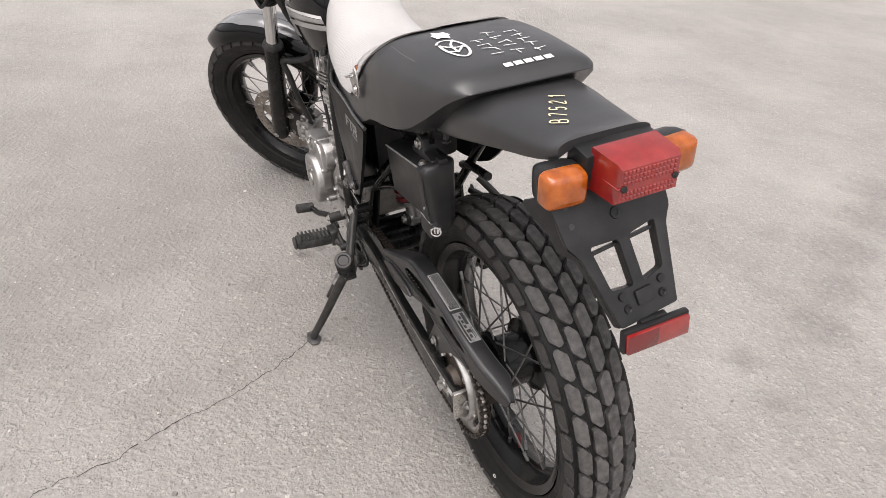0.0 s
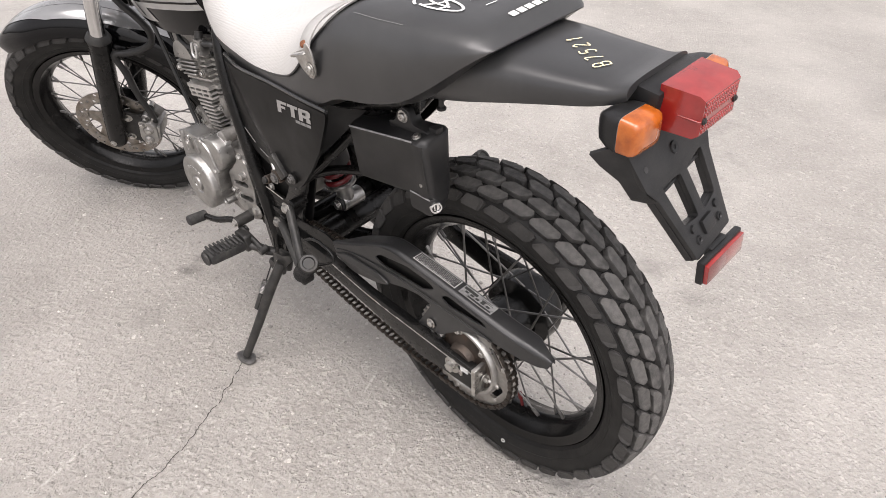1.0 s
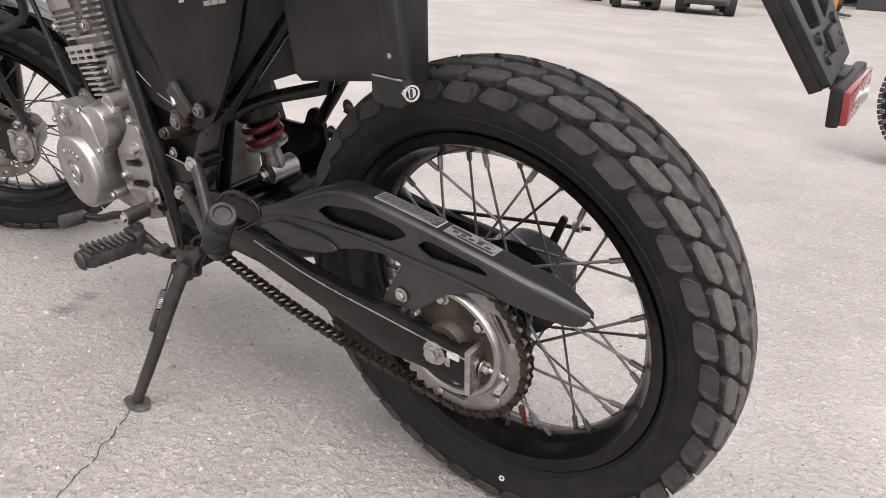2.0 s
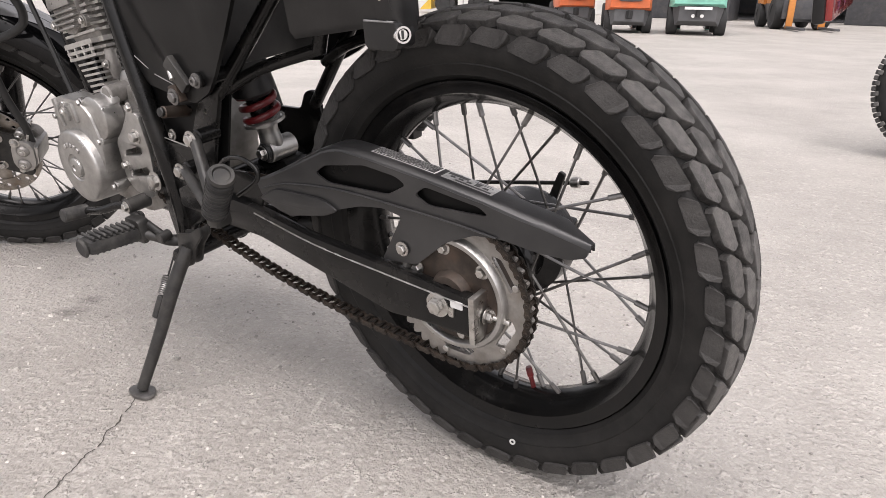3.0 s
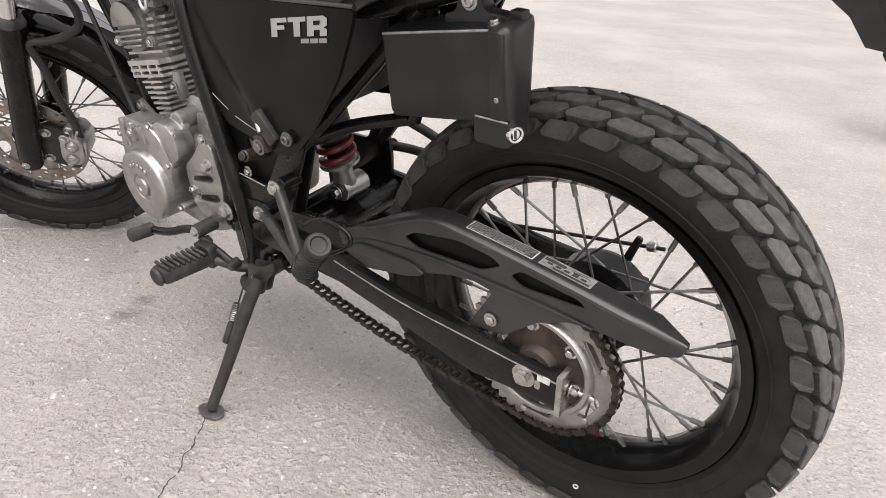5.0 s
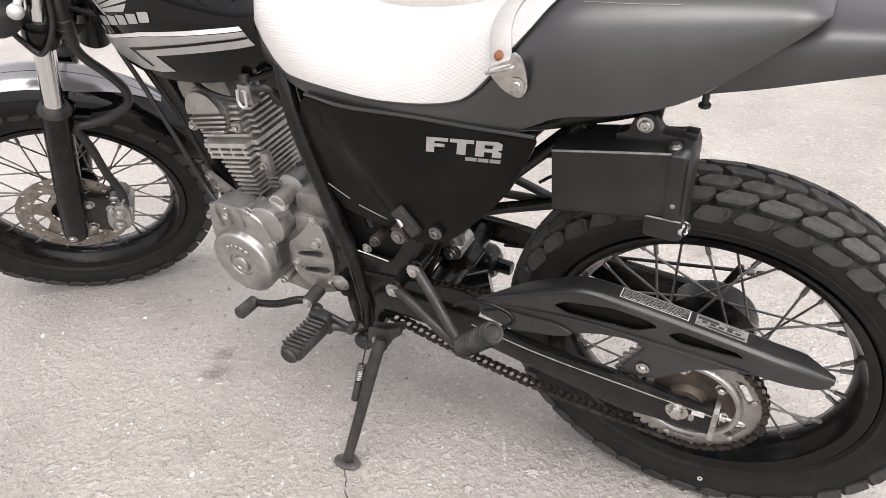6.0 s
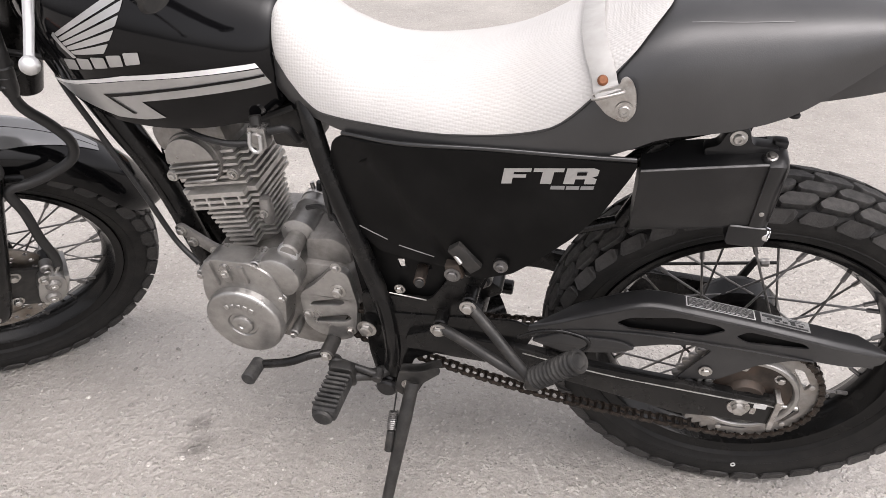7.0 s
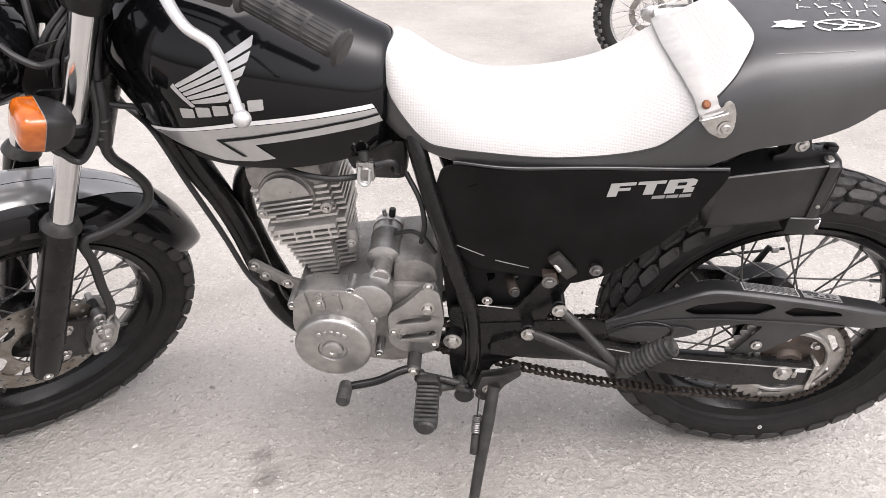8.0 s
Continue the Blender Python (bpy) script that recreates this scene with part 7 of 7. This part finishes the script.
bmesh.ops.delete(bm, geom=[v for v in bm.verts if not v.link_faces], context="VERTS")
tagged(part("crack", bm, TAR, None, smooth=False), "thin dark crack across the asphalt", "crack", kind="structure")
STONE = mat("pale grit", (0.36, 0.342, 0.318), 0.8, island=0.45, var=0.2, vscale=200)
verts, faces = [], []
for _ in range(4200):
    far = random.random() ** 1.6
    x, y = random.uniform(-0.7 - far, 1.9 + far), random.uniform(-1.2 - 1.6 * far, 1.0)
    r = random.uniform(0.0012, 0.0032) * (1.6 if random.random() < 0.06 else 1)
    t = random.uniform(0, 6.28)
    base = len(verts)
    for k in range(5):
        a = t + 2 * math.pi * k / 5
        verts.append((x + r * random.uniform(0.7, 1.2) * math.cos(a), y + r * random.uniform(0.7, 1.2) * math.sin(a), -0.0003))
    verts.append((x + r * random.uniform(-0.3, 0.3), y + r * random.uniform(-0.3, 0.3), r * random.uniform(0.5, 0.9)))
    faces += [(base + k, base + (k + 1) % 5, base + 5) for k in range(5)]
# larger worn chips that stand out of the surface
chips = random.Random(11)
for _ in range(1900):
    x, y = chips.gauss(0.45, 0.75), chips.gauss(0.20, 0.55)
    r = chips.uniform(0.0018, 0.0044) * (1.7 if chips.random() < 0.10 else 1)
    t, sq, h = chips.uniform(0, 6.28), chips.uniform(0.45, 0.95), r * chips.uniform(0.3, 0.75)
    base = len(verts)
    ring = [(t + 2 * math.pi * k / 7, chips.uniform(0.75, 1.15)) for k in range(7)]
    for scale, z in ((1.0, -0.0003), (0.72, h)):
        for a, w in ring:
            u, v = r * w * scale * math.cos(a - t), r * w * scale * sq * math.sin(a - t)
            verts.append((x + u * math.cos(t) - v * math.sin(t), y + u * math.sin(t) + v * math.cos(t), z * (1 + 0.25 * (chips.random() - 0.5))))
    faces += [(base + k, base + (k + 1) % 7, base + 7 + (k + 1) % 7, base + 7 + k) for k in range(7)] + [tuple(range(base + 7, base + 14))]
me = bpy.data.meshes.new("grit")
me.from_pydata(verts, [], faces)
me.materials.append(STONE)
tagged(new("grit", me), "scattered pale grit lying on the asphalt", "grit", kind="stuff")

# ---- the far side of the yard ----
ORANGE = mat("orange forklift paint", (0.52, 0.115, 0.035), 0.4, var=0.12, vscale=6, dirt=(0.2, 0.1, 0.06), dirt_amount=0.4, dscale=4)
OCHRE = mat("ochre forklift paint", (0.50, 0.19, 0.04), 0.45, var=0.12, vscale=6, dirt=(0.2, 0.12, 0.06), dirt_amount=0.4, dscale=4)
COUNTERWEIGHT = mat("grey counterweight paint", (0.085, 0.085, 0.088), 0.5, var=0.15, vscale=6)
TEAL = mat("mint green forklift paint", (0.20, 0.50, 0.40), 0.4, var=0.1, vscale=6, dirt=(0.15, 0.25, 0.2), dirt_amount=0.3, dscale=4)
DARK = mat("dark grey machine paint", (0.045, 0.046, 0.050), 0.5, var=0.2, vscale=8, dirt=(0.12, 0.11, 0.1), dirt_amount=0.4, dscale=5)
LORRY = mat("dark machine rubber", (0.022, 0.022, 0.022), 0.75, var=0.3, vscale=10)
PLATE_WHITE = mat("white plate", (0.7, 0.7, 0.68), 0.5, var=0.05)
WALL = mat("pale metal cladding", (0.60, 0.60, 0.58), 0.6, var=0.08, vscale=3, dirt=(0.4, 0.38, 0.35), dirt_amount=0.4, dscale=1.2)


def wheel_lump(r, w, parent, c, name="wheel"):
    bm = lathe([(0, w * 0.42), (r * 0.5, w * 0.42), (r * 0.55, w * 0.5), (r * 0.93, w * 0.5), (r, w * 0.38), (r, -w * 0.38), (r * 0.93, -w * 0.5), (r * 0.55, -w * 0.5), (r * 0.5, -w * 0.42), (0, -w * 0.42)], 28)
    ob = part(name, bm, LORRY, parent)
    ob.matrix_basis = Matrix.Translation(c)
    return ob


def forklift(place, heading, paint, label, green=False, scale=1.0):
    """A counterbalance forklift: local x ahead, origin on the ground under the middle."""
    th = group_empty("forklift", None, Matrix.Translation(place) @ pose(0, 0, 0, 0, 0, heading) @ Matrix.Scale(scale, 4))
    tagged(th, label, "forklift", "forklifts in the yard")
    for y in (0.45, -0.45):
        wheel_lump(0.26, 0.20, th, (-0.62, y, 0.26), "rear_wheel")
        wheel_lump(0.33, 0.24, th, (0.72, y, 0.33), "front_wheel")
    cw = loft([[(-0.98, 0.50 * a, 0.52 + 0.50 * b) for a, b in ((1, 0), (1, 0.75), (0.8, 1), (-0.8, 1), (-1, 0.75), (-1, 0))], [(-1.10, 0.44 * a, 0.58 + 0.36 * b) for a, b in ((1, 0), (1, 0.8), (0.8, 1), (-0.8, 1), (-1, 0.8), (-1, 0))]][::-1]
              + [[(-0.25, 0.54 * a, 0.50 + 0.60 * b) for a, b in ((1, 0), (1, 0.9), (0.85, 1), (-0.85, 1), (-1, 0.9), (-1, 0))]])
    part("counterweight", cw, paint, th, angle=50)
    v_shape = plate([(0.37, 1.00), (-0.37, 1.00), (-0.33, 0.80), (-0.24, 0.72), (0, 0.66 if green else 0.71), (0.24, 0.72), (0.33, 0.80)], -0.03, 0.03, r=0.05, bevel=0.01)
    v_shape.transform(Matrix.Translation((-1.100, 0, 0)) @ pose(0, 0, 0, 0, 0, 90))
    part("radiator_grille", v_shape, DARK, th, "dark recessed grille")
    part("name_band", box((-1.00, 0, 1.00), (0.10, 0.72, 0.11), 0.02), DARK, th, "dark band with a plain pale bar")
    for k in range(6):
        part("emblem_bar", box((-1.055, 0.20 - 0.08 * k, 1.00), (0.012, 0.055, 0.060), 0.004, seg=1), PLATE_WHITE, th)
    low = loft([[(-1.02, 0.34 * a, 0.24 + 0.30 * b) for a, b in ((1, 0.1), (1, 1), (-1, 1), (-1, 0.1))], [(-0.90, 0.40 * a, 0.18 + 0.36 * b) for a, b in ((1, 0.0), (1.2, 1), (-1.2, 1), (-1, 0.0))], [(0.60, 0.40 * a, 0.16 + 0.36 * b) for a, b in ((1, 0), (1.2, 1), (-1.2, 1), (-1, 0))]])
    part("chassis", low, COUNTERWEIGHT, th, "dark grey lower counterweight")
    part("tow_pin", rod((-1.07, 0, 0.34), (-1.07, 0, 0.52), 0.035), LORRY, th)
    if green:
        part("number_bar", box((-1.10, 0, 0.50), (0.02, 0.50, 0.05), 0.004), PLATE_WHITE, th, "plain white plate")
        for y in (0.08, -0.08):
            part("rear_lamp", rod((-1.00, y, 0.36), (-1.06, y, 0.36), 0.035, 14), PLATE_WHITE, th)
    else:
        part("tow_recess", box((-1.03, 0, 0.42), (0.06, 0.16, 0.18), 0.02), LORRY, th)
    part("body", box((0.25, 0, 0.72), (1.00, 0.98, 0.42), 0.05), paint, th)
    part("seat_base", box((-0.12, 0, 1.12), (0.5, 0.5, 0.16), 0.05), LORRY, th)
    part("seat_back", box((-0.34, 0, 1.36), (0.14, 0.46, 0.42), 0.05), LORRY, th)
    for x, lean in ((-0.72, 0.10), (0.62, -0.14)):
        for y in (0.46, -0.46):
            part("guard_post", tube([(x, y, 0.9), (x + lean, y * 0.97, 1.6), (x + lean * 1.6, y * 0.95, 2.08)], 0.045, 8, 3), DARK, th)
    part("guard_roof", box((-0.05, 0, 2.10), (1.25, 0.98, 0.06), 0.02), DARK, th)
    for y in (0.30, -0.30):
        part("mast_rail", box((1.08, y, 1.05), (0.12, 0.08, 2.0), 0.01), DARK, th)
    for z in (0.35, 0.95, 1.9):
        part("mast_cross", box((1.08, 0, z), (0.09, 0.62, 0.09), 0.01), DARK, th)
    part("carriage", box((1.18, 0, 0.42), (0.06, 0.95, 0.40), 0.01), DARK, th)
    for y in (0.32, -0.32):
        part("fork_shank", box((1.25, y, 0.40), (0.05, 0.13, 0.74), 0.01), paint, th)
        part("fork_tine", box((1.75, y, 0.055), (1.0, 0.12, 0.045), 0.01), DARK, th)
    return th


def heading_from(x, y):
    return math.degrees(math.atan2(y - 0.77, x + 0.41))


forklift((7.42, -14.8, 0), heading_from(8.0, -15.5) + 6, ORANGE, "orange forklift parked with its counterweight towards the yard", scale=0.82)
forklift((5.50, -13.45, 0), heading_from(5.7, -14) + 4, ORANGE, "orange forklift parked with its counterweight towards the yard", scale=0.82)
forklift((4.26, -14.0, 0), heading_from(4.3, -14.3) + 2, TEAL, "mint green forklift parked with its counterweight towards the yard", green=True, scale=0.98)
forklift((3.60, -19.3, 0), heading_from(3.2, -19) + 180 + 16, OCHRE, "ochre forklift standing with its forks towards the yard", scale=1.12)

loader = group_empty("wheel_loader", None, Matrix.Translation((15.3, -21.5, 0)) @ pose(0, 0, 0, 0, 0, 30))
tagged(loader, "small yellow wheel loader far across the yard", "loader")
YELLOW = mat("yellow loader paint", (0.55, 0.36, 0.05), 0.5, var=0.15, vscale=5)
for x in (-0.6, 0.6):
    for y in (0.5, -0.5):
        wheel_lump(0.36, 0.3, loader, (x, y, 0.36))
part("loader_body", box((-0.3, 0, 0.72), (1.4, 0.7, 0.22), 0.05), YELLOW, loader)
part("engine_cover", box((-0.62, 0, 1.00), (0.7, 0.72, 0.34), 0.06), DARK, loader)
part("side_tank", box((0.15, 0.42, 0.70), (0.5, 0.2, 0.34), 0.05), WALL, loader, "pale side tank")
part("loader_rail", tube([(-0.95, 0.40, 0.85), (-0.60, 0.44, 1.22), (0.10, 0.44, 1.20), (0.30, 0.42, 0.85)], 0.04, 8, 4), YELLOW, loader)
part("loader_cab", box((-0.1, 0, 1.5), (0.8, 0.8, 0.9), 0.05), DARK, loader)
part("loader_bucket", loft([[(1.1, y, 0.15), (1.5, y, 0.12), (1.45, y, 0.2), (1.15, y, 0.5), (1.1, y, 0.55)] for y in (-0.7, 0.7)]), YELLOW, loader)
part("loader_arm", tube([(0.2, 0, 1.0), (0.8, 0, 0.9), (1.15, 0, 0.4)], 0.08, 8, 3), YELLOW, loader)

# warehouse with open dark bays
shed = group_empty("warehouse", None, Matrix())
tagged(shed, "pale metal-clad warehouse with dark open bays", "building")
bays = [(13.9, 16.6), (-14.0, 10.5)]
for x0, x1, in ((16.6, 34.0), (10.5, 13.9)):
    n = max(1, int((x1 - x0) / 0.9))
    for k in range(n):
        w = (x1 - x0) / n
        part("cladding_panel", box((x0 + w * (k + 0.5), -26.0, 2.75), (w - 0.03, 0.12, 5.5), 0.02, seg=1), WALL, shed)
for x0, x1 in bays:
    part("bay_head", box(((x0 + x1) / 2, -26.0, 4.75), (x1 - x0, 0.14, 1.5), 0.02), WALL, shed)
# back wall and bay floor take the dark grey, the rest the pale cladding
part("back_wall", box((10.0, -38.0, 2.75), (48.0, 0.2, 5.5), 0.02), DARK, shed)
part("side_wall", box((34.0, -32.0, 2.75), (0.2, 12.0, 5.5), 0.02), WALL, shed)
part("side_wall", box((-14.0, -32.0, 2.75), (0.2, 12.0, 5.5), 0.02), WALL, shed)
part("roof", box((10.0, -32.0, 5.6), (48.6, 12.6, 0.2), 0.03), WALL, shed)
part("bay_floor", box((10.0, -32.0, 0.02), (47.0, 11.6, 0.04), 0.005), DARK, shed, "dark grey floor slab of the bays")
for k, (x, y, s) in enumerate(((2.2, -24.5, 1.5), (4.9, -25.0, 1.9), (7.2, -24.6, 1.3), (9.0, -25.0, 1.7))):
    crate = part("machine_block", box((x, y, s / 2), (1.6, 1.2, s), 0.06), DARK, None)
    tagged(crate, "dark covered machine standing in the bay", "machine", "machines in the bay")

# ---- a second motorcycle behind, seen in small parts ----
dirt = group_empty("dirt_bike", None, Matrix.Translation((-0.413, -2.92, 0.312)) @ pose(0, 0, 0, -6, 0, 180))
tagged(dirt, "dark purple off-road motorcycle with knobbly tyres and silver rims", "motorcycle")
PURPLE = mat("dark purple plastic", (0.035, 0.022, 0.075), 0.35, var=0.15, vscale=8)
SILVER_RIM = mat("polished alloy rim", (0.62, 0.62, 0.61), 0.25, 0.9, var=0.1, vscale=20)
for c, r in (((0, 0, 0), 0.0), ((1.40, 0, 0.03), 0.02)):
    w = group_empty("wheel", dirt, Matrix.Translation(c))
    part("tyre", lathe([(0.225 + r, 0.035), (0.245 + r, 0.048), (0.270 + r, 0.050), (0.290 + r, 0.040), (0.297 + r, 0.0), (0.290 + r, -0.040), (0.270 + r, -0.050), (0.245 + r, -0.048), (0.225 + r, -0.035)], 72), RUBBER, w)
    part("rim", lathe([(0.232 + r, 0.036), (0.222 + r, 0.038), (0.214 + r, 0.026), (0.208 + r, 0.0), (0.214 + r, -0.026), (0.222 + r, -0.038), (0.232 + r, -0.036), (0.222 + r, 0.0)], 72, closed=True), SILVER_RIM, w, "polished alloy rim")
    knob = box((0.303 + r, 0, 0), (0.020, 0.018, 0.020), 0.003, seg=1)
    kme = bpy.data.meshes.new("knob")
    knob.to_mesh(kme)
    knob.free()
    kme.materials.append(TREAD)
    for k in range(40):
        for y, o, drop in ((0.0, 0.0, 0.0), (0.026, 0.5, -0.003), (-0.026, 0.5, -0.003), (0.046, 0.0, -0.014), (-0.046, 0.0, -0.014)):
            ob = new("tread_knob", kme)
            ob.parent = w
            ob.matrix_basis = pose(0, 0, 0, 0, -9 * (k + o), 0) @ Matrix.Translation((drop, y, 0))
    part("hub", lathe([(0, 0.05), (0.022, 0.05), (0.045, 0.035), (0.045, 0.028), (0.025, 0.022), (0.025, -0.022), (0.045, -0.028), (0.045, -0.035), (0.022, -0.05), (0, -0.05)], 28), ALLOY, w)
    for k in range(32):
        a, q = 2 * math.pi * k / 32, (1 if k % 4 < 2 else -1) * 0.85
        y = 0.030 if k % 2 else -0.030
        part("spoke", rod((0.043 * math.cos(a - q), y, 0.043 * math.sin(a - q)), ((0.210 + r) * math.cos(a), 0, (0.210 + r) * math.sin(a)), 0.0019, 5), CHROME, w)
    part("disc", lathe([(0.070, 0.058), (0.105, 0.058), (0.105, 0.061), (0.070, 0.061)], 36, closed=True), DISC, w)
for y in (0.085, -0.085):
    part("swing_arm", tube([(0.0, y, 0.0), (0.15, y, 0.01), (0.52, y * 0.8, 0.03)], 0.026, 10, 4, flat=1.3), ALLOY_BRIGHT, dirt, "bright alloy swing arm")
part("engine", box((0.70, 0, 0.12), (0.34, 0.26, 0.34), 0.06), ALLOY_DULL, dirt)
part("frame_tube", tube([(0.52, 0, 0.05), (0.60, 0, 0.40), (0.95, 0, 0.52), (1.10, 0, 0.48)], 0.024, 10, 4), PURPLE, dirt)
part("frame_tube", tube([(1.08, 0, 0.50), (0.95, 0, 0.10), (0.80, 0, -0.08), (0.52, 0, -0.02)], 0.020, 10, 4), PURPLE, dirt)
part("side_panel", loft([[(0.30, y, 0.36), (0.62, y, 0.22), (0.66, y, 0.46), (0.34, y, 0.52)] for y in (-0.10, 0.10)]), PURPLE, dirt)
part("seat", loft([[(x, 0.07 * a, 0.52 + 0.10 * (x < 0.2) + 0.05 * b) for a, b in ((1, 0), (0.9, 1), (-0.9, 1), (-1, 0))] for x in (-0.05, 0.2, 0.5, 0.85)]), VINYL, dirt)
part("tank", loft([[(x, w * a, z + h * b) for a, b in ((1, 0), (1, 0.6), (0.6, 1), (-0.6, 1), (-1, 0.6), (-1, 0))] for x, w, z, h in ((0.72, 0.08, 0.48, 0.10), (0.88, 0.13, 0.46, 0.18), (1.04, 0.10, 0.50, 0.16))]), PURPLE, dirt)
part("rear_mudguard", loft([[(x, 0.07 * a, z + 0.02 * (1 - a * a)) for a in (-1, -0.5, 0, 0.5, 1)] + [(x, 0.07 * a, z - 0.006) for a in (1, 0, -1)] for x, z in ((0.25, 0.55), (0.0, 0.60), (-0.25, 0.62), (-0.42, 0.58))]), PURPLE, dirt)
part("shock_spring", rod((0.42, 0, 0.08), (0.50, 0, 0.40), 0.035), RED_SPRING, dirt)
for y in (0.10, -0.10):
    part("fork_leg", rod((1.40, y, 0.03), (1.14, y, 0.66), 0.024), SILVER_RIM, dirt)
part("handlebar", tube([(1.10, 0.38, 0.80), (1.14, 0.12, 0.74), (1.14, -0.12, 0.74), (1.10, -0.38, 0.80)], 0.011, 8, 5), DARK, dirt)
part("front_mudguard", loft([[(x, 0.06 * a, z + 0.02 * (1 - a * a)) for a in (-1, -0.5, 0, 0.5, 1)] + [(x, 0.06 * a, z - 0.006) for a in (1, 0, -1)] for x, z in ((1.12, 0.46), (1.35, 0.46), (1.60, 0.42), (1.75, 0.36))]), PURPLE, dirt)
